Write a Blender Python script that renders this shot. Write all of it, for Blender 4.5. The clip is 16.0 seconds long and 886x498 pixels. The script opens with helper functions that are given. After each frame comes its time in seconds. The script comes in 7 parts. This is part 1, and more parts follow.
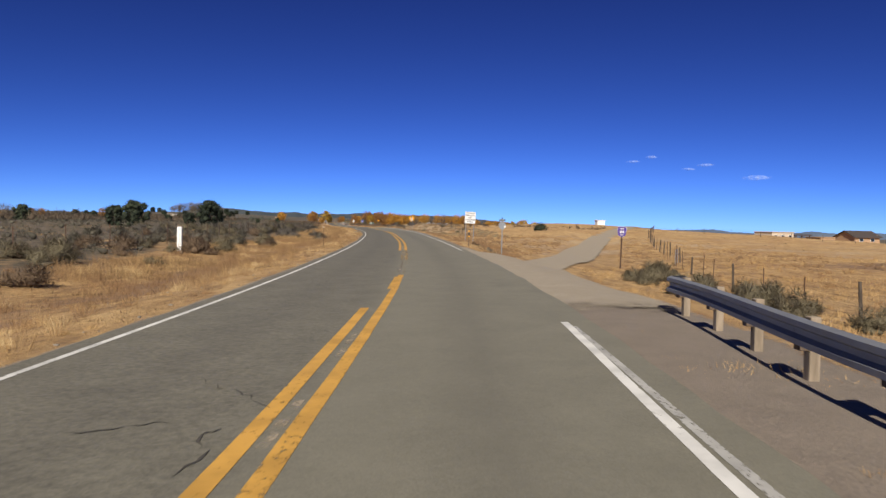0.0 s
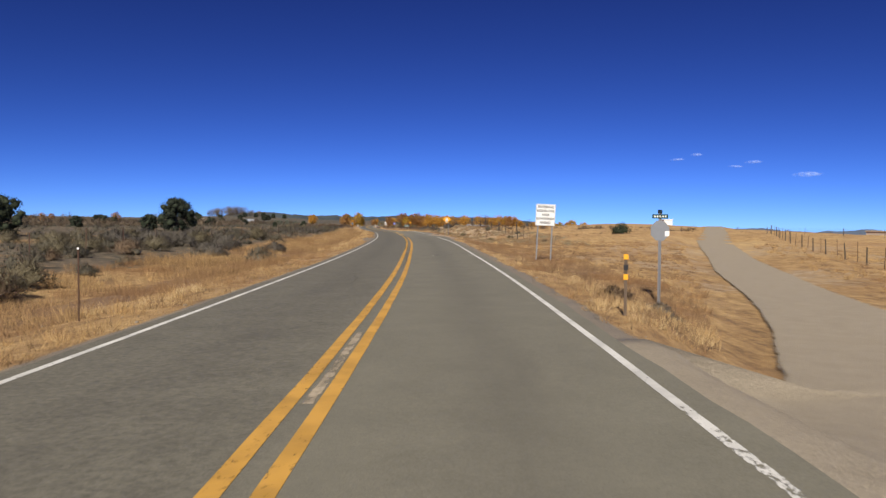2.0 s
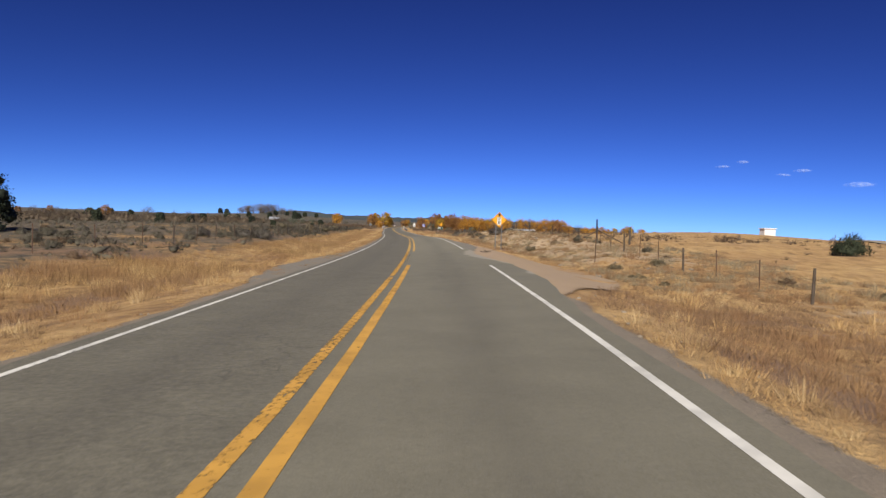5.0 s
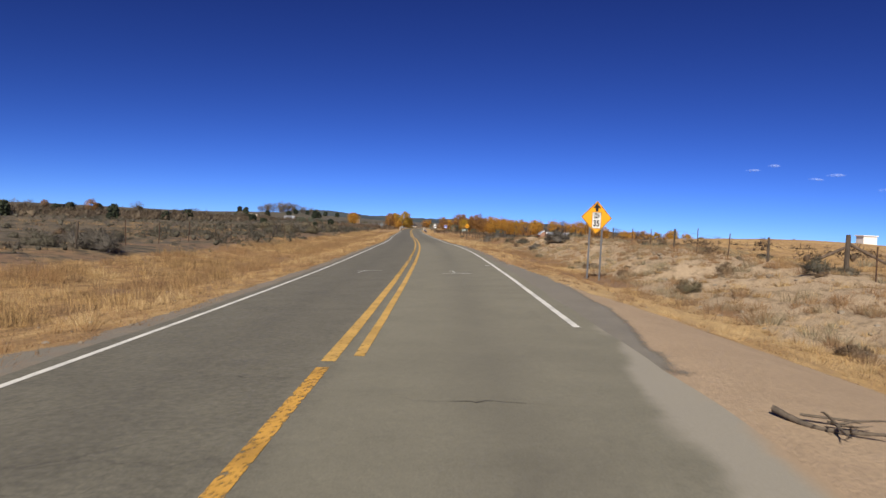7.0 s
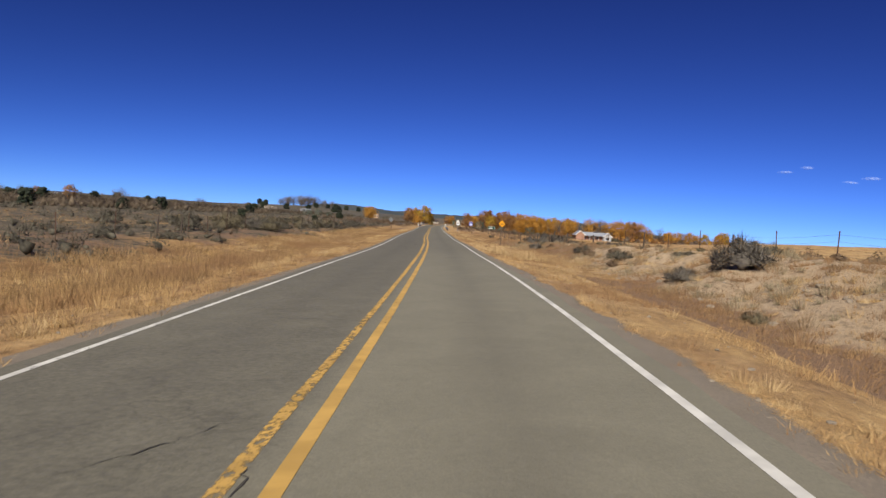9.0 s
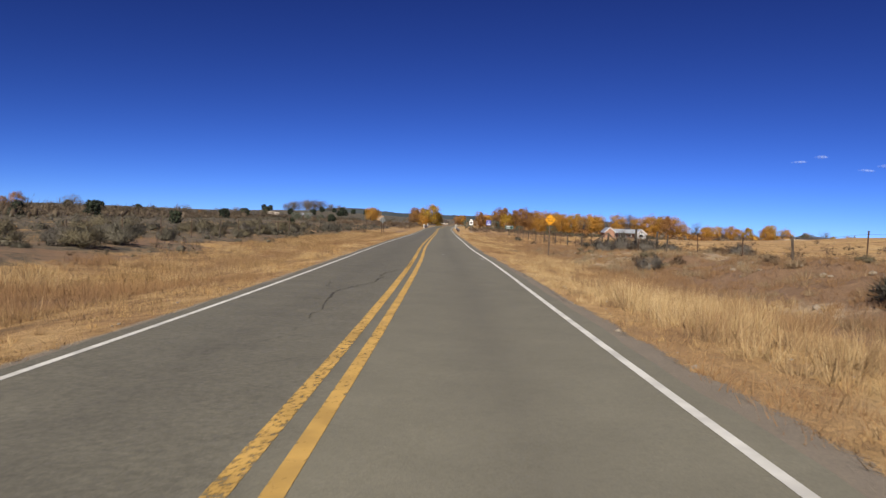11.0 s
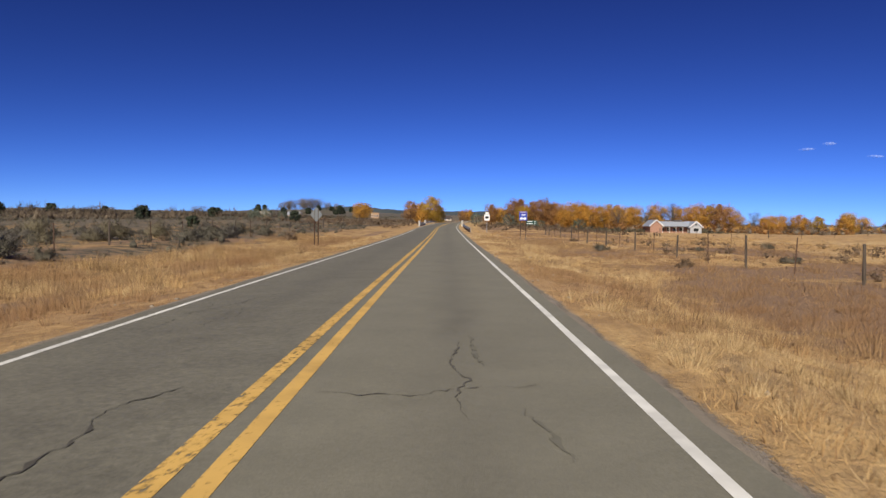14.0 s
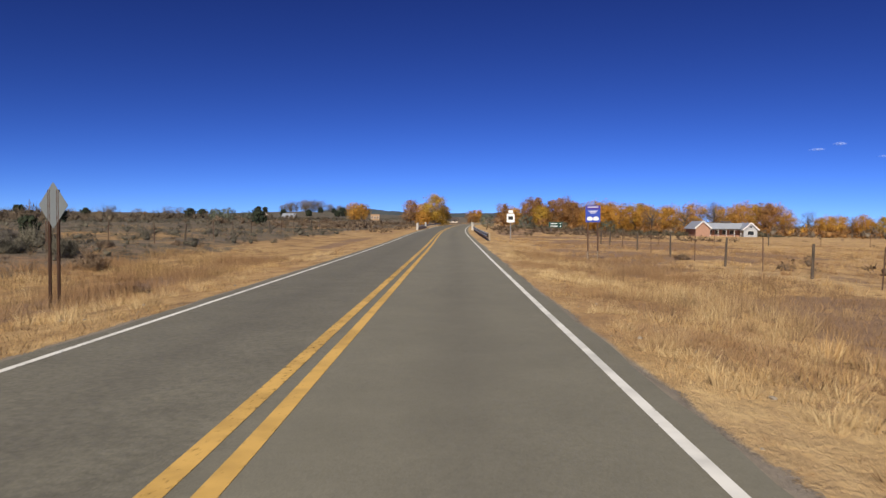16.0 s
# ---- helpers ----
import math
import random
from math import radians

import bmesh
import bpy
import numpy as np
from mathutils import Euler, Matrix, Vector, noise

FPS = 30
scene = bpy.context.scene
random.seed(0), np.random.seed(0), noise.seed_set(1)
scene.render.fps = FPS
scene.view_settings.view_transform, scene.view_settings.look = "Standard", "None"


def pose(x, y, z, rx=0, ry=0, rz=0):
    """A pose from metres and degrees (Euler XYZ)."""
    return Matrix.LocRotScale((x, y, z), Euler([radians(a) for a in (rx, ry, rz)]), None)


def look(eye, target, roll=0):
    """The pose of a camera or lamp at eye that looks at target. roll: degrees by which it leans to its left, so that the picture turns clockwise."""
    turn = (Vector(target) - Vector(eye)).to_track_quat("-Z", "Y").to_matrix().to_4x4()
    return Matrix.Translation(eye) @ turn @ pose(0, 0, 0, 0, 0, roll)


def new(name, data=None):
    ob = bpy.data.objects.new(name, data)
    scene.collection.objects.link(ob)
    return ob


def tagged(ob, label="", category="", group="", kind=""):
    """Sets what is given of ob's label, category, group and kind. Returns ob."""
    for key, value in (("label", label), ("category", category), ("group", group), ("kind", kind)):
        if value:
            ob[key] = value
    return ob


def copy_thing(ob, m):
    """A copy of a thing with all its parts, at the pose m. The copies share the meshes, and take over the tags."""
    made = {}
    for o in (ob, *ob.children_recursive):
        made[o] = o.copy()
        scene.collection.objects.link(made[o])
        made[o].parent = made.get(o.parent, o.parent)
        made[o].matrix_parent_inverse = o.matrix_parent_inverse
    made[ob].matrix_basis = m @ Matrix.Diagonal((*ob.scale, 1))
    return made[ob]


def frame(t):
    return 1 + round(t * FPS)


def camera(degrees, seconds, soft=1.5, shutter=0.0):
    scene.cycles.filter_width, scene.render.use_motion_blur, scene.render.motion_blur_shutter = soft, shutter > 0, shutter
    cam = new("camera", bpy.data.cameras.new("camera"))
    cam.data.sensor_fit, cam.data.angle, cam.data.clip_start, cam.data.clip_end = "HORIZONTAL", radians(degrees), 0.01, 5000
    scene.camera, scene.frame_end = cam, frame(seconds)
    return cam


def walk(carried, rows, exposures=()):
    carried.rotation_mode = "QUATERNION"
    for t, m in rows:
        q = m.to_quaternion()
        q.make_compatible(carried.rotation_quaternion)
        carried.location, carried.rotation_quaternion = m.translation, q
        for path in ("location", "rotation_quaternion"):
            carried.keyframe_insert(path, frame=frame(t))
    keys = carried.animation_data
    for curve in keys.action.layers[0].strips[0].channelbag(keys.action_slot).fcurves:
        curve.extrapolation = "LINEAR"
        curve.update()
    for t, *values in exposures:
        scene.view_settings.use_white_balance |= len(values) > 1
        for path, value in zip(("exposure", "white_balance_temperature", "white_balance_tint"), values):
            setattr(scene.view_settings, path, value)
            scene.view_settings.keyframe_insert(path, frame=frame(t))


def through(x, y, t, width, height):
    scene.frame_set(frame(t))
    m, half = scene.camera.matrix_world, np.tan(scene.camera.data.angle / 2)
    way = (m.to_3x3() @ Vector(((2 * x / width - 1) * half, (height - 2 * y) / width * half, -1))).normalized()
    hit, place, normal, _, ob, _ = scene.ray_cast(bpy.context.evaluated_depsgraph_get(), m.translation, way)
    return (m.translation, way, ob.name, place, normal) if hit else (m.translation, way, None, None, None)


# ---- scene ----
# ---------------------------------------------------------------- camera and its walk
cam = camera(61.00, 16.0, 1.4, 0.05)
PATH = [
    (0.0, 1.309, -0.005, 1.681, 88.024, -1.090, 0.616),
    (0.5, 1.243, 10.109, 1.678, 88.154, -0.956, 1.385),
    (1.0, 0.944, 20.044, 1.695, 88.101, -0.834, 2.153),
    (1.5, 0.561, 29.811, 1.714, 88.022, -0.717, 2.941),
    (2.0, 0.068, 39.391, 1.727, 88.115, -0.471, 3.669),
    (2.5, -0.538, 48.815, 1.731, 88.167, -0.076, 4.350),
    (3.0, -1.224, 58.031, 1.738, 88.238, 0.008, 4.803),
    (3.5, -2.013, 67.189, 1.751, 88.545, -0.453, 5.090),
    (4.0, -2.861, 76.421, 1.781, 88.400, -1.228, 5.375),
    (4.5, -3.755, 85.708, 1.792, 88.302, -1.645, 5.885),
    (5.0, -4.728, 95.041, 1.792, 88.258, -1.853, 6.444),
    (5.5, -5.793, 104.419, 1.790, 88.281, -1.961, 6.972),
    (6.0, -6.944, 113.842, 1.794, 88.346, -2.069, 7.436),
    (6.5, -8.177, 123.308, 1.814, 88.387, -2.254, 7.845),
    (7.0, -9.496, 132.809, 1.860, 88.282, -2.573, 8.249),
    (7.5, -10.821, 142.138, 1.898, 88.003, -2.989, 8.777),
    (8.0, -12.150, 151.261, 1.914, 88.013, -3.331, 9.316),
    (8.5, -13.566, 160.403, 1.924, 87.780, -3.725, 9.790),
    (9.0, -15.079, 169.637, 1.908, 87.922, -3.703, 10.054),
    (9.5, -16.662, 178.976, 1.859, 88.015, -3.356, 10.285),
    (10.0, -18.295, 188.411, 1.790, 88.015, -2.887, 10.483),
    (10.5, -19.971, 197.924, 1.713, 87.989, -2.418, 10.662),
    (11.0, -21.684, 207.497, 1.638, 87.974, -2.003, 10.832),
    (11.5, -23.433, 217.106, 1.576, 87.983, -1.658, 11.004),
    (12.0, -25.213, 226.722, 1.537, 87.993, -1.308, 11.121),
    (12.5, -27.044, 236.319, 1.505, 87.993, -0.880, 11.098),
    (13.0, -28.832, 245.817, 1.482, 87.804, -0.588, 11.033),
    (13.5, -30.600, 255.077, 1.468, 87.748, -0.686, 11.021),
    (14.0, -32.285, 264.201, 1.456, 87.706, -0.675, 11.073),
    (14.5, -33.962, 273.163, 1.440, 87.855, -0.624, 11.156),
    (15.0, -35.629, 282.009, 1.403, 87.791, -0.895, 11.359),
    (15.5, -37.277, 290.689, 1.388, 87.699, -0.805, 11.451),
    (16.0, -38.931, 299.090, 1.386, 87.856, -0.528, 11.519),
]
walk(cam, [(r[0], pose(*r[1:])) for r in PATH])

# ---------------------------------------------------------------- sky, sun, exposure
SUN_ELEV, SUN_AZ = radians(37.0), radians(184.0)      # azimuth clockwise from +y: behind the walk
world = bpy.data.worlds.new("world")
scene.world = world
world.use_nodes = True
wt = world.node_tree
sky = wt.nodes.new("ShaderNodeTexSky")
sky.sky_type, sky.sun_disc = "NISHITA", False
sky.sun_elevation, sky.sun_rotation = SUN_ELEV, SUN_AZ
sky.altitude, sky.air_density, sky.dust_density, sky.ozone_density = 2000.0, 0.5, 0.0, 6.0
deep = wt.nodes.new("ShaderNodeGamma")                 # the thin dry air of high country: deep, saturated blue
deep.inputs[1].default_value = 1.4
tint = wt.nodes.new("ShaderNodeMix")
tint.data_type, tint.blend_type = "RGBA", "MULTIPLY"
tint.inputs[0].default_value = 1.0
height = wt.nodes.new("ShaderNodeSeparateXYZ")         # azure low down, violet blue overhead
hue = wt.nodes.new("ShaderNodeValToRGB")
hue.color_ramp.elements[0].position, hue.color_ramp.elements[0].color = 0.0, (0.655, 0.765, 1.09, 1)
hue.color_ramp.elements[1].position, hue.color_ramp.elements[1].color = 0.34, (0.64, 0.60, 1.03, 1)
wt.links.new(wt.nodes.new("ShaderNodeTexCoord").outputs["Generated"], height.inputs[0])
wt.links.new(height.outputs[2], hue.inputs[0])
wt.links.new(hue.outputs[0], tint.inputs[7])
wt.links.new(sky.outputs[0], deep.inputs[0])
wt.links.new(deep.outputs[0], tint.inputs[6])
wt.links.new(tint.outputs[2], wt.nodes["Background"].inputs[0])
wt.nodes["Background"].inputs[1].default_value = 0.0285
sun = new("sun", bpy.data.lights.new("sun", "SUN"))
sun.data.energy, sun.data.angle, sun.data.color = 4.6, radians(0.6), (1.0, 0.92, 0.80)
sun_dir = Vector((math.sin(SUN_AZ) * math.cos(SUN_ELEV), math.cos(SUN_AZ) * math.cos(SUN_ELEV), math.sin(SUN_ELEV)))
sun.matrix_world = look(sun_dir * 100, (0, 0, 0))
scene.view_settings.exposure = 0.45


# ---------------------------------------------------------------- helpers of this scene
RNG = np.random.default_rng(7)


def lattice(ix, iy, seed):
    n = (ix * 374761393 + iy * 668265263 + seed * 974634777) & 0xFFFFFFFF
    n = ((n ^ (n >> 13)) * 1274126177) & 0xFFFFFFFF
    return ((n ^ (n >> 16)) & 0xFFFF) / 65535.0


def value_noise(x, y, size, seed=0):
    """Smooth noise from 0 to 1, with bumps of the given size in metres."""
    x, y = np.asarray(x, float) / size, np.asarray(y, float) / size
    ix, iy = np.floor(x).astype(np.int64), np.floor(y).astype(np.int64)
    u, v = x - ix, y - iy
    u, v = u * u * (3 - 2 * u), v * v * (3 - 2 * v)
    a, b = lattice(ix, iy, seed), lattice(ix + 1, iy, seed)
    c, d = lattice(ix, iy + 1, seed), lattice(ix + 1, iy + 1, seed)
    return (a * (1 - u) + b * u) * (1 - v) + (c * (1 - u) + d * u) * v


def fbm(x, y, size, seed=0, octaves=3):
    return sum(value_noise(x, y, size / 2**i, seed + i) / 2**i for i in range(octaves)) / (2 - 2 ** (1 - octaves))


def smoothstep(a, b, v):
    t = np.clip((np.asarray(v, float) - a) / (b - a), 0, 1)
    return t * t * (3 - 2 * t)


def mesh_from(name, verts, faces, material, smooth=False):
    me = bpy.data.meshes.new(name)
    me.from_pydata([tuple(v) for v in verts], [], [tuple(f) for f in faces])
    for m in material if isinstance(material, (list, tuple)) else [material]:
        me.materials.append(m)
    if smooth:
        me.polygons.foreach_set("use_smooth", [True] * len(me.polygons))
    me.update()
    return me


def fast_mesh(name, verts, faces, material, smooth=False, normals=None):
    """verts (n, 3) and faces (m, 3 or 4) as arrays; normals, if given, one for each vertex, for soft foliage."""
    me = bpy.data.meshes.new(name)
    verts, faces = np.asarray(verts, np.float32), np.asarray(faces, np.int32)
    k = faces.shape[1]
    me.vertices.add(len(verts))
    me.vertices.foreach_set("co", verts.ravel())
    me.loops.add(faces.size)
    me.loops.foreach_set("vertex_index", faces.ravel())
    me.polygons.add(len(faces))
    me.polygons.foreach_set("loop_start", np.arange(0, faces.size, k, dtype=np.int32))
    me.polygons.foreach_set("loop_total", np.full(len(faces), k, np.int32))
    me.polygons.foreach_set("use_smooth", np.full(len(faces), bool(smooth)))
    me.update(calc_edges=True)
    if normals is None:
        me.validate()
    else:
        me.polygons.foreach_set("use_smooth", np.full(len(faces), True))
        me.normals_split_custom_set_from_vertices(np.asarray(normals, np.float32))
    me.materials.append(material)
    return me


def facing(verts, faces, normals):
    """Triangles wound so that each looks the way its normal points."""
    a, b, c = (verts[faces[:, i]] for i in range(3))
    off = np.einsum("ij,ij->i", np.cross(b - a, c - a), normals[faces[:, 0]]) < 0
    out = faces.copy()
    out[off] = faces[off][:, ::-1]
    return out


def part(name, bm, material, parent=None, label=""):
    me = bpy.data.meshes.new(name)
    bm.to_mesh(me)
    bm.free()
    me.materials.append(material)
    ob = new(name, me)
    if parent:
        ob.parent = parent
    return tagged(ob, label)


def box(bm, size, centre=(0, 0, 0), turn=None, bevel=0.0):
    m = Matrix.Translation(centre) @ (turn or Matrix()) @ Matrix.Diagonal((*size, 1))
    made = bmesh.ops.create_cube(bm, size=1, matrix=m)
    if bevel:
        edges = list({e for v in made["verts"] for e in v.link_edges})
        bmesh.ops.bevel(bm, geom=edges, offset=bevel, segments=1, affect="EDGES")
    return bm


def rod(bm, a, b, r0, r1=None, sides=8):
    a, b = Vector(a), Vector(b)
    m = Matrix.Translation((a + b) / 2) @ (b - a).to_track_quat("Z", "Y").to_matrix().to_4x4()
    bmesh.ops.create_cone(bm, cap_ends=True, segments=sides, radius1=r0, radius2=r0 if r1 is None else r1, depth=(b - a).length, matrix=m)
    return bm


def plate(bm, outline, thick, y=0.0):
    """A flat plate upright in the xz plane, its front at y - thick / 2."""
    front = [bm.verts.new((x, y - thick / 2, z)) for x, z in outline]
    back = [bm.verts.new((x, y + thick / 2, z)) for x, z in outline]
    bm.faces.new(front)
    bm.faces.new(back[::-1])
    n = len(outline)
    for i in range(n):
        bm.faces.new((front[(i + 1) % n], front[i], back[i], back[(i + 1) % n]))
    bmesh.ops.recalc_face_normals(bm, faces=bm.faces)
    return bm


def rounded(w, h, r, steps=4, cx=0.0, cz=0.0):
    out = []
    for sx, sz, a0 in ((1, 1, 0), (-1, 1, 90), (-1, -1, 180), (1, -1, 270)):
        for i in range(steps + 1):
            a = radians(a0 + 90 * i / steps)
            out.append((cx + sx * (w / 2 - r) + r * math.cos(a), cz + sz * (h / 2 - r) + r * math.sin(a)))
    return out


def turned(outline, degrees):
    c, s = math.cos(radians(degrees)), math.sin(radians(degrees))
    return [(x * c - z * s, x * s + z * c) for x, z in outline]


def empty(name, m, label, category, group="", kind=""):
    ob = new(name)
    ob.matrix_world = m
    return tagged(ob, label, category, group, kind)


def text_mesh(words, size):
    """Flat letters in the xz plane, centred."""
    cu = bpy.data.curves.new("words", "FONT")
    cu.body, cu.size, cu.align_x, cu.align_y, cu.extrude = words, size, "CENTER", "CENTER", 0.0015
    cu.offset = size * 0.028
    ob = bpy.data.objects.new("words", cu)
    scene.collection.objects.link(ob)
    dg = bpy.context.evaluated_depsgraph_get()
    me = bpy.data.meshes.new_from_object(ob.evaluated_get(dg))
    bpy.data.objects.remove(ob)
    bpy.data.curves.remove(cu)
    me.transform(pose(0, 0, 0, 90, 0, 0))
    return me


def words_part(words, size, material, parent, x, y, z, stretch=1.0):
    me = text_mesh(words, size)
    me.materials.clear()
    me.materials.append(material)
    ob = new("lettering", me)
    ob.parent = parent
    ob.location, ob.scale = (x, y, z), (stretch, 1, 1)
    return ob


# ---------------------------------------------------------------- materials
class Nodes:
    """A small writer of node materials."""

    def __init__(self, name):
        self.m = bpy.data.materials.new(name)
        self.m.use_nodes = True
        self.t = self.m.node_tree
        self.b = self.t.nodes["Principled BSDF"]
        self.geo = self.t.nodes.new("ShaderNodeNewGeometry")

    def node(self, kind, **values):
        n = self.t.nodes.new(kind)
        for k, v in values.items():
            if k == "op":
                n.operation = v
            elif k == "blend":
                n.data_type, n.blend_type = "RGBA", v
        return n

    def link(self, a, b):
        self.t.links.new(a, b)

    def noise(self, scale, detail=4.0, rough=0.55, coords=None, stretch=None, distort=0.0):
        n = self.t.nodes.new("ShaderNodeTexNoise")
        n.inputs["Scale"].default_value, n.inputs["Detail"].default_value, n.inputs["Roughness"].default_value = scale, detail, rough
        n.inputs["Distortion"].default_value = distort
        src = coords or self.geo.outputs["Position"]
        if stretch:
            mp = self.t.nodes.new("ShaderNodeMapping")
            mp.inputs["Scale"].default_value = stretch
            self.link(src, mp.inputs["Vector"])
            src = mp.outputs[0]
        self.link(src, n.inputs["Vector"])
        return n.outputs["Fac"]

    def ramp(self, fac, *stops):
        r = self.t.nodes.new("ShaderNodeValToRGB")
        e = r.color_ramp.elements
        while len(e) < len(stops):
            e.new(0.5)
        for el, (p, c) in zip(e, stops):
            el.position = p
            el.color = (*c, 1) if len(c) == 3 else c
        self.link(fac, r.inputs[0])
        return r.outputs[0]

    def steps(self, fac, lo, hi):
        r = self.t.nodes.new("ShaderNodeMapRange")
        r.interpolation_type = "SMOOTHSTEP"
        r.inputs["From Min"].default_value, r.inputs["From Max"].default_value = lo, hi
        self.link(fac, r.inputs["Value"])
        return r.outputs[0]

    def math(self, op, a, b):
        n = self.t.nodes.new("ShaderNodeMath")
        n.operation = op
        for i, v in enumerate((a, b)):
            if isinstance(v, (int, float)):
                n.inputs[i].default_value = v
            else:
                self.link(v, n.inputs[i])
        return n.outputs[0]

    def mix(self, fac, a, b, blend="MIX"):
        n = self.t.nodes.new("ShaderNodeMix")
        n.data_type, n.blend_type = "RGBA", blend
        for sock, v in ((n.inputs[0], fac), (n.inputs[6], a), (n.inputs[7], b)):
            if isinstance(v, (int, float)):
                sock.default_value = v
            elif isinstance(v, tuple):
                sock.default_value = (*v, 1)
            else:
                self.link(v, sock)
        return n.outputs[2]

    def attribute(self, name):
        n = self.t.nodes.new("ShaderNodeAttribute")
        n.attribute_name = name
        return n.outputs["Fac"]

    def island(self):
        return self.geo.outputs["Random Per Island"]

    def done(self, colour, rough=0.8, bump=None, height=0.01, strength=0.6, metal=0.0, through=0.0):
        b = self.b.inputs
        if isinstance(colour, tuple):
            b["Base Color"].default_value = (*colour, 1)
        else:
            self.link(colour, b["Base Color"])
        if isinstance(rough, (int, float)):
            b["Roughness"].default_value = rough
        else:
            self.link(rough, b["Roughness"])
        b["Metallic"].default_value = metal
        if bump is not None:
            n = self.t.nodes.new("ShaderNodeBump")
            n.inputs["Strength"].default_value, n.inputs["Distance"].default_value = strength, height
            self.link(bump, n.inputs["Height"])
            self.link(n.outputs[0], b["Normal"])
        if through:
            tr = self.t.nodes.new("ShaderNodeBsdfTranslucent")
            if isinstance(colour, tuple):
                tr.inputs[0].default_value = (*colour, 1)
            else:
                self.link(colour, tr.inputs[0])
            ms = self.t.nodes.new("ShaderNodeMixShader")
            ms.inputs[0].default_value = through
            self.link(self.b.outputs[0], ms.inputs[1])
            self.link(tr.outputs[0], ms.inputs[2])
            self.link(ms.outputs[0], self.t.nodes["Material Output"].inputs[0])
        return self.m


def plain(name, colour, rough=0.6, metal=0.0, wear=0.12, size=6.0):
    """Paint, metal or wood with light stains at two scales."""
    n = Nodes(name)
    tc = n.t.nodes.new("ShaderNodeTexCoord").outputs["Object"]
    a, b = n.noise(size, 4, coords=tc), n.noise(size * 9, 3, coords=tc)
    dark = tuple(c * (1 - 2.2 * wear) for c in colour)
    light = tuple(min(1, c * (1 + 0.8 * wear)) for c in colour)
    col = n.mix(n.math("ADD", n.math("MULTIPLY", a, 0.7), n.math("MULTIPLY", b, 0.3)), dark, light)
    return n.done(col, rough, b, 0.002, 0.3, metal)


def asphalt_material():
    n = Nodes("asphalt")
    big = n.noise(0.12, 4, stretch=(1.0, 0.25, 1.0))
    mid = n.noise(1.1, 5)
    fine = n.noise(55.0, 3)
    grit = n.noise(160.0, 2)
    col = n.ramp(big, (0.3, (0.174, 0.166, 0.119)), (0.7, (0.224, 0.213, 0.153)))
    col = n.mix(0.5, col, n.ramp(mid, (0.3, (0.153, 0.146, 0.109)), (0.7, (0.234, 0.222, 0.167))))
    lane = n.attribute("lane")                        # the older left lane is greyer and coarser
    col = n.mix(n.math("MULTIPLY", lane, 0.78), col, n.ramp(mid, (0.22, (0.086, 0.082, 0.061)), (0.78, (0.162, 0.154, 0.114))))
    col = n.mix(0.35, col, n.ramp(fine, (0.3, (0.05, 0.045, 0.038)), (0.7, (0.2, 0.18, 0.15))))
    col = n.mix(n.math("MULTIPLY", n.attribute("track"), n.math("ADD", 0.1, n.math("MULTIPLY", n.noise(0.5, 4, 0.6, stretch=(2.0, 0.12, 1.0)), 0.5))), col, (0.085, 0.079, 0.064))
    smear = n.steps(n.noise(0.33, 6, 0.68, stretch=(1.5, 0.5, 1.0), distort=0.4), 0.56, 0.74)
    col = n.mix(n.math("MULTIPLY", smear, 0.3), col, (0.075, 0.069, 0.056))
    coarse = n.ramp(n.noise(11.0, 6, 0.8), (0.36, (0.28, 0.28, 0.28)), (0.5, (0.5, 0.5, 0.5)), (0.64, (0.7, 0.7, 0.69)))
    col = n.mix(n.math("ADD", 0.17, n.math("MULTIPLY", lane, 0.48)), col, coarse, "OVERLAY")
    speck = n.steps(grit, 0.66, 0.74)
    col = n.mix(n.math("MULTIPLY", speck, n.math("ADD", 0.45, n.math("MULTIPLY", lane, 0.4))), col, (0.27, 0.24, 0.2))
    tone = n.attribute("tone")                         # stretches laid in different years
    col = n.mix(tone, n.mix(1.0, col, (0.78, 0.78, 0.79), "MULTIPLY"), n.mix(1.0, col, (1.22, 1.22, 1.2), "MULTIPLY"))
    # crazed fine cracks
    vor = n.t.nodes.new("ShaderNodeTexVoronoi")
    vor.feature = "DISTANCE_TO_EDGE"
    vor.inputs["Scale"].default_value = 0.42
    warp = n.t.nodes.new("ShaderNodeVectorMath")
    warp.operation = "ADD"
    wn = n.t.nodes.new("ShaderNodeTexNoise")
    wn.inputs["Scale"].default_value, wn.inputs["Detail"].default_value = 1.4, 5.0
    n.link(n.geo.outputs["Position"], wn.inputs["Vector"])
    n.link(n.geo.outputs["Position"], warp.inputs[0])
    n.link(wn.outputs["Color"], warp.inputs[1])
    n.link(warp.outputs[0], vor.inputs["Vector"])
    crack = n.math("SUBTRACT", 1.0, n.steps(vor.outputs["Distance"], 0.002, 0.011))
    where = n.math("MULTIPLY", n.steps(n.noise(0.09, 2), 0.5, 0.62), n.math("ADD", n.math("MULTIPLY", lane, 0.34), 0.05))
    col = n.mix(n.math("MULTIPLY", crack, where), col, (0.035, 0.031, 0.027))
    col = n.mix(n.math("MULTIPLY", n.steps(n.math("ADD", n.attribute("dust"), n.math("MULTIPLY", n.math("SUBTRACT", mid, 0.5), 0.8)), 0.25, 0.75), 0.85), col, n.mix(fine, (0.25, 0.23, 0.19), (0.36, 0.33, 0.275)))
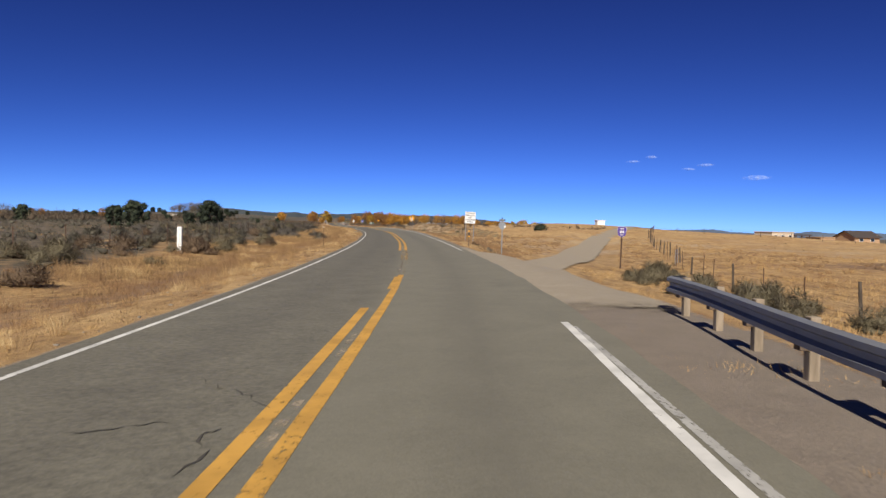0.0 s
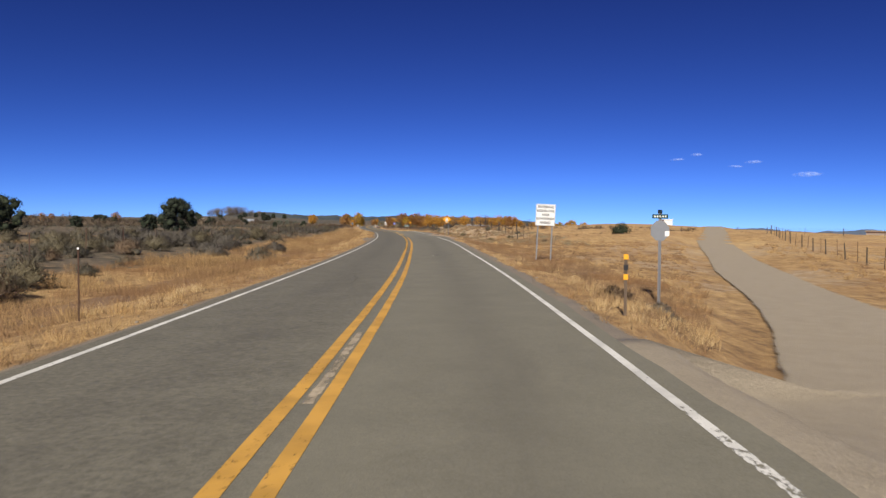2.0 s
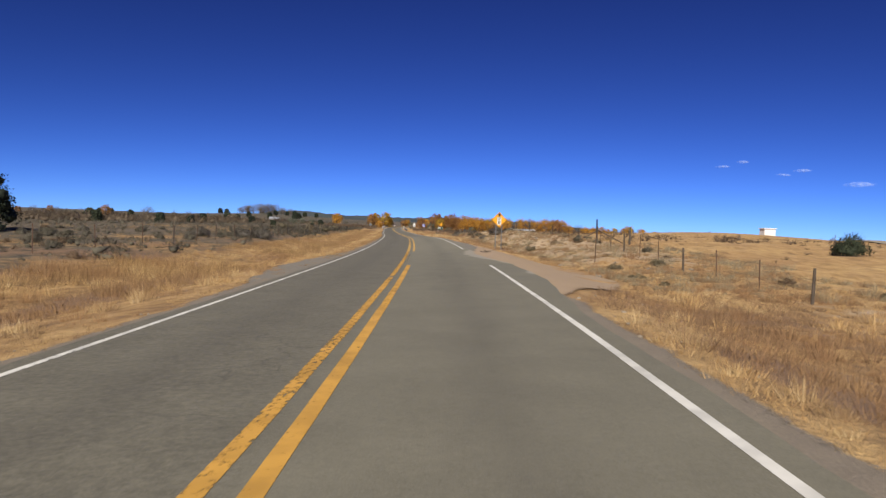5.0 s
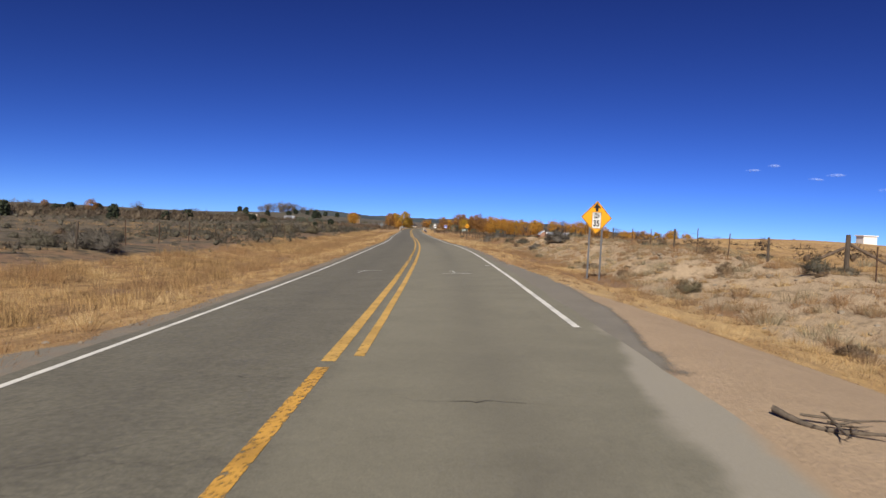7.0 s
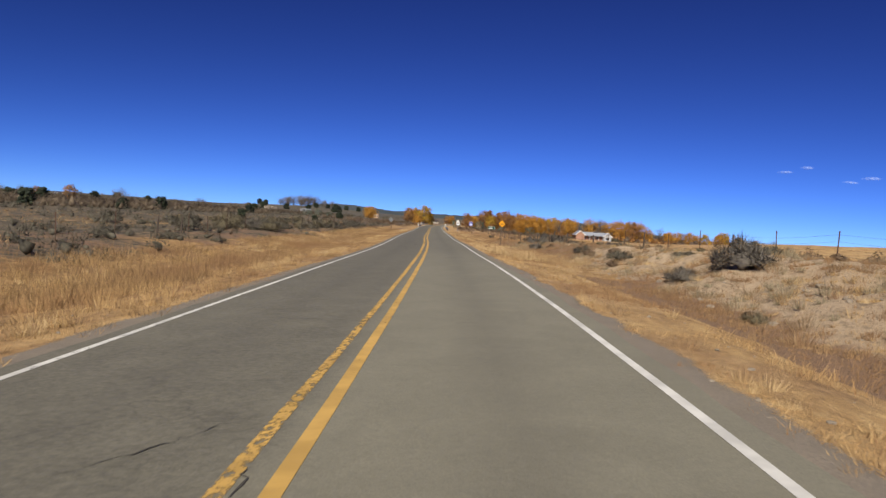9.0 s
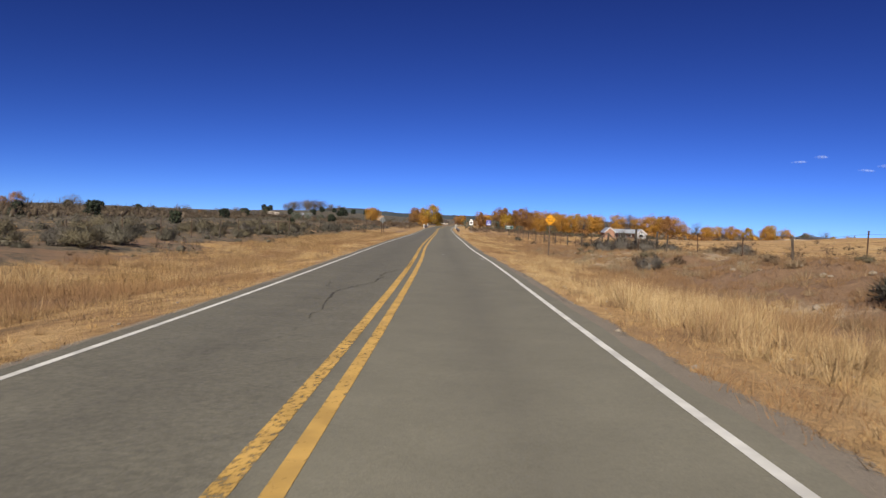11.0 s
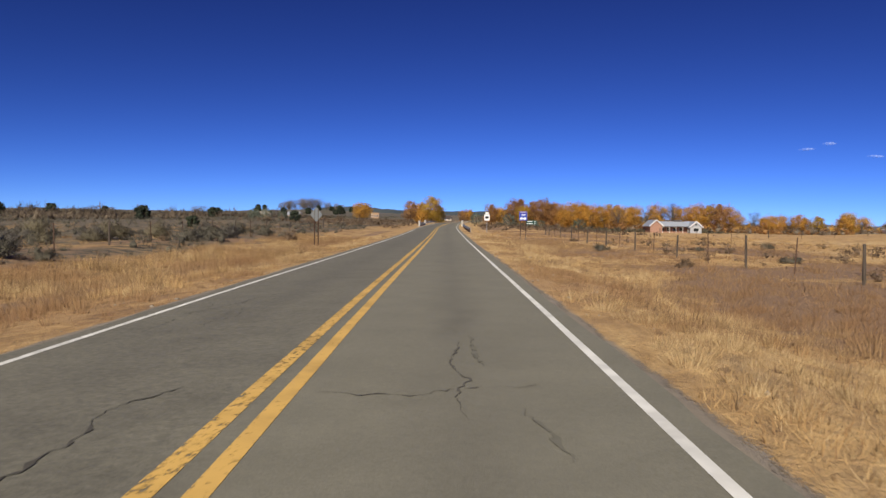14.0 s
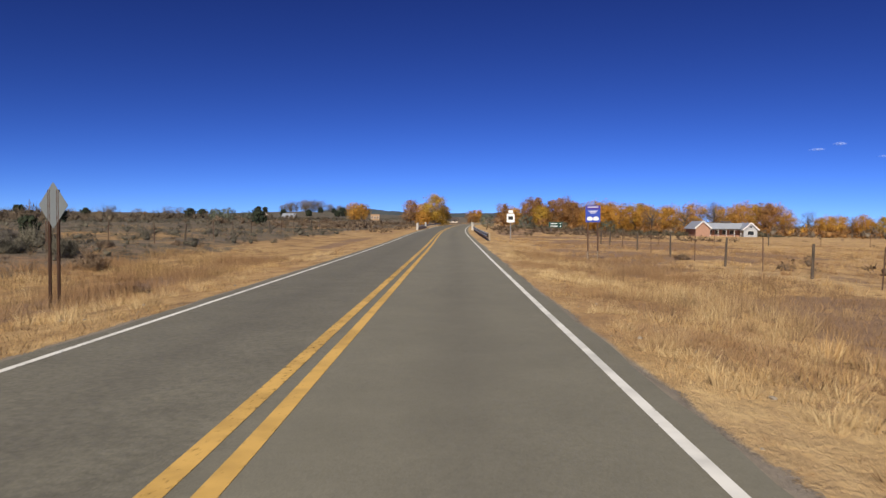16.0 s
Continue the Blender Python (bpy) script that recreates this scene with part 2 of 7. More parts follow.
    col = n.mix(n.steps(n.math("ADD", n.attribute("drift"), n.math("MULTIPLY", n.math("SUBTRACT", mid, 0.5), 0.8)), 0.25, 0.75), col, n.mix(fine, (0.275, 0.198, 0.128), (0.41, 0.305, 0.205)))
    bump = n.math("ADD", fine, n.math("MULTIPLY", grit, 0.6))
    return n.done(col, 0.85, bump, 0.006, 0.5)


def paint_material(name, colour, wear_scale=16.0, lo=0.36, hi=0.47):
    """Road paint worn through to the asphalt in flakes; the attribute wear lowers or raises what is left."""
    n = Nodes(name)
    flake = n.noise(wear_scale, 6, 0.65, stretch=(1.0, 0.5, 1.0))
    grime = n.noise(1.5, 4)
    left = n.steps(n.math("ADD", flake, n.math("SUBTRACT", 0.5, n.attribute("wear"))), lo, hi)
    dirty = tuple(c * 0.72 for c in colour)
    col = n.mix(n.steps(grime, 0.35, 0.7), colour, dirty)
    m = n.done(col, 0.7, n.noise(70, 2), 0.003, 0.4)
    ms, tr = n.t.nodes.new("ShaderNodeMixShader"), n.t.nodes.new("ShaderNodeBsdfTransparent")
    n.link(left, ms.inputs[0])
    n.link(tr.outputs[0], ms.inputs[1])
    n.link(n.b.outputs[0], ms.inputs[2])
    n.link(ms.outputs[0], n.t.nodes["Material Output"].inputs[0])
    return m


def ground_material():
    n = Nodes("dry_ground")
    g, s, r, v = n.attribute("grass"), n.attribute("sand"), n.attribute("red"), n.attribute("gravel")
    patch, clump, fine = n.noise(0.16, 5, 0.6), n.noise(1.3, 5, 0.62), n.noise(14, 5, 0.7)
    streak = n.noise(0.75, 6, 0.66, stretch=(1.7, 0.42, 1.0), distort=0.3)
    tuft = n.noise(3.4, 5, 0.68, stretch=(1.0, 0.6, 1.0))
    soil = n.ramp(clump, (0.36, (0.055, 0.045, 0.031)), (0.5, (0.108, 0.088, 0.059)), (0.64, (0.185, 0.145, 0.094)))
    soil = n.mix(n.math("MULTIPLY", n.steps(patch, 0.5, 0.66), 0.55), soil, (0.16, 0.125, 0.086))
    gold = n.ramp(streak, (0.30, (0.13, 0.078, 0.037)), (0.41, (0.30, 0.178, 0.073)), (0.51, (0.455, 0.282, 0.112)), (0.64, (0.60, 0.415, 0.19)))
    gold = n.mix(0.4, gold, n.ramp(tuft, (0.32, (0.18, 0.108, 0.05)), (0.5, (0.43, 0.275, 0.115)), (0.68, (0.60, 0.43, 0.215))))
    gold = n.mix(n.math("MULTIPLY", n.steps(patch, 0.48, 0.62), 0.42), gold, n.mix(tuft, (0.17, 0.09, 0.045), (0.38, 0.225, 0.11)))
    broad = n.noise(0.055, 4, 0.6)
    gold = n.mix(n.math("MULTIPLY", n.steps(broad, 0.48, 0.62), 0.35), gold, n.mix(streak, (0.25, 0.13, 0.055), (0.43, 0.25, 0.115)))
    gold = n.mix(n.math("MULTIPLY", n.math("SUBTRACT", 1.0, n.steps(broad, 0.36, 0.47)), 0.45), gold, n.mix(tuft, (0.46, 0.315, 0.15), (0.64, 0.47, 0.25)))
    # browner ground cover, with the shade inside tall grass put into the colour
    gold = n.mix(n.math("MULTIPLY", n.attribute("thatch_shade"), 0.62), gold, n.ramp(n.math("ADD", n.math("MULTIPLY", streak, 0.6), n.math("MULTIPLY", tuft, 0.4)), (0.37, (0.105, 0.06, 0.028)), (0.47, (0.255, 0.15, 0.062)), (0.59, (0.43, 0.275, 0.115))))
    sand = n.mix(clump, (0.31, 0.228, 0.145), (0.52, 0.40, 0.272))
    sand = n.mix(n.math("MULTIPLY", n.steps(tuft, 0.51, 0.61), 0.6), sand, (0.185, 0.135, 0.08))
    red = n.mix(tuft, (0.145, 0.085, 0.05), (0.30, 0.188, 0.11))
    grey = n.mix(clump, (0.19, 0.162, 0.128), (0.31, 0.262, 0.205))
    edge = n.math("MULTIPLY", n.math("SUBTRACT", clump, 0.5), 0.9)
    col = n.mix(n.steps(n.math("ADD", g, edge), 0.3, 0.7), soil, gold)
    col = n.mix(n.steps(n.math("ADD", s, edge), 0.35, 0.65), col, sand)
    col = n.mix(n.steps(n.math("ADD", r, edge), 0.35, 0.65), col, red)
    col = n.mix(n.steps(n.math("ADD", v, n.math("MULTIPLY", edge, 0.6)), 0.35, 0.65), col, grey)
    cover = n.ramp(n.noise(0.22, 6, 0.75), (0.40, (0.042, 0.038, 0.026)), (0.52, (0.098, 0.084, 0.058)), (0.64, (0.18, 0.145, 0.095)))
    col = n.mix(n.attribute("brush"), col, cover)                    # brushland too far off to tell its bushes apart
    col = n.mix(0.5, col, n.ramp(fine, (0.3, (0.3, 0.3, 0.3)), (0.5, (0.5, 0.5, 0.5)), (0.7, (0.72, 0.70, 0.66))), "OVERLAY")
    bump = n.math("ADD", n.math("MULTIPLY", n.math("ADD", clump, tuft), 1.6), fine)
    return n.done(col, 0.95, bump, 0.08, 0.75)


def gravel_material(name, dark, light, stones=30.0):
    n = Nodes(name)
    big, mid, st = n.noise(0.2, 4), n.noise(1.6, 5), n.noise(stones, 4, 0.7)
    col = n.mix(mid, dark, light)
    col = n.mix(n.math("MULTIPLY", big, 0.5), col, tuple((a + b) / 2 * 1.1 for a, b in zip(dark, light)))
    col = n.mix(0.4, col, n.ramp(st, (0.3, (0.3, 0.3, 0.3)), (0.5, (0.5, 0.5, 0.5)), (0.72, (0.78, 0.76, 0.72))), "OVERLAY")
    # thins out towards the rim, where the attribute bare rises to 1
    spot = n.math("ADD", n.math("MULTIPLY", n.noise(1.7, 5, 0.7), 0.8), n.math("MULTIPLY", n.noise(45, 3, 0.8), 1.3))
    gone = n.steps(n.math("ADD", n.attribute("bare"), n.math("SUBTRACT", spot, 1.05)), 0.50, 0.54)
    m = n.done(col, 0.95, n.math("ADD", st, n.math("MULTIPLY", mid, 1.5)), 0.03, 0.7)
    ms, tr = n.t.nodes.new("ShaderNodeMixShader"), n.t.nodes.new("ShaderNodeBsdfTransparent")
    n.link(gone, ms.inputs[0])
    n.link(n.b.outputs[0], ms.inputs[1])
    n.link(tr.outputs[0], ms.inputs[2])
    n.link(ms.outputs[0], n.t.nodes["Material Output"].inputs[0])
    return m


def blade_material(name, stops, through=0.25, rusty=1.0):
    n = Nodes(name)
    patch, drift = n.noise(0.35, 4, 0.6), n.noise(0.11, 4, 0.6, stretch=(1.6, 0.6, 1.0))
    rnd = n.math("ADD", n.math("MULTIPLY", n.island(), 0.35), n.math("ADD", n.math("MULTIPLY", patch, 0.4), n.math("MULTIPLY", drift, 0.25)))
    col = n.ramp(rnd, *stops)
    col = n.mix(n.math("MULTIPLY", n.steps(n.noise(0.16, 5, 0.6), 0.50, 0.58), 0.72 * rusty), col, (0.235, 0.122, 0.052))
    col = n.mix(n.math("MULTIPLY", n.steps(n.noise(0.8, 4, 0.65, stretch=(1.4, 0.6, 1.0)), 0.52, 0.60), 0.62), col, (0.19, 0.112, 0.055))
    col = n.mix(n.math("MULTIPLY", n.attribute("russet"), 0.75 * rusty), col, n.mix(n.island(), (0.145, 0.078, 0.038), (0.30, 0.17, 0.08)))
    col = n.mix(n.math("MULTIPLY", n.attribute("foot"), 0.6), col, n.mix(0.5, col, (0.12, 0.072, 0.038)))   # browner straw foot, also darkened in colour where shade falls in the tuft
    return n.done(col, 0.85, through=through)


def leaf_material(name, stops, through=0.45, mottles=9.0):
    n = Nodes(name)
    info = n.t.nodes.new("ShaderNodeObjectInfo")
    rnd = n.math("ADD", n.math("MULTIPLY", n.island(), 0.7), n.math("MULTIPLY", info.outputs["Random"], 0.3))
    mottle = n.ramp(n.noise(mottles, 4, 0.7), (0.36, (0.26, 0.26, 0.26)), (0.5, (0.5, 0.5, 0.5)), (0.64, (0.70, 0.69, 0.67)))
    return n.done(n.mix(0.4, n.ramp(rnd, *stops), mottle, "OVERLAY"), 0.85, through=through)


def bark_material(name, dark, light):
    n = Nodes(name)
    tc = n.t.nodes.new("ShaderNodeTexCoord").outputs["Object"]
    g = n.noise(9, 5, 0.65, coords=tc, stretch=(1, 1, 0.18))
    return n.done(n.ramp(g, (0.3, dark), (0.7, light)), 0.9, g, 0.02, 0.7)


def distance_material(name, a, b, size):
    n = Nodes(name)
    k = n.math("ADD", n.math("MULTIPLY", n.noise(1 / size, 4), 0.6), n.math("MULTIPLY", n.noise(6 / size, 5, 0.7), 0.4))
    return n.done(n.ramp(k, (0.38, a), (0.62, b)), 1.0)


M_ASPHALT = asphalt_material()
M_WHITE_LINE = paint_material("white_line_paint", (0.70, 0.69, 0.65))
M_PALE_WHITE = paint_material("faded_white_line_paint", (0.42, 0.41, 0.38), 22.0)
M_SPRAY = paint_material("sprayed_survey_paint", (0.62, 0.62, 0.58), 30.0)
M_YELLOW_LINE = paint_material("yellow_line_paint", (0.60, 0.33, 0.062), lo=0.30, hi=0.53)
M_OLD_YELLOW = paint_material("faded_yellow_line_paint", (0.60, 0.372, 0.10), lo=0.30, hi=0.53)
M_PALE_LINE = paint_material("old_pale_line_paint", (0.46, 0.38, 0.27), 6.0, 0.25, 0.6)
M_GROUND = ground_material()
M_DRIVE = gravel_material("driveway_gravel", (0.235, 0.198, 0.145), (0.375, 0.318, 0.24))
M_SHOULDER = gravel_material("shoulder_gravel", (0.145, 0.118, 0.091), (0.25, 0.205, 0.16))
M_RIM = gravel_material("loose_rim_gravel", (0.15, 0.125, 0.098), (0.26, 0.218, 0.17))
M_SAND = gravel_material("sandy_pullout", (0.275, 0.198, 0.128), (0.41, 0.305, 0.205), 18.0)
M_PATCH = plain("bitumen_patch", (0.05, 0.045, 0.037), 0.8, wear=0.3)
M_STAIN = plain("old_tar_stain", (0.105, 0.096, 0.077), 0.85, wear=0.25)
M_FAINT = plain("faint_tar_smudge", (0.145, 0.137, 0.106), 0.85, wear=0.2)
M_CRACK = plain("crack_filler", (0.075, 0.067, 0.055), 0.95, wear=0.4)
M_LIP = gravel_material("broken_asphalt_lip", (0.15, 0.136, 0.115), (0.235, 0.212, 0.175))
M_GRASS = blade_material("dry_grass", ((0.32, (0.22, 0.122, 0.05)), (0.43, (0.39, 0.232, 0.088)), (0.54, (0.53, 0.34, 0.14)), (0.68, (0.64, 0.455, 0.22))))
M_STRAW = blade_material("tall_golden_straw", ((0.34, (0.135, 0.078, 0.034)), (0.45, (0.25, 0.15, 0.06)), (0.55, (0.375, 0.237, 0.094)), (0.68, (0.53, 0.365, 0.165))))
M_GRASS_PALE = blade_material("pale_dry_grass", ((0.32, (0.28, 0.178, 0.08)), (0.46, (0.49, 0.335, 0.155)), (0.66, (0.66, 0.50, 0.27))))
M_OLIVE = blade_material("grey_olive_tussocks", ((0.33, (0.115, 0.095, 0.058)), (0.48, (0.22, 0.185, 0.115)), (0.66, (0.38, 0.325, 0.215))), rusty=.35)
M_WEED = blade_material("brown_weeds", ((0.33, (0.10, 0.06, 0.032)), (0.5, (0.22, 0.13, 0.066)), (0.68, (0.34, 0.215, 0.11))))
M_SAGE = leaf_material("sagebrush_leaves", ((0.1, (0.088, 0.080, 0.060)), (0.5, (0.15, 0.137, 0.102)), (0.9, (0.225, 0.205, 0.155))))
M_DARK_SAGE = leaf_material("blue_grey_sagebrush_leaves", ((0.1, (0.105, 0.094, 0.08)), (0.5, (0.175, 0.157, 0.132)), (0.9, (0.25, 0.226, 0.19))))
M_RABBIT = leaf_material("olive_brush_leaves", ((0.1, (0.105, 0.092, 0.060)), (0.5, (0.165, 0.145, 0.096)), (0.9, (0.235, 0.208, 0.14))))
M_OLIVE_BRUSH = leaf_material("light_olive_brush_leaves", ((0.1, (0.145, 0.124, 0.078)), (0.5, (0.22, 0.19, 0.12)), (0.9, (0.30, 0.26, 0.168))))
M_BROWN = leaf_material("brown_brush_twigs", ((0.1, (0.12, 0.082, 0.052)), (0.5, (0.21, 0.147, 0.094)), (0.9, (0.31, 0.222, 0.145))))
M_JUNIPER = leaf_material("juniper_needles", ((0.1, (0.008, 0.013, 0.007)), (0.5, (0.022, 0.032, 0.016)), (0.9, (0.05, 0.062, 0.03))), 0.15)
M_ORANGE = leaf_material("orange_autumn_leaves", ((0.05, (0.40, 0.195, 0.035)), (0.4, (0.62, 0.325, 0.055)), (0.9, (0.74, 0.46, 0.10))))
M_RUST = leaf_material("rust_autumn_leaves", ((0.05, (0.27, 0.135, 0.052)), (0.45, (0.42, 0.218, 0.075)), (0.9, (0.55, 0.315, 0.115))))
M_YELLOW_LEAF = leaf_material("yellow_autumn_leaves", ((0.05, (0.36, 0.225, 0.03)), (0.45, (0.58, 0.37, 0.05)), (0.9, (0.72, 0.49, 0.10))))
M_BARE = leaf_material("bare_grey_twigs", ((0.1, (0.13, 0.102, 0.074)), (0.5, (0.25, 0.2, 0.144)), (0.9, (0.36, 0.295, 0.215))))
M_THICKET = leaf_material("brown_thicket_twigs", ((0.1, (0.095, 0.070, 0.048)), (0.5, (0.17, 0.128, 0.087)), (0.9, (0.25, 0.195, 0.135))))
M_GREEN_LEAF = leaf_material("grey_green_leaves", ((0.1, (0.10, 0.12, 0.085)), (0.5, (0.19, 0.22, 0.16)), (0.9, (0.28, 0.31, 0.23))))
M_BARK = bark_material("grey_brown_bark", (0.05, 0.038, 0.028), (0.17, 0.135, 0.10))
M_WOOD = bark_material("weathered_post_wood", (0.035, 0.026, 0.019), (0.115, 0.088, 0.064))
M_TIMBER = bark_material("dark_treated_timber", (0.05, 0.035, 0.024), (0.17, 0.12, 0.08))
M_PALE_WOOD = bark_material("pale_guardrail_timber", (0.16, 0.125, 0.085), (0.36, 0.29, 0.21))
M_RUSTY = plain("rusty_steel", (0.11, 0.06, 0.038), 0.75, 0.4, 0.3)
M_STEEL = plain("galvanised_steel", (0.30, 0.305, 0.31), 0.5, 0.75, 0.18)
M_RAIL = plain("weathered_zinc_rail", (0.25, 0.26, 0.275), 0.5, 0.25, 0.2, 3.0)
M_ALU = plain("bare_aluminium_sign_back", (0.26, 0.275, 0.285), 0.5, 0.5, 0.1)
M_PALE_ALU = plain("pale_aluminium_sign_back", (0.18, 0.20, 0.20), 0.5, 0.2, 0.1)
M_SIGN_WHITE = plain("white_sign_sheeting", (0.70, 0.71, 0.69), 0.45, wear=0.05)
M_SIGN_ORANGE = plain("yellow_orange_sign_sheeting", (0.80, 0.36, 0.012), 0.45, wear=0.06)
M_SIGN_BLACK = plain("black_sign_ink", (0.012, 0.012, 0.013), 0.5, wear=0.2)
M_SIGN_BLUE = plain("blue_sign_sheeting", (0.025, 0.06, 0.36), 0.45, wear=0.08)
M_SIGN_PURPLE = plain("violet_blue_sign_sheeting", (0.065, 0.035, 0.24), 0.45, wear=0.08)
M_SIGN_DARK_GREEN = plain("dark_green_sign_sheeting", (0.008, 0.045, 0.03), 0.45, wear=0.08)
M_WHITE = plain("white_paint", (0.78, 0.77, 0.74), 0.6, wear=0.1)
M_STUCCO = plain("tan_adobe_stucco", (0.42, 0.27, 0.155), 0.9, wear=0.12, size=1.0)
M_PALE_STUCCO = plain("pale_stucco", (0.55, 0.46, 0.36), 0.9, wear=0.12, size=1.0)
M_GREY_WALL = plain("grey_blue_painted_siding", (0.36, 0.37, 0.38), 0.7, wear=0.12, size=1.5)
M_BRICK_TAN = plain("pinkish_brick_wall", (0.36, 0.205, 0.14), 0.9, wear=0.2, size=2.0)
M_METAL_ROOF = plain("grey_blue_metal_roof", (0.40, 0.43, 0.48), 0.45, 0.3, 0.12, 0.6)
M_DARK_ROOF = plain("dark_roof", (0.07, 0.055, 0.05), 0.8, wear=0.2)
M_GLASS = plain("dark_window_glass", (0.02, 0.025, 0.03), 0.1, wear=0.05)
M_CONCRETE = plain("pale_concrete", (0.45, 0.42, 0.37), 0.9, wear=0.15, size=2.0)
M_ROCK = plain("tan_roadside_stone", (0.30, 0.25, 0.19), 0.9, wear=0.25)

# ---------------------------------------------------------------- the road's line and the lie of the land
# station y, centre x, height, cross fall of the right lane in degrees (positive: falls to the left)
ROAD = np.array([
    (-60, 0.05, 0.000, 1.10), (0, -0.02, -0.029, 1.08), (20, -0.27, 0.029, 0.93), (40, -1.24, 0.044, 0.58), (60, -2.60, 0.081, 0.43),
    (80, -4.46, 0.108, 1.30), (100, -6.53, 0.178, 1.84), (120, -8.97, 0.165, 2.06), (140, -11.72, 0.135, 2.61), (160, -14.73, 0.152, 3.20),
    (180, -17.97, 0.173, 2.83), (200, -21.49, 0.075, 1.78), (220, -25.19, -0.102, 0.92), (240, -29.04, -0.148, 0.40), (260, -33.12, -0.210, 0.39),
    (280, -36.98, -0.226, 0.44), (300, -40.79, -0.299, 0.35), (340, -48.41, -0.378, 0.29), (420, -63.30, -0.100, 0.30), (520, -77.50, 0.300, 0.30)])


def curve_through(xs, ys, slope_end):
    slopes = np.gradient(ys, xs)
    slopes[-1] = slope_end

    def at(x):
        x = np.asarray(x, float)
        i = np.clip(np.searchsorted(xs, x) - 1, 0, len(xs) - 2)
        h = xs[i + 1] - xs[i]
        t = np.clip((x - xs[i]) / h, 0, 1)
        a, b, m0, m1 = ys[i], ys[i + 1], slopes[i] * h, slopes[i + 1] * h
        v = a * (1 + 2 * t) * (1 - t) ** 2 + m0 * t * (1 - t) ** 2 + b * t * t * (3 - 2 * t) + m1 * t * t * (t - 1)
        return v + np.maximum(x - xs[-1], 0) * slope_end
    return at


road_x = curve_through(ROAD[:, 0], ROAD[:, 1], -0.09)
road_z = curve_through(ROAD[:, 0], ROAD[:, 2], 0.002)
road_fall = curve_through(ROAD[:, 0], ROAD[:, 3], 0.0)
CROWN, LANE, EDGE = 0.5, 3.44, 4.02


def road_turn(y):
    """Heading to the left of +y, in radians."""
    return np.arctan(-(road_x(np.asarray(y, float) + 1) - road_x(np.asarray(y, float) - 1)) / 2)


def road_surface(d, y):
    d, b = np.asarray(d, float), road_fall(y)
    return road_z(y) + np.where(d > 0, d * np.tan(np.radians(b)), d * np.tan(np.radians(b + CROWN)))


def across(x, y):
    """Metres to the right of the road's centre."""
    return (np.asarray(x, float) - road_x(y)) * np.cos(road_turn(y))


def beside(d, y):
    """x of the point d metres to the right of the centre, on the same y."""
    return road_x(y) + d / np.cos(road_turn(y))


Y_R = np.array([-60, 0, 49, 88, 125, 168, 200, 235, 266, 300, 350, 500])
R_VERGE = np.array([-.5, -.5, -.85, -.57, -.42, -.32, -.15, -.4, -.76, -.75, -.7, -.5])     # 8.8 m right
R_BANK = np.array([-1.1, -1.1, -1.35, -1.15, -.45, .8, 1.3, .65, -.2, -.65, -.75, -.5])       # 15 m right
R_FIELD = np.array([-.8, -.8, -1.0, -1.0, -.5, .85, 1.35, .4, -.3, -.7, -.9, -1.9])              # 40 m right
L_VERGE = np.array([-.55, -.55, -.5, -.45, -.45, -.5, -.55, -.6, -.65, -.7, -.65, -.3])     # 8.5 m left
L_PLAIN = np.array([-.1, -.1, -.05, .1, .1, .05, 0, 0, -.1, -.2, -.1, .3])                  # 17 m left
L_FAR = np.array([.5, .5, .5, .7, .7, .6, .6, .5, .5, .4, .5, 1.0])                         # 45 m left

DRIVE = np.array([(4.6, 29.0, 9.0, -0.12), (6.4, 44.0, 8.0, -.6), (9.9, 58.0, 6.0, -1.2), (14.3, 77.0, 5.0, -1.4), (21.6, 108.0, 4.8, -1.2), (30.0, 143.0, 4.8, -.4), (40.6, 178.0, 4.8, .6), (61.2, 250.0, 5.0, 1.7)])


def drive_blend(x, y):
    """How far a point lies on the side track, from 0 to 1, and the track's height there."""
    cx = np.interp(y, DRIVE[:, 1], DRIVE[:, 0])
    w = np.interp(y, DRIVE[:, 1], DRIVE[:, 2])
    z = np.interp(y, DRIVE[:, 1], DRIVE[:, 3])
    on = (1 - smoothstep(w / 2, w / 2 + 3.0, np.abs(x - cx))) * smoothstep(40, 52, y) * (1 - smoothstep(250, 285, y))
    return on, z


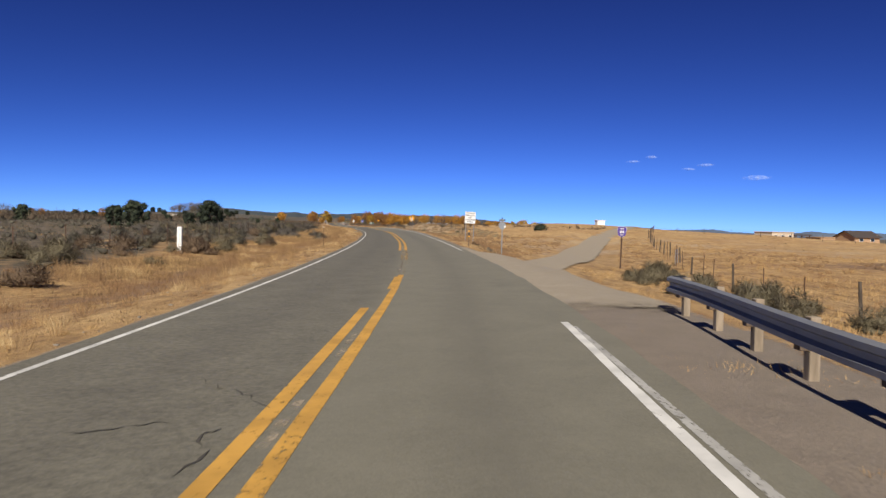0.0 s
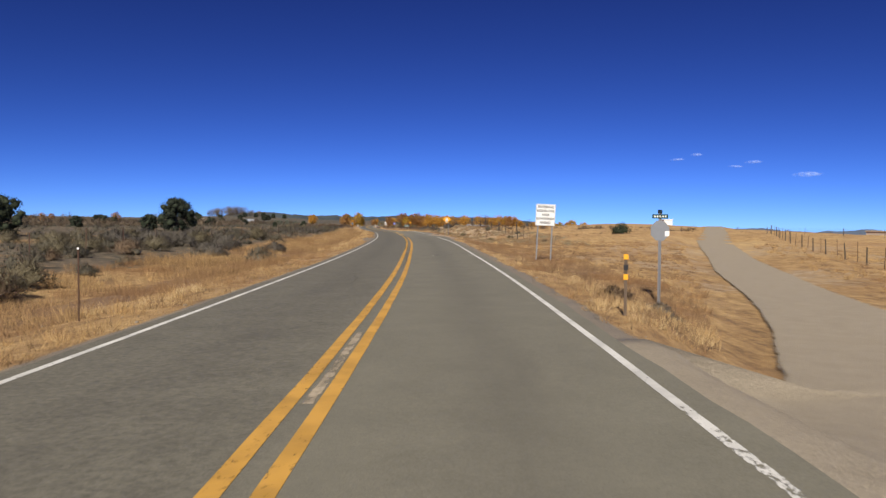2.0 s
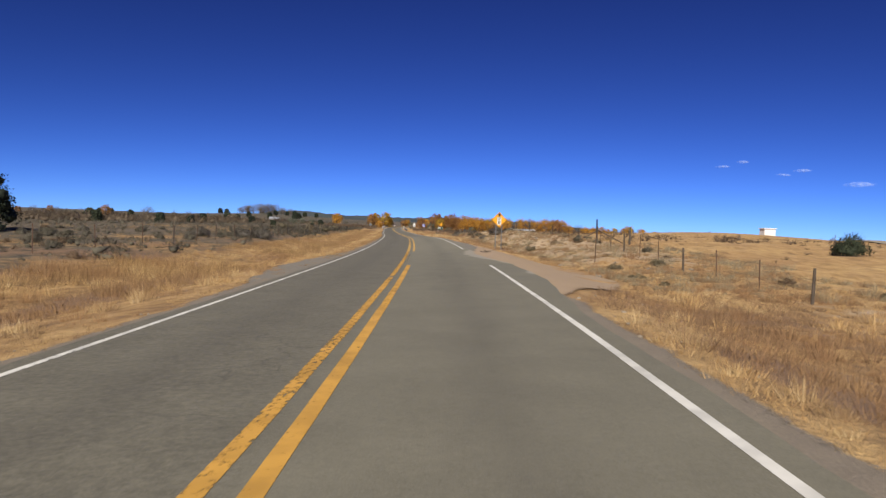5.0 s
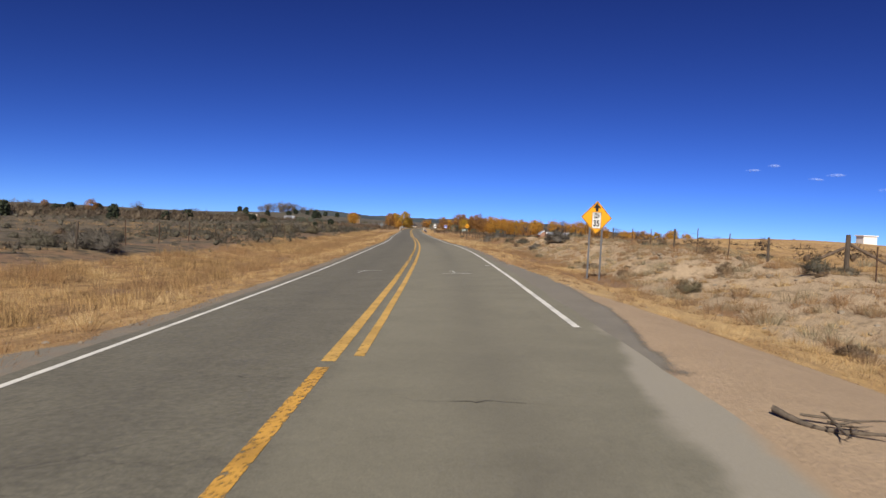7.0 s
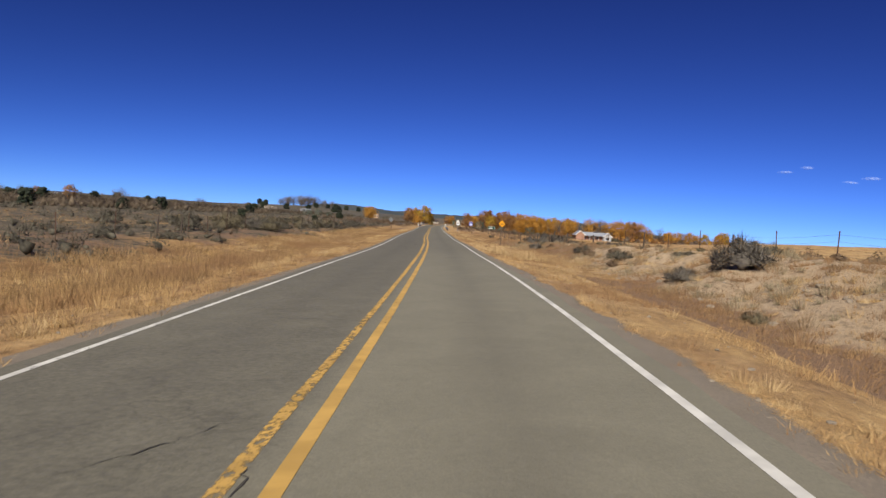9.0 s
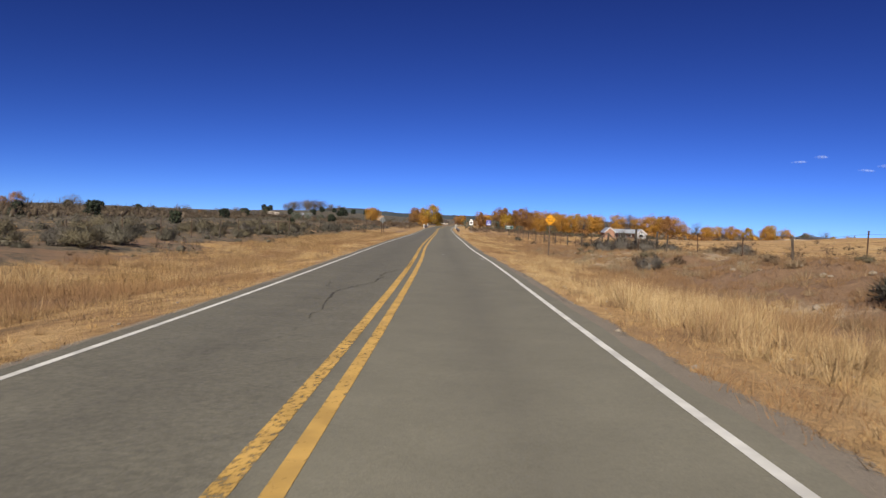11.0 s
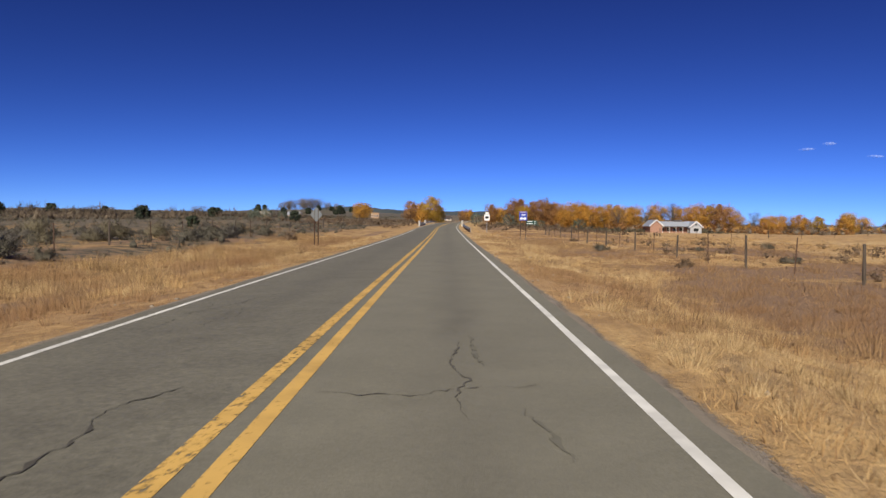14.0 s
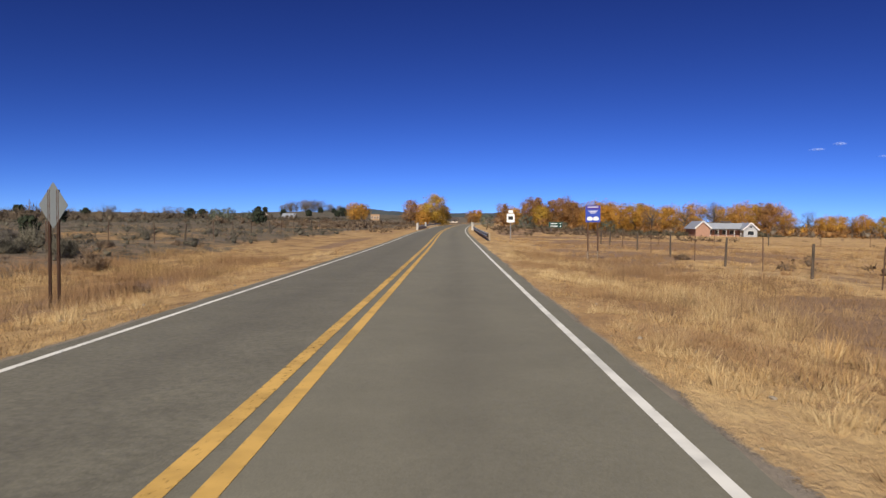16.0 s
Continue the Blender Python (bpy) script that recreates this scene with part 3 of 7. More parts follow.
def land(x, y, bumps=True):
    """Height of the ground."""
    x, y = np.asarray(x, float), np.asarray(y, float)
    d = across(x, y)
    yy = np.clip(y, -60, 500)
    er, el = road_surface(EDGE, y), road_surface(-EDGE, y)
    rv, rb, rf = (np.interp(yy, Y_R, a) for a in (R_VERGE, R_BANK, R_FIELD))
    lv, lp, lf = (np.interp(yy, Y_R, a) for a in (L_VERGE, L_PLAIN, L_FAR))

    def leg(a, b, lo, hi):
        return a + (b - a) * smoothstep(lo, hi, np.abs(d))
    right = np.where(d < 4.5, er - 0.014 - 0.03 * smoothstep(EDGE, 4.5, d), leg(er - 0.044, rv, 4.5, 8.8))
    shelf = (1 - smoothstep(13, 24, y)) * (1 - smoothstep(6.2, 8.0, d))      # the built-up shoulder that carries the guard rail
    right = np.where(d > 4.5, right + shelf * np.maximum(0, er - .07 - right), right)
    right = np.where(d > 8.8, leg(rv, rb, 8.8, 14.5), right)
    right = np.where(d > 15, leg(rb, rf, 15, 42), right)
    left = np.where(d > -4.4, el - 0.014 - 0.03 * smoothstep(EDGE, 4.4, -d), leg(el - 0.044, lv, 4.4, 8.0))
    left = np.where(d < -8.5, leg(lv, lp, 8.5, 16), left)
    left = np.where(d < -17, leg(lp, lf, 17, 48), left)
    z = np.where(d > 0, right, left)
    z = np.where(np.abs(d) < EDGE, road_surface(d, y) - 0.02, z)
    # far land: rises slowly to the left and ahead, dips beyond a low crest to the right
    far = np.hypot(x + 20, y - 120)
    z = z + smoothstep(60, 900, -d) * 3.8 + smoothstep(600, 1700, y) * 7.0 * (1 - smoothstep(80, 500, d)) + 7.0 * np.exp(-((x + 472) ** 2 + (y - 1400) ** 2) / 120.0**2)
    z = z - smoothstep(60, 420, d) * 4.5 * (1 - .8 * smoothstep(900, 1800, y)) - smoothstep(95, 300, d) * 1.2
    z = z - smoothstep(40, 200, d) * 4.0 * (1 - smoothstep(330, 430, y))
    z = z - smoothstep(170, 1100, d) * 34.0
    z = z + 4.8 * np.exp(-((x - 72) ** 2 + (y - 335) ** 2) / 75.0**2) * smoothstep(35, 90, d)
    z = z - .36 * np.exp(-((x - 5.0) / 2.2) ** 2 - ((y - 62.0) / 4.5) ** 2) * smoothstep(4.7, 6.6, d)      # ditch at the mouth of the side track
    on, dz = drive_blend(x, y)
    z = z * (1 - on) + dz * on
    if bumps:
        a = np.abs(d)
        off = smoothstep(4.6, 7.5, a) * (1 - 0.8 * on)
        z = z + off * ((fbm(x, y, 2.6, 3) - 0.5) * 0.22 + (fbm(x, y, 0.9, 9, 2) - 0.5) * 0.08)
        z = z + smoothstep(12, 40, a) * (fbm(x, y, 17, 5) - 0.5) * 0.6 * (1 - on)
        z = z + smoothstep(110, 350, a) * (fbm(x, y, 130, 6) - 0.5) * 4.0
        gully = smoothstep(9.2, 11.5, d) * (1 - smoothstep(15, 18, d)) * smoothstep(128, 150, y) * (1 - smoothstep(270, 290, y))
        z = z + gully * ((fbm(x, y, 1.7, 15) - 0.5) * 0.8 + (fbm(x, y, .8, 16, 2) - .5) * .3)
    return z


def russet(x, y, d):
    """Where the dry grass is red-brown: drifts along the verges and on the bank's foot."""
    a = np.abs(d)
    right = smoothstep(4.4, 5.2, a) * (1 - smoothstep(7.5, 10, a)) * smoothstep(72, 86, y) * (1 - smoothstep(122, 132, y))
    right = np.maximum(right, smoothstep(6.4, 7.4, a) * (1 - smoothstep(9.4, 11, a)) * smoothstep(140, 152, y) * (1 - smoothstep(205, 225, y)))
    right = np.maximum(right, smoothstep(7.2, 9.5, a) * (1 - smoothstep(24, 32, a)) * smoothstep(205, 228, y))
    left = np.maximum(.5 * smoothstep(10.5, 12, a) * (1 - smoothstep(14, 17, a)), smoothstep(6.3, 7.2, a) * (1 - smoothstep(8.2, 9.4, a)))
    return np.where(d > 0, right, left) * smoothstep(.34, .58, fbm(x, y, 6.5, 71))


def ground_at(x, y):
    return float(land(np.array([x]), np.array([y]))[0])


def build_ground():
    near = [0, 2.0, 3.6, 3.78, 4.0, 4.3, 4.7, 5.1] + list(np.arange(5.5, 18, 0.45)) + list(np.arange(18, 40, 1.1)) + list(np.arange(40, 90, 4.0))
    outer = list(np.geomspace(95, 2600, 34))
    cols = np.array(sorted([-v for v in near + outer if v > 0] + near + outer))
    rows = np.array(list(np.geomspace(600, 80, 10) * -1) + list(np.arange(-60, -14, 6.0)) + list(np.arange(-14, 126, 1.4)) + list(np.arange(126, 285, 0.8)) + list(np.arange(285, 330, 1.4)) + list(np.arange(330, 560, 4.0)) + list(np.geomspace(560, 4200, 46)))
    dd, yy = np.meshgrid(cols, rows)
    xx = beside(dd, yy)
    zz = land(xx, yy)
    verts = np.stack([xx, yy, zz], -1).reshape(-1, 3)
    nr, nc = dd.shape
    i = (np.arange(nr - 1)[:, None] * nc + np.arange(nc - 1)[None]).ravel()
    faces = np.stack([i, i + 1, i + nc + 1, i + nc], 1)
    me = fast_mesh("ground", verts, faces, M_GROUND, smooth=True)
    d, y, x = dd.ravel(), yy.ravel(), xx.ravel()
    a = np.abs(d)
    n1 = fbm(x, y, 9, 21)
    # where the dry grass, sand, red soil and shoulder gravel lie
    left = d < 0
    grass = np.where(left, smoothstep(3.6, 3.9, a) * (1 - 0.85 * smoothstep(10.5, 14.5, a + (n1 - .5) * 5)), smoothstep(3.6, 3.9, a))
    grass = np.where(left & (a > 12) & (a <= 30), np.maximum(grass, 0.12 + 1.5 * (fbm(x, y, 9, 33) - .42)), grass)
    grass = np.where(left & (a > 30), 0.2 + 0.5 * (fbm(x, y, 60, 31) - 0.35), grass)
    cut = smoothstep(128, 150, y) * (1 - smoothstep(268, 288, y))
    sand = np.where(~left, cut * smoothstep(8.2, 10.0, a) * (1 - smoothstep(16, 21, a)) * (0.34 + 1.0 * fbm(x, y, 3.0, 41)), 0)
    sand = np.maximum(sand, np.where(~left, smoothstep(55, 80, y) * (1 - smoothstep(128, 150, y)) * 0.7 * smoothstep(9, 14, a) * fbm(x, y, 6, 44), 0))
    red = np.where(left, smoothstep(100, 125, y) * (1 - smoothstep(330, 350, y)) * smoothstep(10.6, 12.4, a) * (1 - smoothstep(18, 24, a)) * fbm(x, y, 4, 47) * .85,
                   (1 - smoothstep(60, 90, y)) * smoothstep(24, 34, a) * fbm(x, y, 11, 49) * 0.85 + smoothstep(215, 240, y) * (1 - smoothstep(285, 300, y)) * smoothstep(6, 8, a) * (1 - smoothstep(13, 16, a)) * fbm(x, y, 3, 50) * 0.8)
    red = np.maximum(red, np.where(left, 0, smoothstep(55, 65, y) * (1 - smoothstep(118, 130, y)) * smoothstep(4.6, 6.0, a) * (1 - smoothstep(11, 15, a)) * (fbm(x, y, 5, 52) * 1.0 - .12)))
    red = np.maximum(red, russet(x, y, d) * .8)
    bound = np.where(left | (y > 235), 3.82, 4.0)
    gravel = (1 - smoothstep(bound, bound + .1 + 0.35 * n1, a)) * 0.85
    thatch_shade = np.where(left, .55 + .45 * smoothstep(5.0, 6.5, a), .85 * (1 - smoothstep(100, 125, y)) * (1 - .6 * smoothstep(20, 40, a)))
    brush = np.where(left, smoothstep(38, 95, a), smoothstep(480, 600, y) * smoothstep(10, 20, a))
    for key, values in (("brush", brush), ("thatch_shade", thatch_shade), ("grass", grass), ("sand", sand), ("red", red), ("gravel", gravel)):
        layer = me.attributes.new(key, "FLOAT", "POINT")
        layer.data.foreach_set("value", np.asarray(values, np.float32))
    tagged(new("ground", me), "dry high-desert ground with golden grass, sand and sage soil", "ground", kind="structure")


build_ground()


def draped(name, left_edge, right_edge, ys, lift, material, columns=10, label="", category="road", ragged=0.0, seed=0, follow="land", rim=-.006, feather=(.6, .8), ends=1.5):
    """A sheet between two edges given as x(y), laid on the land or on the road."""
    verts, bare, t = [], [], np.linspace(0, 1, columns)
    for y in ys:
        a, b = left_edge(y), right_edge(y)
        a += (float(value_noise(y, 0.0, 1.3, seed)) - 0.5) * 2 * ragged
        b += (float(value_noise(y, 9.0, 1.3, seed + 3)) - 0.5) * 2 * ragged
        x = a + (b - a) * t
        if follow == "road":
            end = 1.0
            z = road_surface((x - road_x(y)) * np.cos(road_turn(y)), y)
        else:
            z = land(x, np.full_like(x, y), bumps=False)
            dd = np.abs(across(x, np.full_like(x, y)))
            k = smoothstep(EDGE + .14, EDGE + 1.0, dd)          # flush with the asphalt at its rim
            z = z * k + (road_surface(across(x, np.full_like(x, y)), y) + rim - lift) * (1 - k)
        verts.append(np.stack([x, np.full_like(x, y), z + lift], 1))
        end = min(1.0, (y - ys[0]) / ends, (ys[-1] - y) / ends)
        bare.append(1 - np.clip(np.minimum.reduce([(x - a) / feather[0], (b - x) / feather[1], np.full_like(x, end)]), 0, 1))
    n = len(ys)
    i = (np.arange(n - 1)[:, None] * columns + np.arange(columns - 1)[None]).ravel()
    me = fast_mesh(name, np.concatenate(verts), np.stack([i, i + 1, i + columns + 1, i + columns], 1), material, True)
    layer = me.attributes.new("bare", "FLOAT", "POINT")
    layer.data.foreach_set("value", np.concatenate(bare).astype(np.float32) if bare else np.zeros(len(me.vertices), np.float32))
    ob = new(name, me)
    return tagged(ob, label, category, kind="structure")


# the asphalt
YS_ROAD = np.concatenate([np.arange(-60, -15, 5.0), np.arange(-15, 330, 0.8), np.arange(330, 900, 4.0)])
road = draped("road", lambda y: float(beside(-3.78, y)), lambda y: float(beside(np.interp(y, [108, 118, 127, 133], [3.8, 4.5, 4.4, 3.8]), y)), YS_ROAD, 0.0, M_ASPHALT, 24,
              "two-lane sun-bleached grey asphalt road with cracks", "road", 0.05, 5, "road")
co = np.empty(len(road.data.vertices) * 3, np.float32)
road.data.vertices.foreach_get("co", co)
co = co.reshape(-1, 3)
lane_layer = road.data.attributes.new("lane", "FLOAT", "POINT")
off_centre = across(co[:, 0], co[:, 1])
lane_layer.data.foreach_set("value", ((1 - smoothstep(-0.4, 0.2, off_centre)) * np.interp(co[:, 1], [0, 60, 100, 140, 165, 200, 225, 250], [1, 1, .85, .9, .8, .8, .85, .85])).astype(np.float32))
tone_layer = road.data.attributes.new("tone", "FLOAT", "POINT")
left_lane = 1 - smoothstep(-0.4, 0.2, off_centre)
tone_layer.data.foreach_set("value", ((1 - left_lane) * np.interp(co[:, 1], [40, 60, 125, 150, 195, 225], [.5, .42, .45, .8, .8, .28]) + left_lane * np.interp(co[:, 1], [40, 120, 200, 225], [.5, .35, .35, .28]) + .16 * (fbm(co[:, 0] * 0, co[:, 1], 14.0, 71) - .5)).astype(np.float32))
loose = off_centre - np.interp(co[:, 1], [110, 118, 125, 129, 133, 138, 142.3, 144, 147, 150], [4.6, 4.4, 4.4, 4.05, 3.2, 2.92, 3.5, 3.6, 3.8, 4.6]) + .5 * (fbm(co[:, 0], co[:, 1], 1.4, 73) - .5)
for key, lo, hi in (("dust", -.12, .3), ("drift", .45, 1.0)):            # gravel dust, then sand, carried onto the lane from the pullout
    layer = road.data.attributes.new(key, "FLOAT", "POINT")
    layer.data.foreach_set("value", smoothstep(lo, hi, loose).astype(np.float32))
track_layer = road.data.attributes.new("track", "FLOAT", "POINT")       # the oiled strip down the middle of each lane, and the rim
track_layer.data.foreach_set("value", (np.exp(-((np.abs(off_centre) - 1.8) / .42) ** 2) * .8).astype(np.float32))


def road_point(d, y, lift=0.0):
    return Vector((float(beside(d, y)), y, float(road_surface(d, y)) + lift))


def stripe(name, aside, width, y0, y1, material, label, wear=0.42, lift=0.004, wobble=0.005, seed=0, rim=.06):
    """A painted line along the road."""
    ys = np.arange(y0, y1 + 0.01, 0.5 if y1 < 340 else 2.0)
    verts, amount = [], []
    for y in ys:
        d = aside(y) if callable(aside) else aside
        k = (float(value_noise(y, d, 1.1, seed)) - 0.5) * 2 * wobble
        w = wear(y) if callable(wear) else wear
        w += 0.12 * (float(value_noise(y, d, 7.0, seed + 4)) - 0.5) + 0.06 * (float(value_noise(y, d, 1.7, seed + 6)) - 0.5)
        wide = width(y) if callable(width) else width
        for e, more in ((-1.1, rim), (-.7, 0), (.7, 0), (1.1, rim)):
            verts.append(road_point(d + k + e * wide / 2, y, lift))
            amount.append(w + more)
    n = len(ys)
    me = mesh_from(name, verts, [(4 * i + c, 4 * i + c + 1, 4 * i + c + 5, 4 * i + c + 4) for i in range(n - 1) for c in range(3)], material)
    layer = me.attributes.new("wear", "FLOAT", "POINT")
    layer.data.foreach_set("value", np.array(amount, np.float32))
    return tagged(new(name, me), label, "road marking", kind="structure")


stripe("edge_line", -3.46, 0.10, -60, 640, M_WHITE_LINE, "solid white edge line, flaked at its rim", 0.42, seed=1)
stripe("edge_line", lambda y: float(np.interp(y, [5, 12], [3.21, 3.34])), 0.115, -60, 12.6, M_WHITE_LINE, "solid white edge line ending at the side track", 0.36, seed=2)
stripe("edge_line", lambda y: float(np.interp(y, [5, 12], [3.38, 3.42])), 0.09, -60, 12.0, M_PALE_WHITE, "faded older white edge line beside the new one", 0.50, 0.0035, seed=12)
stripe("edge_line", LANE, 0.105, 43.6, 125.5, M_WHITE_LINE, "solid white edge line along the verge", lambda y: 0.37 + 0.27 * math.exp(-(y - 43.6) / 2.6), seed=3)
stripe("edge_line", LANE, 0.105, 145.3, 640, M_WHITE_LINE, "solid white edge line along the verge", 0.36, seed=4)
YELLOW = "yellow centre line, worn and cracked"
stripe("centre_line", -0.18, 0.155, -60, 14.5, M_YELLOW_LINE, YELLOW, 0.34, seed=5)
stripe("centre_line", 0.165, 0.155, -60, 23.6, M_YELLOW_LINE, YELLOW, lambda y: 0.44 - 0.06 * (y > 12), seed=6)
stripe("centre_line", 0.045, 0.10, 18.6, 22.8, M_YELLOW_LINE, YELLOW, 0.40, seed=16)
stripe("centre_line", 0.2, 0.14, 24.2, 43.6, M_OLD_YELLOW, "almost worn away yellow centre line", lambda y: 0.70 - 0.1 * (33 < y < 44), seed=7)
stripe("centre_line", 0.0, 0.13, 33.0, 43.2, M_OLD_YELLOW, "almost worn away yellow centre line", 0.66, seed=17)
stripe("centre_line", -0.18, 0.145, 43.4, 118.0, M_YELLOW_LINE, YELLOW, lambda y: 0.42 + 0.06 * (y > 84), seed=8)
stripe("centre_line", 0.165, 0.145, 43.8, 125.6, M_YELLOW_LINE, YELLOW, 0.40, seed=9)
stripe("centre_line", -0.18, 0.145, 118.4, 141.5, M_YELLOW_LINE, "faded yellow centre line", 0.53, seed=10)
stripe("centre_line", -0.18, lambda y: float(np.interp(y, [142, 158, 170, 190, 212, 225], [.17, .15, .125, .105, .15, .165])), 141.8, 640, M_OLD_YELLOW, YELLOW, lambda y: 0.455 + 0.06 * (155 < y < 185), seed=11, rim=.05)
stripe("centre_line", 0.165, lambda y: float(np.interp(y, [142, 190, 225], [.13, .125, .15])), 142.2, 640, M_OLD_YELLOW, YELLOW, 0.40, seed=13)

for y0, y1, d, worn in ((5.5, 7.4, .0, .55), (9.2, 11.4, .02, .60), (25, 43, .06, .64), (46.2, 51.0, .0, .5), (84, 96, .02, .56), (128, 137, .0, .6)):
    stripe("old_centre_line", d, 0.11, y0, y1, M_PALE_LINE, "pale remains of an older line between the yellow ones", worn, .0035, .02, int(y0), .14)

# side track, pullouts and the shoulder of crushed asphalt by the guard rail
draped("driveway", lambda y: float(beside(2.9, y)) if y < 50.5 else float(np.interp(y, [50.5, 52, 60, 66, 75, 92, 108, 125, 147, 178, 252], [3.6, 4.7, 7.4, 9.2, 11.5, 15.1, 19.3, 23.2, 28.6, 38.0, 59.2])),
       lambda y: float(np.interp(y, [13, 20, 30, 41, 49, 66, 85, 103, 134, 168, 252], [6.0, 6.6, 6.9, 7.8, 9.9, 14.3, 18.5, 22.6, 30.2, 40.0, 64.2])),
       np.concatenate([np.arange(12.6, 60, 0.7), np.arange(60, 252, 2.0)]), 0.078, M_DRIVE, 22, "pale grey gravel side track joining the road", "driveway", 0.04, 33, rim=-.0015, feather=(.5, .7), ends=5.0)
draped("shoulder", lambda y: float(beside(3.1, y)), lambda y: float(beside(6.6, y)), np.arange(-40, 18.0, 0.7), 0.03, M_SHOULDER, 16,
       "brown-grey crushed gravel shoulder under the guard rail", "shoulder", 0.12, 41)
draped("pullout", lambda y: float(beside(np.interp(y, [112, 120, 140, 152, 160], [3.3, 2.9, 2.9, 3.1, 3.3]), y)),
       lambda y: float(beside(np.interp(y, [112, 120, 128, 136, 144, 152, 160], [4.3, 7.5, 9.6, 9.0, 7.3, 5.4, 4.2]), y)), np.arange(112, 160, 0.7), 0.05, M_SAND, 20,
       "sandy tan pullout beside the road", "pullout", 0.12, 51, feather=(.6, .8))
draped("pullout_asphalt", lambda y: float(beside(3.2, y)), lambda y: float(beside(np.interp(y, [141, 147, 156, 168], [4.1, 4.8, 4.9, 4.2]), y)),
       np.arange(141, 168, 0.7), 0.058, M_LIP, 10, "grey broken asphalt lip of the pullout", "pullout", 0.1, 57, rim=-.002, feather=(.35, .5))
draped("pullout_asphalt", lambda y: float(beside(np.interp(y, [112, 124, 136, 150], [-4.0, -5.6, -5.2, -4.0]), y)), lambda y: float(beside(-3.2, y)),
       np.arange(112, 150, 0.7), 0.05, M_LIP, 8, "grey broken asphalt strip beside the far lane", "pullout", 0.2, 61)


def rim_left(y):
    return -float(np.interp(y, [100, 122, 150, 190, 210], [4.02, 4.4, 4.4, 4.35, 4.02]))


def rim_right(y):
    return float(np.interp(y, [60, 90, 215, 250], [4.3, 4.4, 4.4, 4.1]))


for side, y0, y1, seed in ((1, 49.0, 116.0, 81), (1, 158.0, 345.0, 83), (-1, -40.0, 345.0, 85)):
    draped("gravel_shoulder", lambda y: float(beside(3.2 if side > 0 else rim_left(y), y)), lambda y: float(beside(rim_right(y) if side > 0 else -3.2, y)), np.arange(y0, y1, 0.8), 0.028, M_RIM, 8, "thin strip of loose grey-brown gravel along the asphalt", "shoulder", 0.12, seed, feather=(.22, .5) if side > 0 else (.4, .2))


def blotch(name, d, y, w, l, material, label, seed, lift=0.006):
    """A patch with an uneven rim lying on the road."""
    rnd = random.Random(seed)
    bm = bmesh.new()
    ring = []
    for i in range(22):
        a = 2 * math.pi * i / 22
        k = 0.75 + 0.4 * rnd.random()
        p = road_point(d + math.cos(a) * w / 2 * k, y + math.sin(a) * l / 2 * k, lift)
        ring.append(bm.verts.new(p))
    bm.faces.new(ring)
    ob = part(name, bm, material)
    return tagged(ob, label, "road patch", kind="structure")


def crack(points, width, seed, material=None):
    """A branching crack: a thin dark strip along the given (d, y) corners."""
    rnd = random.Random(seed)
    pts = []
    for (d0, y0), (d1, y1) in zip(points, points[1:]):
        n = max(2, int(math.hypot(d1 - d0, y1 - y0) / 0.10))
        for i in range(n):
            t = i / n
            sway = 0.22 * (float(value_noise(y0 + t * (y1 - y0), seed, .9, seed)) - .5) + .07 * (float(value_noise(y0 + t * (y1 - y0), seed, .3, seed + 2)) - .5)
            pts.append((d0 + (d1 - d0) * t + sway + rnd.uniform(-.03, .03), y0 + (y1 - y0) * t + rnd.uniform(-.08, .08)))
    verts, faces = [], []
    for i, (d, y) in enumerate(pts):
        e0, e1 = pts[max(i - 1, 0)], pts[min(i + 1, len(pts) - 1)]
        t = Vector((e1[0] - e0[0], e1[1] - e0[1])).normalized()
        w = width * (0.1 + 1.5 * rnd.random() ** 2) / 2 * min(1, 0.2 + 4 * min(i, len(pts) - 1 - i) / len(pts))
        verts += [road_point(d - t.y * w, y + t.x * w, 0.007), road_point(d + t.y * w, y - t.x * w, 0.007)]
    faces = [(2 * i, 2 * i + 1, 2 * i + 3, 2 * i + 2) for i in range(len(pts) - 1)]
    ob = new("crack", mesh_from("crack", verts, faces, material or M_CRACK))
    return tagged(ob, "dark crack wandering through the worn asphalt", "road crack", kind="structure")


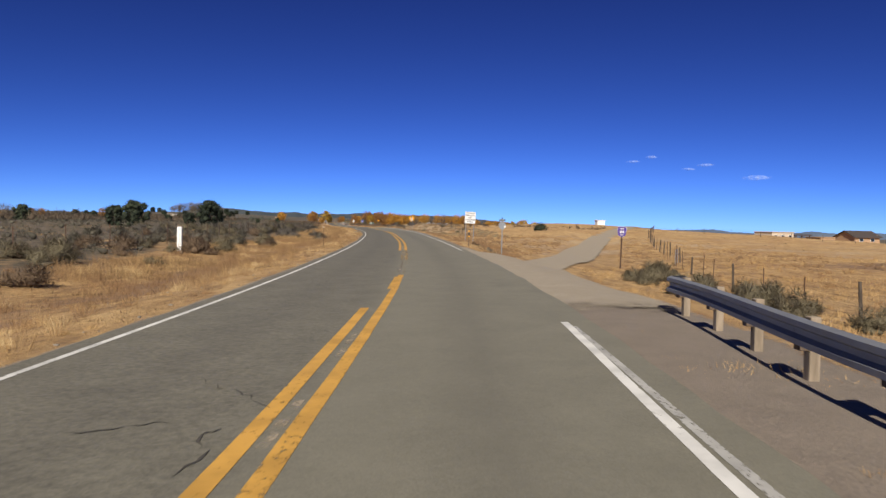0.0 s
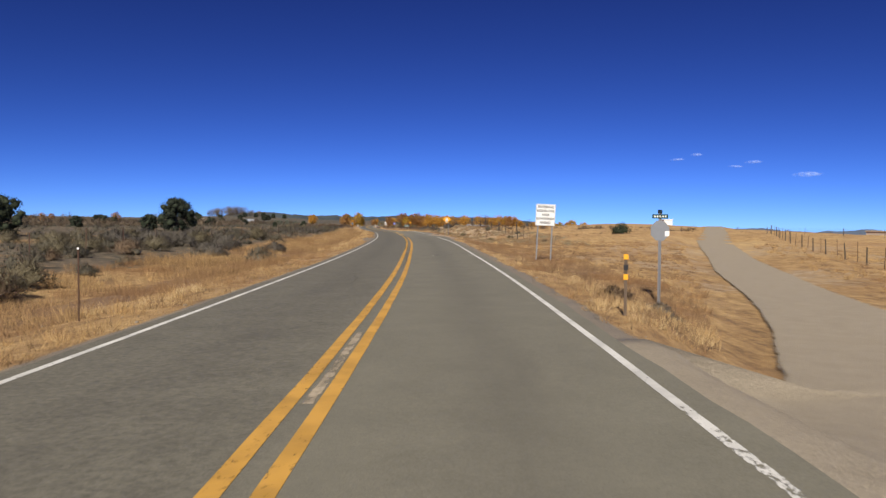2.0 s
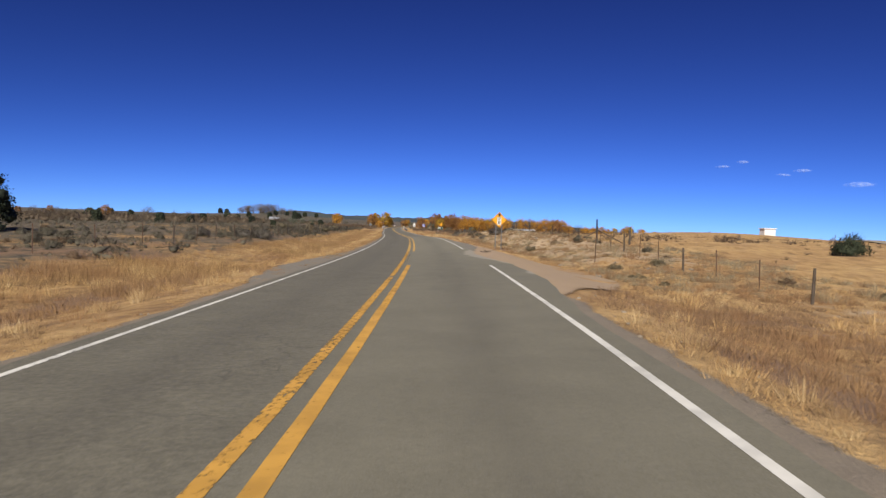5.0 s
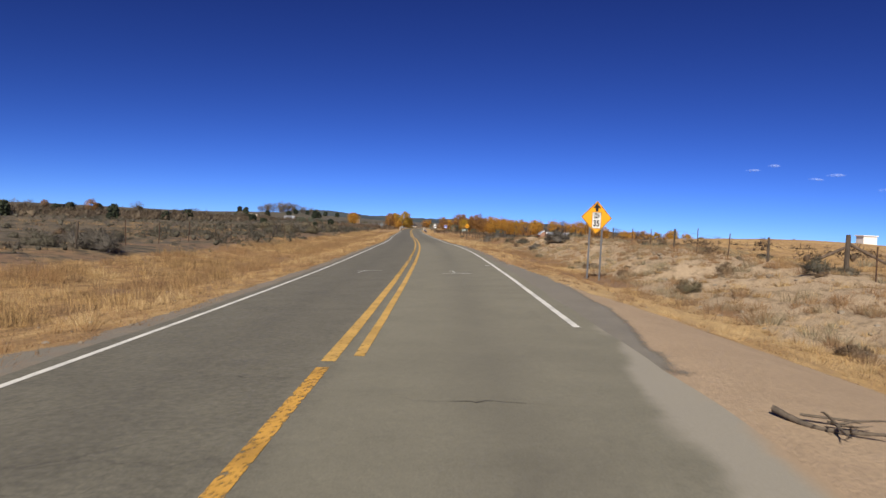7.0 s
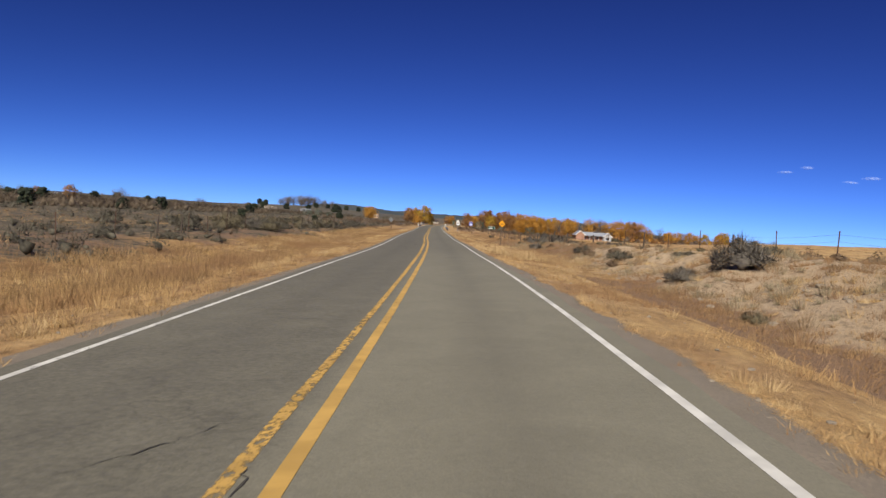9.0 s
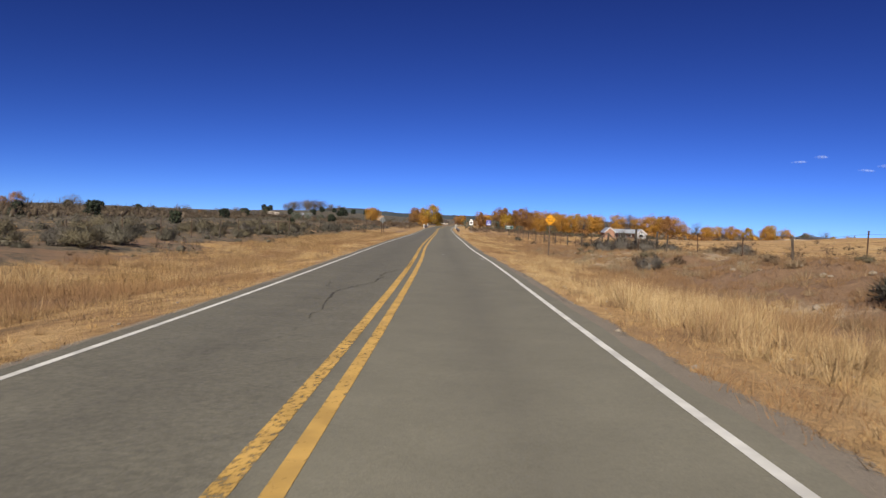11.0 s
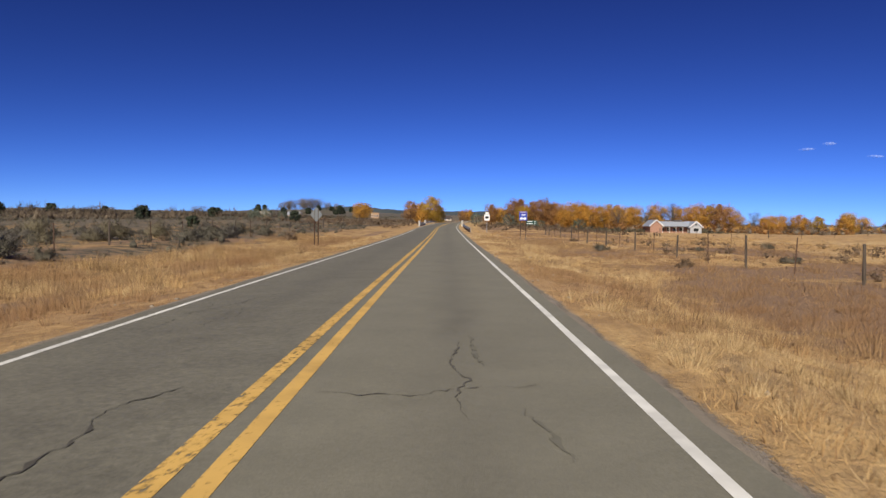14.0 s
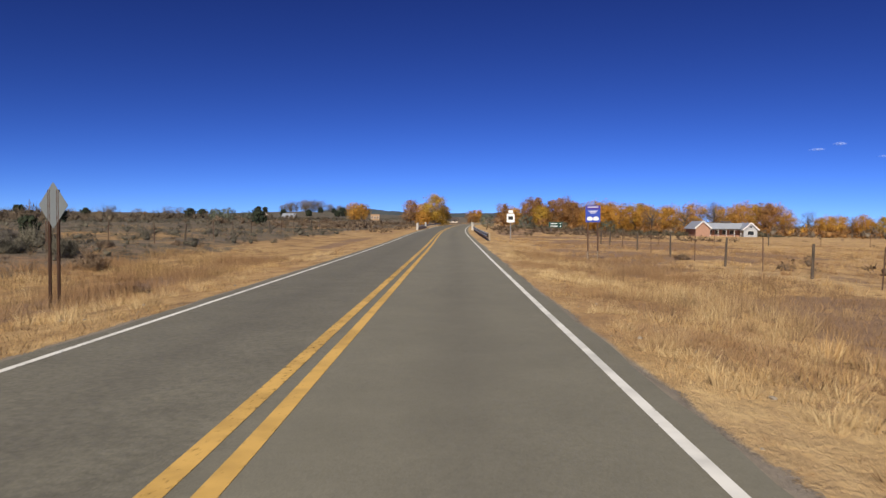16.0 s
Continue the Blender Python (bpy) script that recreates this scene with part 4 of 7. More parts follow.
CRACKS = [[(-1.6, 5.9), (-1.2, 6.1), (-.8, 6.3)], [(-.6, 33.5), (-.35, 36), (-.45, 39), (-0.2, 43)], [(-.95, 34), (-.6, 36.5), (-0.35, 37.5)],
          [(0.02, 23.5), (0.06, 29), (-0.02, 35)], [(-2.6, 62.9), (-1.82, 63.0), (-1.43, 63.2), (-.92, 63.2), (-.24, 63.1)],
          [(-1.82, 181.8), (-1.0, 181.9), (-.15, 181.9)], [(1.28, 182.0), (1.85, 182.1)], [(-1.5, 239.2), (-1.3, 240.4), (-1.2, 241.6)],
          [(-3.0, 238), (-2.6, 240.5), (-2.5, 242)], [(-2.9, 276), (-2.4, 278.5), (-2.0, 280)], [(-2.9, 276), (-2.7, 274)],
          [(-.12, 229), (-.2, 233), (-.14, 238), (-.2, 243)], [(.5, 295.7), (.87, 295.8), (1.27, 296.1), (1.82, 296.3), (2.24, 296.4)], [(.73, 139.9), (1.65, 139.9), (2.29, 139.8)], [(-1.85, 140.7), (-.22, 140.8)], [(-.38, 6.2), (-.59, 5.8), (-.41, 5.4), (-.4, 4.7)], [(-.91, 5.9), (-.64, 5.9)], [(.95, 263.4), (1.8, 263.8)],
          [(-2.4, 167.5), (-1.27, 167.6), (-.73, 167.5), (-.2, 167.4)], [(-1.46, 173.8), (-.92, 174.8), (-.38, 175.7)], [(-1.15, 170.1), (-1.29, 171.3), (-1.36, 173.0)], [(-.55, 169.5), (-.26, 169.5)], [(-1.61, 288.4), (-.91, 288.4), (-.28, 288.5)], [(.06, 286.0), (-.14, 286.8), (-.2, 287.3)], [(-1.12, 59.7), (-1.21, 61.3), (-1.38, 63.4), (-1.61, 64.4)]]
for i, line in enumerate(CRACKS):
    crack(line, 0.016 if i % 3 else 0.024, i, M_STAIN if line[0][0] > .3 else M_CRACK)
WIDE_CRACKS = [(.05, [(.07, 66), (.02, 70), (.09, 74), (.04, 78), (.09, 84), (.02, 89), (.06, 93)]), (.048, [(-1.15, 219.6), (-1.24, 221.2), (-1.39, 222.3), (-1.46, 223.4), (-1.45, 225.4), (-.93, 227.8), (-.7, 232.9), (-.14, 235.8)]),
               (.03, [(-2.35, 223.7), (-1.62, 223.3), (-1.47, 223.9)]), (.03, [(-1.45, 225.4), (-1.9, 226.6), (-2.1, 228.5)]),
               (.024, [(.31, 270.9), (1.19, 271.0), (1.95, 271.5), (2.68, 271.7)]), (.03, [(1.79, 274.2), (1.79, 271.4), (1.82, 270.2)]),
               (.05, [(-1.6, 267.2), (-1.18, 268.4), (-1.24, 269.8), (-1.0, 271.0)]), (.045, [(.05, 163.8), (.06, 165.7), (.08, 166.9), (.07, 168.6), (.02, 169.9), (-.08, 172.0), (-.14, 174.5)]), (.04, [(.77, 287.9), (1.65, 288.0), (2.47, 288.0), (3.09, 288.1)]), (.014, [(2.83, 26.0), (2.81, 25.5), (2.74, 25.0)])]
for i, (width, line) in enumerate(WIDE_CRACKS):
    crack(line, width, 60 + i, M_STAIN if line[0][0] > .2 else M_CRACK)
for i, line in enumerate([[(1.62, 243.9), (1.78, 242.8), (1.67, 241.9), (1.67, 240.8)], [(2.5, 244.1), (2.38, 243.2)], [(2.3, 242.0), (2.43, 241.4)], [(2.51, 263.4), (2.66, 263.2), (2.5, 262.5)], [(2.45, 270.7), (2.6, 269.3)], [(1.93, 274.8), (2.1, 272.5)]]):
    crack(line, .06, 80 + i, M_FAINT)


def web(d, y, reach, count, seed):
    """Short cracks branching out from one crumbled spot."""
    rnd = random.Random(seed)
    for i in range(count):
        a, p = rnd.uniform(0, 6.28), [(d + rnd.uniform(-.4, .4), y + rnd.uniform(-.8, .8))]
        for k in range(rnd.randint(2, 4)):
            a += rnd.uniform(-.8, .8)
            p.append((min(3.2, max(-3.3, p[-1][0] + math.cos(a) * reach * rnd.uniform(.2, .5))), p[-1][1] + math.sin(a) * reach * rnd.uniform(.4, 1.0)))
        crack(p, rnd.choice([.007, .010, .016]) if d < 0 else .007, seed * 31 + i)


for d, y, reach, count in ((-1.9, 232.5, 1.6, 5), (-1.4, 237.5, 1.5, 4), (-1.25, 259.8, .8, 5), (-.7, 37, .7, 4), (-2.4, 277.5, 1.1, 5), (-1.2, 8, 1.0, 2), (-1.0, 66, 1.1, 3)):
    web(d, y, reach, count, int(y * 7))
for i, (d, y, w, l) in enumerate([(1.55, 78.0, .3, .5), (2.3, 78.6, .3, .35), (1.45, 249.8, .3, .3), (2.6, 261.5, .25, .2), (.85, 261.4, .2, .2), (.98, 265.9, .12, .16)]):
    blotch("tar_patch", d, y, w, l, M_STAIN if i in (1, 3, 4) else M_PATCH, "small dark tar patch on the asphalt", i)


def bars(name, d, y, w, l, count, label):
    """Sprayed survey writing, illegible: slim bars."""
    bm = bmesh.new()
    for row in range(2):
        for i in range(count):
            dd, yy = d - w / 2 + w * (i + .5) / count, y + (row - .5) * l * 0.55
            q = [road_point(dd + sx * w / count * .3, yy + sy * l * .2, 0.006) for sx, sy in ((-1, -1), (1, -1), (1, 1), (-1, 1))]
            bm.faces.new([bm.verts.new(v) for v in q])
    return tagged(part(name, bm, M_WHITE), label, "road marking", kind="structure")


for y in (77.4, 163.6, 245.0):
    bars("survey_writing", 3.2, y, 0.2, 0.42, 3, "white sprayed survey writing beside the edge line")


def spray(strokes, label):
    """White sprayed strokes, each a chain of (d, y) corners and a width."""
    verts, faces = [], []
    for width, *pts in strokes:
        for (d0, y0), (d1, y1) in zip(pts, pts[1:]):
            n = max(2, int(math.hypot(d1 - d0, y1 - y0) / .12))
            k = len(verts)
            across_way = Vector((-(y1 - y0), d1 - d0)).normalized() * width / 2
            for i in range(n + 1):
                t = i / n
                w = across_way * (.75 + .5 * float(value_noise(t * 9, d0 + y0, 1.0, 3)))
                d, y = d0 + (d1 - d0) * t, y0 + (y1 - y0) * t
                verts += [road_point(d - w.x, y - w.y, .006), road_point(d + w.x, y + w.y, .006)]
            faces += [(k + 2 * i, k + 2 * i + 1, k + 2 * i + 3, k + 2 * i + 2) for i in range(n)]
    me = mesh_from("survey_mark", verts, faces, M_SPRAY)
    layer = me.attributes.new("wear", "FLOAT", "POINT")
    layer.data.foreach_set("value", np.full(len(verts), .45, np.float32))
    return tagged(new("survey_mark", me), label, "road marking", kind="structure")


spray([(.055, (1.33, 158.6), (2.3, 158.6)), (.07, (1.98, 158.8), (2.33, 158.6)), (.06, (2.0, 158.42), (2.3, 158.58)), (.065, (1.57, 159.02), (1.91, 159.02)),
       (.05, (1.76, 159.05), (1.72, 159.6), (1.69, 160.05)), (.06, (1.69, 160.05), (1.57, 159.75))], "white sprayed survey figure one over an arrow")
spray([(.07, (-1.78, 159.5), (-1.66, 159.5)), (.05, (-1.76, 159.5), (-1.55, 160.6)), (.07, (-1.9, 160.6), (-1.0, 160.65)), (.06, (-1.3, 160.85), (-.98, 160.65))], "white sprayed survey hook and arrow")
spray([(.06, (1.25, 77.6), (1.45, 77.6)), (.04, (1.35, 77.3), (1.35, 77.9))], "small white sprayed survey cross")
spray([(.06, (1.2, 249.4), (1.4, 249.4)), (.04, (1.3, 249.1), (1.3, 249.7))], "small white sprayed survey cross")

# ---------------------------------------------------------------- guard rails
def w_beam(bm, points, z, depth=0.08, height=0.31):
    """A corrugated steel beam swept along points; it bulges to the left of its way."""
    prof = [(0, -.5), (1, -.42), (1, -.22), (.15, -.1), (.15, .1), (1, .22), (1, .42), (0, .5)]
    rings = []
    for i, p in enumerate(points):
        a, b = points[max(i - 1, 0)], points[min(i + 1, len(points) - 1)]
        t = (Vector(b) - Vector(a)).normalized()
        side = Vector((-t.y, t.x, 0))
        rings.append([[bm.verts.new(Vector(p) + side * (u * depth + off) + Vector((0, 0, z + v * height))) for u, v in prof] for off in (0, -0.006)])
    for r0, r1 in zip(rings, rings[1:]):
        for k in range(2):
            for j in range(len(prof) - 1):
                bm.faces.new((r0[k][j], r0[k][j + 1], r1[k][j + 1], r1[k][j]) if k == 0 else (r0[k][j], r1[k][j], r1[k][j + 1], r0[k][j + 1]))
        for j in (0, len(prof) - 1):
            bm.faces.new((r0[0][j], r1[0][j], r1[1][j], r0[1][j]))
    for r in (rings[0], rings[-1]):
        for j in range(len(prof) - 1):
            bm.faces.new((r[0][j], r[1][j], r[1][j + 1], r[0][j + 1]))
    bmesh.ops.recalc_face_normals(bm, faces=bm.faces)
    return bm


def guard_rail(d, y0, y1, label, step=1.905, top=0.66, flare=0.0, bullnose=True):
    """Timber posts and blocks with a steel beam, at d metres from the centre."""
    base = road_point(d, (y0 + y1) / 2, -0.1)
    ob = empty("guard_rail", Matrix.Translation(base), label, "guard rail")
    inner = -1 if d > 0 else 1
    ys = list(np.arange(y1 - 0.4, y0, -step))
    d_base = d
    for y in ys:
        d = d_base + flare * float(smoothstep(y1 - 9, y1, y))
        p = Vector((float(beside(d - inner * 0.17, y)), y, 0))
        g = ground_at(p.x, p.y) - 0.15
        h = float(road_surface(d, y)) + top - g
        bm = bmesh.new()
        box(bm, (0.12, 0.15, h), p - base + Vector((0, 0, g + h / 2)), pose(0, 0, 0, 0, 0, math.degrees(road_turn(y))), 0.008)
        part("post", bm, M_PALE_WOOD, ob)
        bm = bmesh.new()
        box(bm, (0.11, 0.15, 0.34), Vector((float(beside(d - inner * 0.05, y)), y, float(road_surface(d, y)) + top - 0.2)) - base, pose(0, 0, 0, 0, 0, math.degrees(road_turn(y))), 0.006)
        part("spacer_block", bm, M_TIMBER, ob)
    pts = []
    for y in np.arange(y0, y1 + 0.1, 0.95):
        pts.append(road_point(d_base + flare * float(smoothstep(y1 - 9, y1, y)), y) - base)
    if d < 0:
        pts = pts[::-1]
    bm = bmesh.new()
    w_beam(bm, pts, top - 0.155)
    part("beam", bm, M_RAIL, ob, "weathered grey corrugated steel beam")
    if bullnose:
        end = road_point(d_base + flare, y1) - base
        bm = bmesh.new()
        arc = [end + Vector((inner * -0.14 * (1 - math.cos(a)), 0.17 * math.sin(a), 0)) for a in np.linspace(0, math.pi * 0.95, 8)]
        w_beam(bm, arc, top - 0.155, 0.05)
        part("end_wing", bm, M_RAIL, ob, "rounded steel end piece")
    return ob


guard_rail(5.08, -16, 14.4, "weathered steel guard rail on timber posts beside the shoulder", top=0.64, flare=0.6)
guard_rail(4.75, 364, 420, "grey steel guard rail leading onto the narrow bridge", bullnose=False)
guard_rail(4.45, 445, 520, "grey steel guard rail leaving the narrow bridge", step=3.8, bullnose=False)
guard_rail(-4.9, 430, 500, "grey steel guard rail across the road at the narrow bridge", step=3.8, bullnose=False)


def bridge_post(d, y, h):
    ob = empty("bridge_end_post", Matrix.Translation((float(beside(d, y)), y, ground_at(float(beside(d, y)), y))), "pale weathered concrete end post of the narrow bridge", "bridge post", "bridge end posts")
    bm = bmesh.new()
    box(bm, (0.35, 0.35, h), (0, 0, h / 2 - .05), None, 0.03)
    part("shaft", bm, M_CONCRETE, ob)
    bm = bmesh.new()
    box(bm, (0.44, 0.44, 0.12), (0, 0, h), None, 0.03)
    part("cap", bm, M_CONCRETE, ob)


for d, y in ((4.6, 421.5), (4.6, 444), (-4.6, 421.5), (-4.6, 444)):
    bridge_post(d, y, 1.15)
bm = bmesh.new()
for d in (-4.6, 4.6):
    box(bm, (0.22, 22.0, 0.5), (float(beside(d, 432.7)), 432.7, float(road_surface(d, 432.7)) + 0.25), pose(0, 0, 0, 0, 0, math.degrees(road_turn(432.7))), 0.02)
tagged(part("bridge_parapet", bm, M_CONCRETE), "pale concrete parapet walls of the narrow bridge", "bridge", kind="structure")


# ---------------------------------------------------------------- signs
def sign_thing(name, x, y, z, turn, label, category, lean=0.0):
    """An empty on the ground under a sign, and the plate's height over it."""
    g = ground_at(x, y) - 0.02
    return empty(name, pose(x, y, g, 0, lean, turn), label, category), z - g


def u_post(parent, x, h, y=0.035, material=None, r=0.022):
    bm = bmesh.new()
    box(bm, (0.012 + r, 0.03, h + .25), (x, y, h / 2 - .125))
    for s in (-1, 1):
        box(bm, (0.006, 0.05, h + .25), (x + s * (r + .006), y - 0.008, h / 2 - .125))
        box(bm, (0.022, 0.006, h + .25), (x + s * (r + .018), y - 0.032, h / 2 - .125))
    return part("post", bm, material or M_STEEL, parent)


def plate_part(name, outline, material, parent, z, y=0.0, thick=0.004, label=""):
    bm = bmesh.new()
    plate(bm, outline, thick, y)
    ob = part(name, bm, material, parent, label)
    ob.location.z = z
    return ob


def bolts(parent, spots, z, y):
    for x, dz in spots:
        bm = bmesh.new()
        bmesh.ops.create_cone(bm, cap_ends=True, segments=8, radius1=0.012, radius2=0.012, depth=0.012, matrix=pose(0, 0, 0, 90, 0, 0))
        ob = part("bolt", bm, M_STEEL, parent)
        ob.location = (x, y, z + dz)


def notice_sign():
    ob, h = sign_thing("notice_sign", 3.43, 88.07, 2.38, 5.0, "white warning notice board in black capitals on two steel posts", "road sign", 2.2)
    plate_part("panel", rounded(1.26, 1.38, 0.05), M_SIGN_WHITE, ob, h)
    rim = plate_part("border", rounded(1.22, 1.34, 0.045), M_SIGN_BLACK, ob, h, -0.0035, 0.001)
    plate_part("face", rounded(1.195, 1.315, 0.04), M_SIGN_WHITE, ob, h, -0.0045, 0.001)
    for words, z, size, st in (("ENTERING", .50, .22, .98), ("RESIDENTIAL", .25, .22, .88), ("AREA", .0, .22, .95), ("SLOWER SPEEDS", -.25, .21, .76), ("AHEAD", -.50, .22, .98)):
        words_part(words, size, M_SIGN_BLACK, ob, 0, -0.006, h + z, st)
    for x in (-.46, .46):
        u_post(ob, x, h + 0.6, r=.015)
    bolts(ob, [(-.46, .6), (-.46, -.6), (.46, .6), (.46, -.6)], h, -0.008)


def diamond(parent, h, side, colour, thick=0.004):
    plate_part("panel", turned(rounded(side, side, 0.04), 45), colour, parent, h, 0.001, thick)
    plate_part("border", turned(rounded(side - .024, side - .024, 0.04), 45), M_SIGN_BLACK, parent, h, -0.003, 0.001)
    plate_part("field", turned(rounded(side - .062, side - .062, 0.03), 45), colour, parent, h, -0.004, 0.001)


def speed_sign():
    ob, h = sign_thing("speed_reduction_sign", -7.54, 167.75, 2.58, 21.0, "yellow diamond sign with arrow over a white speed plate", "road sign", 0.6)
    diamond(ob, h, 1.07, M_SIGN_ORANGE)
    arrow = [(-.065, .27), (.065, .27), (.065, .43), (.2, .42), (0, .67), (-.2, .42), (-.065, .43)]
    plate_part("arrow", arrow[::-1], M_SIGN_BLACK, ob, h, -0.006, 0.001)
    plate_part("speed_plate_border", rounded(.44, .74, .04, cz=-.13), M_SIGN_BLACK, ob, h, -0.006, 0.001)
    plate_part("speed_plate", rounded(.41, .71, .035, cz=-.13), M_SIGN_WHITE, ob, h, -0.0072, 0.001)
    words_part("SPEED", .145, M_SIGN_BLACK, ob, 0, -0.009, h + .135, .82)
    words_part("LIMIT", .145, M_SIGN_BLACK, ob, 0, -0.009, h - .0, .82)
    words_part("35", .40, M_SIGN_BLACK, ob, 0, -0.009, h - .28, .8)
    for x in (-.3, .3):
        u_post(ob, x, h + .12, r=.014)
    bolts(ob, [(0, .60), (0, -.62)], h, -0.008)


def bridge_sign():
    ob, h = sign_thing("narrow_bridge_sign", -24.5, 266.17, 2.13, 26.0, "yellow diamond bridge warning sign on one brown post", "road sign", 0.4)
    diamond(ob, h, 0.66, M_SIGN_ORANGE)
    words_part("NARROW", .14, M_SIGN_BLACK, ob, 0, -0.006, h + .075, .88)
    words_part("BRIDGE", .14, M_SIGN_BLACK, ob, 0, -0.006, h - .095, .88)
    bm = bmesh.new()
    box(bm, (.085, .085, h + .6), (0, .05, (h + .1) / 2 - .25), None, .008)
    part("post", bm, M_TIMBER, ob)
    bolts(ob, [(0, .3), (0, -.3)], h, -0.008)


def route_marker():
    ob, h = sign_thing("route_marker", 12.31, 48.73, 1.33, 3.0, "violet-blue pentagon route marker on a rusty post", "road sign", 1.2)
    outer = [(-.24, .31), (.24, .31), (.30, .16), (.24, -.22), (0, -.34), (-.24, -.22), (-.30, .16)]
    plate_part("panel", [(x * 1.04, z * 1.04) for x, z in outer][::-1], M_SIGN_WHITE, ob, h)
    plate_part("field", outer[::-1], M_SIGN_PURPLE, ob, h, -0.004, 0.001)
    bm = bmesh.new()
    for x, z, w, t in ((0, .2, .26, .05), (-.1, .0, .07, .17), (0, .0, .07, .17), (.1, .0, .07, .17), (0, -.19, .2, .04)):
        plate(bm, rounded(w, t, .01, 2, x, z), .001, -.006)
    part("bars", bm, M_SIGN_WHITE, ob).location.z = h
    u_post(ob, 0, h + .3, .03, M_RUSTY)


def street_sign():
    ob, h = sign_thing("street_sign", 5.73, 65.1, 2.05, 4.0, "stop sign seen from behind with street name blades on top", "road sign")
    u_post(ob, 0, h + .1, .03, M_STEEL)
    n = 8
    octagon = [(.335 * math.cos(radians(22.5 + 45 * i)), .36 * math.sin(radians(22.5 + 45 * i))) for i in range(n)]
    plate_part("stop_sign_back", octagon[::-1], M_ALU, ob, h - .48, -.004)
    plate_part("paper_notice", rounded(.15, .17, .01, cx=.24, cz=-.1), M_WHITE, ob, h - .48, -.009, .002)
    plate_part("name_blade", rounded(.54, .14, .02), M_SIGN_DARK_GREEN, ob, h + .0, -.01, .004)
    bm = bmesh.new()
    for i in range(5):
        plate(bm, rounded(.05, .06, .01, 2, -.18 + i * .09, 0), .001, -.0125)
    part("bars", bm, M_SIGN_WHITE, ob).location.z = h
    bm = bmesh.new()
    box(bm, (.006, .5, .13), (0, .02, h + .16), None, .002)
    part("name_blade", bm, M_SIGN_DARK_GREEN, ob)


def delineator(x, y, h, label, yellow=True):
    g = ground_at(x, y)
    ob = empty("delineator", Matrix.Translation((x, y, g)), label, "marker post")
    bm = bmesh.new()
    box(bm, (.06 if yellow else .03, .02, h), (0, 0, h / 2 - .03), None, .004)
    part("post", bm, M_TIMBER if yellow else M_RUSTY, ob)
    if yellow:
        for i, z in enumerate((.10, .30, .48)):
            bm = bmesh.new()
            box(bm, (.085, .008, .10), (0, -.016, h - z))
            part("reflector", bm, M_SIGN_ORANGE if i != 1 else M_SIGN_BLACK, ob)
    else:
        bm = bmesh.new()
        box(bm, (.04, .008, .04), (0, -.016, h - .04))
        part("reflector", bm, M_SIGN_WHITE, ob)


notice_sign()
speed_sign()
bridge_sign()
route_marker()
street_sign()
delineator(2.6, 53.7, 1.2, "brown marker post with yellow and black reflectors")
delineator(-7.7, 53.1, 1.42, "thin rusty marker post in the grass", False)


def tall_pole():
    x, y = -.55, 142.2
    g = ground_at(x, y)
    ob = empty("steel_pole", pose(x, y, g, 0, 0.8, 8), "black rusty steel pole with a thicker head", "pole")
    bm = bmesh.new()
    rod(bm, (0, 0, -.2), (0, 0, 2.5), .026)
    part("shaft", bm, M_RUSTY, ob)
    bm = bmesh.new()
    box(bm, (.085, .05, .75), (0, -.02, 2.3), None, .01)
    part("head", bm, M_SIGN_BLACK, ob)


def small_white_sign():
    ob, h = sign_thing("weight_limit_sign", -47.86, 378.92, 1.75, 11, "white sign with a black panel below a small plate", "road sign")
    plate_part("panel", rounded(.85, .95, .14), M_SIGN_WHITE, ob, h)
    plate_part("black_panel", rounded(.5, .36, .04), M_SIGN_BLACK, ob, h, -.004, .001)
    plate_part("top_plate", rounded(.5, .3, .04, cz=.68), M_SIGN_WHITE, ob, h, 0)
    u_post(ob, 0, h + .7)


def blue_sign():
    ob, h = sign_thing("adoption_sign", -39.1, 342.43, 1.86, 11, "blue sign with white bars and two round shapes on two posts", "road sign", -.6)
    plate_part("panel", rounded(.84, .95, .05), M_SIGN_BLUE, ob, h)
    plate_part("header", rounded(.80, .2, .03, cz=.35), M_SIGN_PURPLE, ob, h, -.004, .001)
    bm = bmesh.new()
    for z, w in ((.38, .6), (.15, .5), (.05, .34)):
        plate(bm, rounded(w, .045, .01, 2, 0, z), .001, -.006)
    part("bars", bm, M_SIGN_WHITE, ob).location.z = h
    bm = bmesh.new()
    for x in (-.17, .17):
        plate(bm, [(x + .17 * math.cos(a), -.3 + .15 * abs(math.sin(a)) ** .8 * (1 if math.sin(a) > 0 else -.55)) for a in np.linspace(0, 2 * math.pi, 18)[:-1]][::-1], .001, -.006)
    part("white_shapes", bm, M_SIGN_WHITE, ob).location.z = h
    for x in (-.28, .28):
        u_post(ob, x, h + .4, .035, M_RUSTY, .014)
        bm = bmesh.new()
        box(bm, (.08, .08, .55), (x, .05, .22), None, .01)
        part("sleeve", bm, M_PALE_WOOD, ob)


